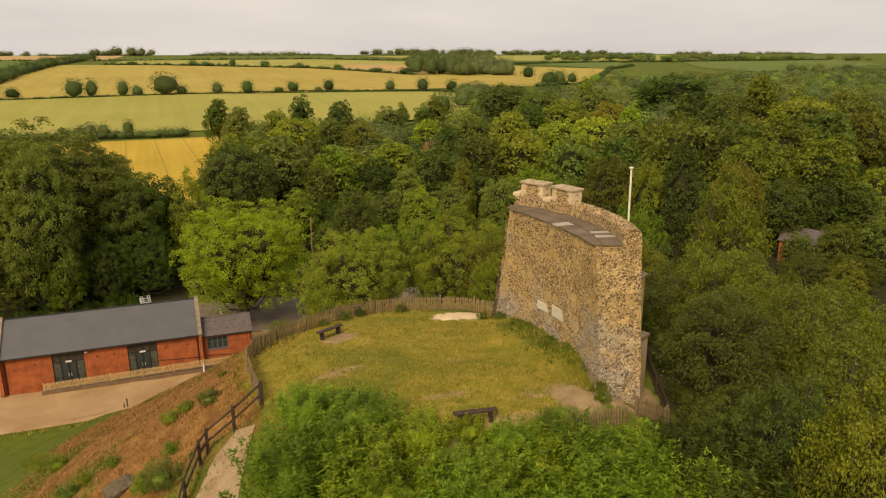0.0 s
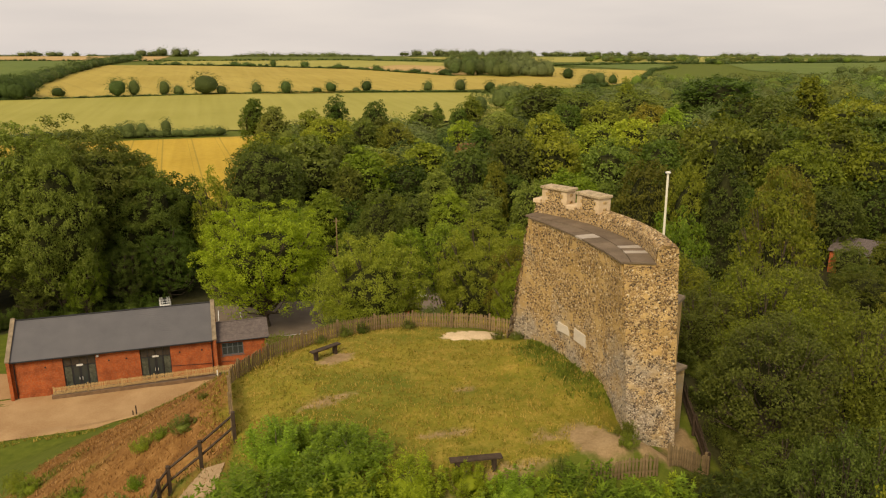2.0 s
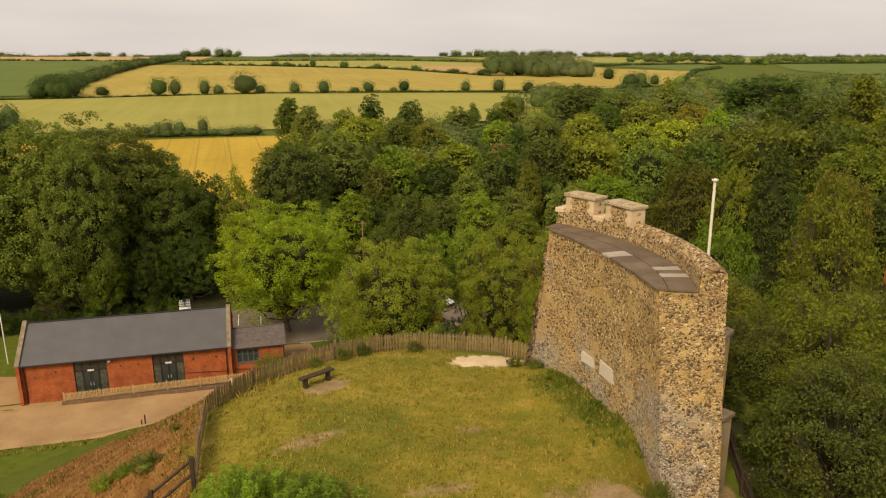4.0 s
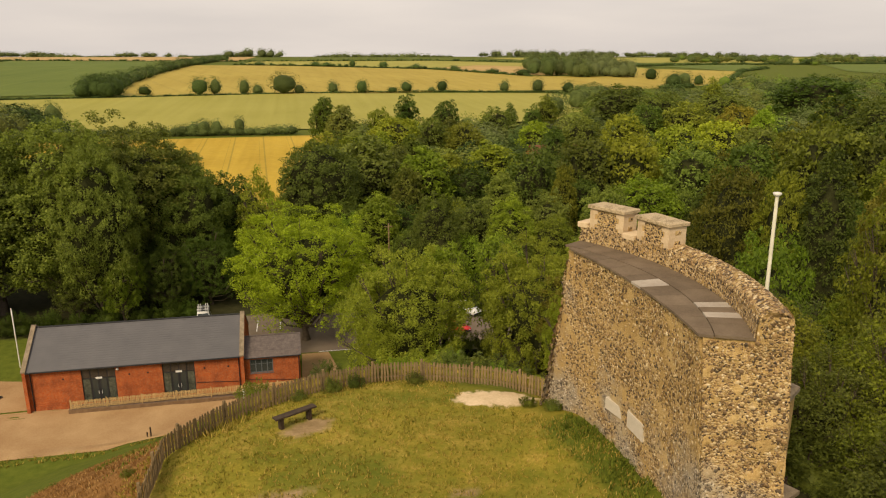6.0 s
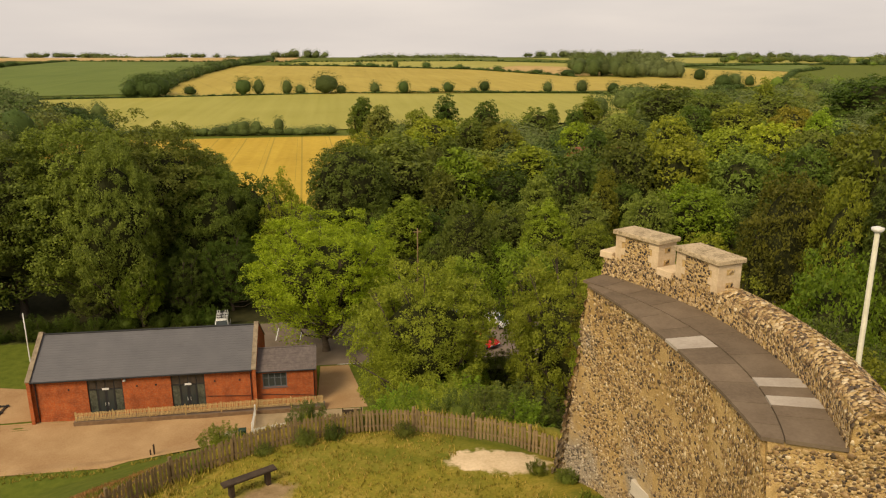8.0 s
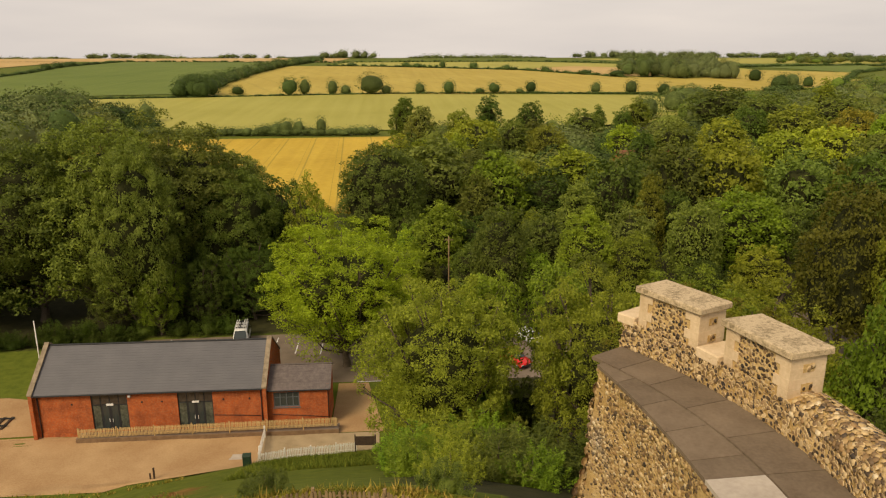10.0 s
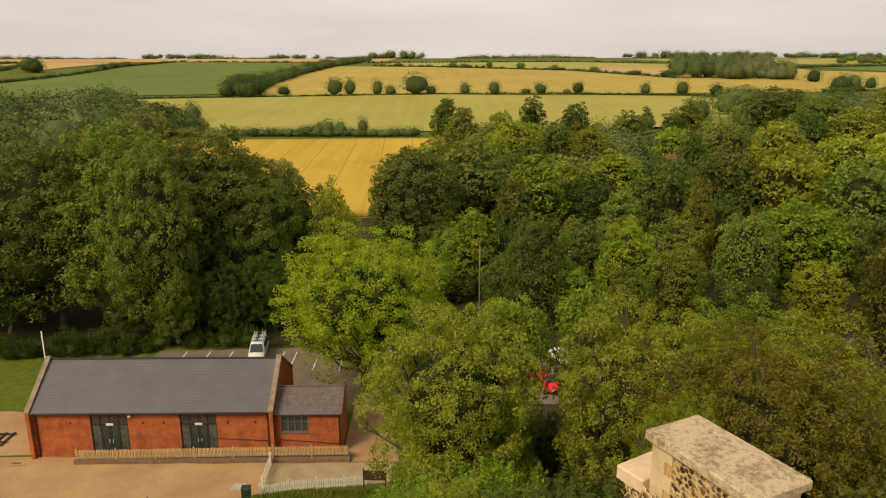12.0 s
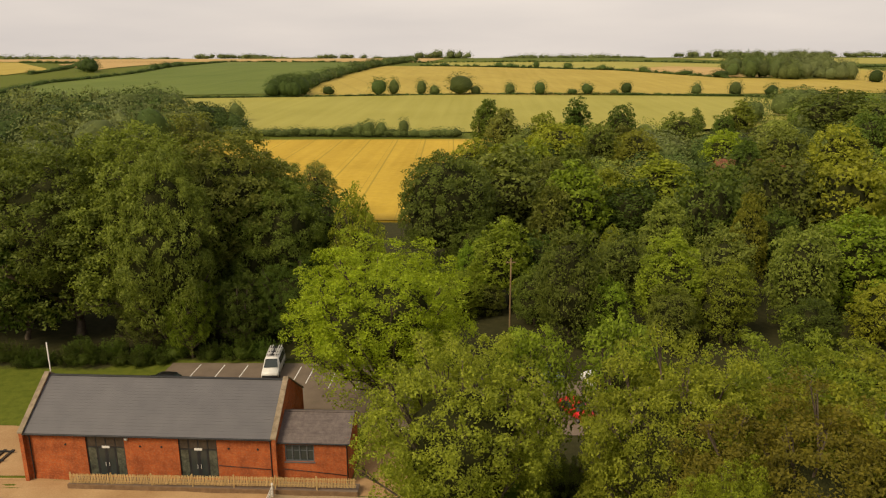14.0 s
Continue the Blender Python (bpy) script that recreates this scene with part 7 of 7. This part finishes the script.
def vehicle(name, x, y, turn, mat, label, stations, width, wheels, roof_bars=False):
    """A car or van lofted from side stations (x, sill, belt, roof) with glass, wheels and lamps; nose to local +x."""
    car = thing(name, pose(x, y, float(level(x, y)) + 0.05, 0, 0, turn), label, name, "parked vehicles")
    bm = bmesh.new()
    rings = []
    for sx, sill, belt, roof in stations:
        hw = width / 2
        top_w = hw * (0.78 if roof > belt + 0.15 else 0.95)
        ring = [(-hw * 0.96, sill), (-hw, (sill + belt) / 2), (-hw * 0.98, belt), (-top_w, roof), (0, roof + 0.03), (top_w, roof), (hw * 0.98, belt), (hw, (sill + belt) / 2), (hw * 0.96, sill)]
        rings.append([bm.verts.new((sx, yy, zz)) for yy, zz in ring])
    for a, b in zip(rings, rings[1:]):
        for k in range(9):
            bm.faces.new((a[k], a[(k + 1) % 9], b[(k + 1) % 9], b[k]))
    bm.faces.new(rings[0])
    bm.faces.new(rings[-1][::-1])
    bmesh.ops.recalc_face_normals(bm, faces=bm.faces)
    body = part("body", bm, mat, car)
    for p in body.data.polygons:
        p.use_smooth = True
    # glass panels just proud of the cabin
    high = [s for s in stations if s[3] > s[2] + 0.3]
    f0, f1 = high[0], high[-1]
    hw = width / 2
    for sgn in (-1, 1):
        g2 = bmesh.new()
        q = [(f0[0] + 0.15, sgn * (hw * 0.965 + 0.012), f0[2] + 0.05), (f1[0] - 0.1, sgn * (hw * 0.965 + 0.012), f1[2] + 0.05), (f1[0] - 0.2, sgn * (hw * 0.80 + 0.02), f1[3] - 0.08), (f0[0] + 0.25, sgn * (hw * 0.80 + 0.02), f0[3] - 0.08)]
        lo = [g2.verts.new(p) for p in q]
        hi = [g2.verts.new((p[0], p[1] + sgn * 0.01, p[2])) for p in q]
        g2.faces.new(lo)
        g2.faces.new(hi[::-1])
        for k in range(4):
            g2.faces.new((lo[k], lo[(k + 1) % 4], hi[(k + 1) % 4], hi[k]))
        part("side_window", g2, M_GLASS, car)
    for idx, nx in ((-1, 1), (0, -1)):
        s = high[idx]
        nxt = stations[stations.index(s) + nx] if 0 <= stations.index(s) + nx < len(stations) else s
        dx = 0.02 * nx
        g2 = bmesh.new()
        q = [(nxt[0] + dx, -hw * 0.82, nxt[3] + 0.06), (nxt[0] + dx, hw * 0.82, nxt[3] + 0.06), (s[0] + dx, hw * 0.70, s[3] - 0.03), (s[0] + dx, -hw * 0.70, s[3] - 0.03)]
        lo = [g2.verts.new(p) for p in q]
        hi = [g2.verts.new((p[0] + 0.02 * nx, p[1], p[2] + 0.025)) for p in q]
        g2.faces.new(lo)
        g2.faces.new(hi[::-1])
        for k in range(4):
            g2.faces.new((lo[k], lo[(k + 1) % 4], hi[(k + 1) % 4], hi[k]))
        part("windscreen" if nx > 0 else "rear_window", g2, M_GLASS, car)
    for wx in wheels:
        for sgn in (-1, 1):
            v, f = tube([(wx, sgn * (hw - 0.2), 0.32), (wx, sgn * (hw - 0.19), 0.32), (wx, sgn * (hw - 0.01), 0.32), (wx, sgn * hw, 0.32)], [0.05, 0.32, 0.32, 0.22], 14)
            w = part("wheel", mesh_of("wheel", v, f, [M_TYRE], True), None, car)
            v, f = tube([(wx, sgn * (hw - 0.02), 0.32), (wx, sgn * (hw + 0.012), 0.32)], [0.19, 0.17], 12)
            part("rim", mesh_of("rim", v, f, [M_RIM], True), None, w)
    nose, tail = stations[-1], stations[0]
    for sgn in (-1, 1):
        part("headlight", box(nose[0] - 0.06, nose[0] + 0.02, sgn * hw * 0.72 - 0.16, sgn * hw * 0.72 + 0.16, nose[2] - 0.14, nose[2] - 0.01, 0.015), M_LIGHT, car)
    part("bumper", box(nose[0] - 0.05, nose[0] + 0.06, -hw * 0.92, hw * 0.92, nose[1], nose[1] + 0.2, 0.03), M_DARK, car)
    if roof_bars:
        zr = max(s[3] for s in stations) + 0.14
        for yy in (-0.6, -0.35, 0.0, 0.35, 0.62):
            part("ladder_rail", box(high[0][0] + 0.1, high[-1][0] - 0.3, yy - 0.05, yy + 0.05, zr, zr + 0.09), M_LIGHT if abs(yy) > 0.1 else M_DARK, car)
        for xx in (high[0][0] + 0.5, (high[0][0] + high[-1][0]) / 2, high[-1][0] - 0.7):
            part("roof_bar", box(xx - 0.03, xx + 0.03, -0.72, 0.72, zr - 0.1, zr), M_DARK, car)
    return car


HATCH = [(-2.05, 0.35, 0.75, 0.82), (-1.95, 0.28, 0.92, 1.0), (-1.45, 0.24, 0.95, 1.46), (-0.6, 0.24, 0.93, 1.50), (0.25, 0.24, 0.92, 1.42), (0.95, 0.26, 0.90, 0.96), (1.8, 0.28, 0.78, 0.82), (2.05, 0.34, 0.66, 0.70)]
VAN = [(-2.4, 0.35, 1.1, 1.9), (-2.3, 0.3, 1.15, 1.98), (-0.5, 0.3, 1.15, 2.0), (0.9, 0.3, 1.12, 1.92), (1.65, 0.3, 1.08, 1.14), (2.3, 0.32, 0.85, 0.92), (2.45, 0.4, 0.7, 0.76)]
P_WHITE, P_RED, P_BLUE, P_BLACK = paint("white_car_paint", (0.72, 0.72, 0.70)), paint("red_car_paint", (0.62, 0.02, 0.02)), paint("blue_car_paint", (0.10, 0.16, 0.24)), paint("black_car_paint", (0.015, 0.015, 0.018))
vehicle("van", 14.3, 22.0, -84, P_WHITE, "white panel van with ladders on its roof", VAN, 1.85, (-1.5, 1.5), True)
vehicle("car", 3.4, 17.6, 175, P_BLACK, "black hatchback parked behind the shed", HATCH, 1.7, (-1.3, 1.3))
vehicle("car", 46.9, 13.2, -60, P_RED, "red hatchback half hidden by trees", HATCH, 1.7, (-1.3, 1.3))
vehicle("car", 44.6, 21.6, -50, P_BLUE, "blue-grey car parked under the trees", HATCH, 1.7, (-1.3, 1.3))
vehicle("car", 76.8, 20.6, -95, P_WHITE, "white car parked at the wood's edge", HATCH, 1.75, (-1.3, 1.3))
vehicle("car", 50.0, 19.5, -60, P_WHITE, "white car among the trees", HATCH, 1.7, (-1.3, 1.3))
draped("road", [(60, 8), (92, 12), (92, 27), (66, 25)], M_TARMAC, 0.05, 10, 12, "shaded track at the wood's edge", "track")

# parking bay lines
for x, y0, y1 in [(5.4, 19.4, 23.4), (8.2, 19.5, 23.4), (10.9, 19.6, 23.4), (17.1, 19.0, 23.3), (18.6, 19.0, 23.2), (21.3, 18.0, 22.4), (24.3, 17.6, 20.8)]:
    ob = part("bay_line", box(x - 0.06, x + 0.06, y0, y1, 0.062, 0.068), M_SIGN, None)
    tagged(ob, "white painted parking bay line", "road marking", "parking bay lines", "structure")
part_line = part("bay_line", box(29.0, 36.0, 9.6, 9.7, 0.062, 0.068), M_SIGN, None)
tagged(part_line, "pale kerb line across the yard", "road marking", "parking bay lines", "structure")

# ---- small things round the yard ----
def upright_pole(name, x, y, h, r, mat, label, category):
    t = thing(name, pose(x, y, float(level(x, y))), label, category)
    v, f = tube([(0, 0, -0.4), (0, 0, h * 0.5), (0, 0, h)], [r, r * 0.9, r * 0.75], 10)
    part("shaft", mesh_of("shaft", v, f, [mat], True), None, t)
    return t


upright_pole("flagpole", -5.0, 12.0, 7.25, 0.07, M_WHITE, "short white flagpole behind the brick shed", "flagpole")
up = upright_pole("utility_pole", 41.2, 36.5, 9.5, 0.12, M_WOOD, "grey wooden utility pole among trees", "utility pole")
part("crossarm", box(-0.6, 0.6, -0.05, 0.05, 8.9, 9.02), M_WOOD, up)

sb = thing("sign_board", pose(30.4, -7.3, float(level(30.4, -7.3)), 0, 0, -3), "brown timber notice board on two posts", "sign")
part("board", box(-0.8, 0.8, -0.03, 0.03, 0.75, 1.6, 0.01), M_WOOD_DARK, sb)
for s in (-1, 1):
    part("post", box(s * 0.86 - 0.05, s * 0.86 + 0.05, -0.05, 0.05, -0.3, 1.75), M_WOOD_DARK, sb)
M_BIN = plain("dark_green_plastic", (0.012, 0.03, 0.016), (0.025, 0.055, 0.03), 4, 0.5, bump=0.05)
bn = thing("litter_bin", pose(20.6, -8.3, float(level(20.6, -8.3)), 0, 0, 5), "dark green litter bin by the path", "bin")
part("body", box(-0.33, 0.33, -0.3, 0.3, 0, 0.95, 0.03), M_BIN, bn)
part("lid", box(-0.36, 0.36, -0.33, 0.33, 0.95, 1.05, 0.03), M_BIN, bn)
pp = thing("marker_post", pose(12.8, -7.9, float(level(12.8, -7.9))), "dark wooden marker posts in the yard", "post")
part("post", box(-0.06, 0.06, -0.06, 0.06, -0.2, 1.1), M_WOOD_DARK, pp)
part("post", box(-0.38, -0.27, -0.05, 0.05, -0.2, 0.6), M_WOOD_DARK, pp)
mc = part("manhole_cover", box(18.0, 19.5, -5.3, -4.4, 0.06, 0.075), M_PAVE_PALE, None)
tagged(mc, "pale concrete cover slab in the yard", "cover", kind="structure")
rs = thing("railway_sleepers", pose(-3.0, 3.0, 0.02), "short length of old track beside the shed", "track")
for k in range(7):
    part("sleeper", box(-6 + k * 0.75, -5.75 + k * 0.75, -1.2, 1.2, 0.0, 0.14), M_WOOD_DARK, rs)
for yy in (-0.72, 0.72):
    part("rail", box(-6.3, -1.0, yy - 0.035, yy + 0.035, 0.14, 0.28), M_DARK, rs)


# ---- houses in the trees ----
M_ROOF_RED = plain("red_roof_tile", (0.14, 0.06, 0.032), (0.22, 0.09, 0.05), 1.0, 0.85, fine=9, bump=0.3)


def cottage(x, y, turn, length, width, eave, ridge, roof_mat, wall_mat, label, chimney=True):
    z = float(level(x, y))
    h = thing("house", pose(x, y, z, 0, 0, turn), label, "house")
    part("wall", box(-length / 2, length / 2, -width / 2, width / 2, -0.3, eave), wall_mat, h)
    for s in (-1, 1):
        part("roof", slated(-length / 2 - 0.3, length / 2 + 0.3, (s * (width / 2 + 0.35), eave - 0.15), (0, ridge), 0.34, 0.03), roof_mat, h, "tiled roof slope")
        bm = bmesh.new()
        q = [bm.verts.new((s * (length / 2 - dx), yy, zz)) for dx in (0.02, 0.3) for yy, zz in ((-width / 2, eave), (width / 2, eave), (0, ridge - 0.08))]
        bm.faces.new(q[:3])
        bm.faces.new(q[3:][::-1])
        for k in range(3):
            bm.faces.new((q[k], q[(k + 1) % 3], q[3 + (k + 1) % 3], q[3 + k]))
        bmesh.ops.recalc_face_normals(bm, faces=bm.faces)
        part("gable", bm, wall_mat, h)
    n = max(2, int(length / 3.2))
    for k in range(n):
        xx = -length / 2 + (k + 0.5) * length / n
        w = part("window", box(xx - 0.6, xx + 0.6, -width / 2 - 0.05, -width / 2 + 0.02, eave - 1.5, eave - 0.4), M_WHITE, h, "white framed window")
        for s in (-1, 1):
            part("pane", box(xx + s * 0.28 - 0.23, xx + s * 0.28 + 0.23, -width / 2 - 0.06, -width / 2 - 0.05, eave - 1.42, eave - 0.48), M_GLASS, w)
    if chimney:
        part("chimney", box(length * 0.2 - 0.35, length * 0.2 + 0.35, -0.35, 0.35, ridge - 0.8, ridge + 1.3, 0.03), M_BRICK, h, "brick chimney stack")
    return h


cottage(113.0, 145.0, 2, 26, 8, 4.4, 7.6, M_ROOF_RED, M_BRICK, "low house with long red tiled roof", False)
stand([("dome", 120.6, -1.4, 10.2, 3.6, "olive"), ("dome", 124.6, -5.6, 11.4, 4.0, "mid"), ("dome", 115.0, 1.2, 8.2, 3.0, "mid")])
cottage(126.5, 7.0, -62, 12, 7.0, 3.7, 5.6, M_SLATE_OLD, M_BRICK, "red brick house with slate roof and chimney")
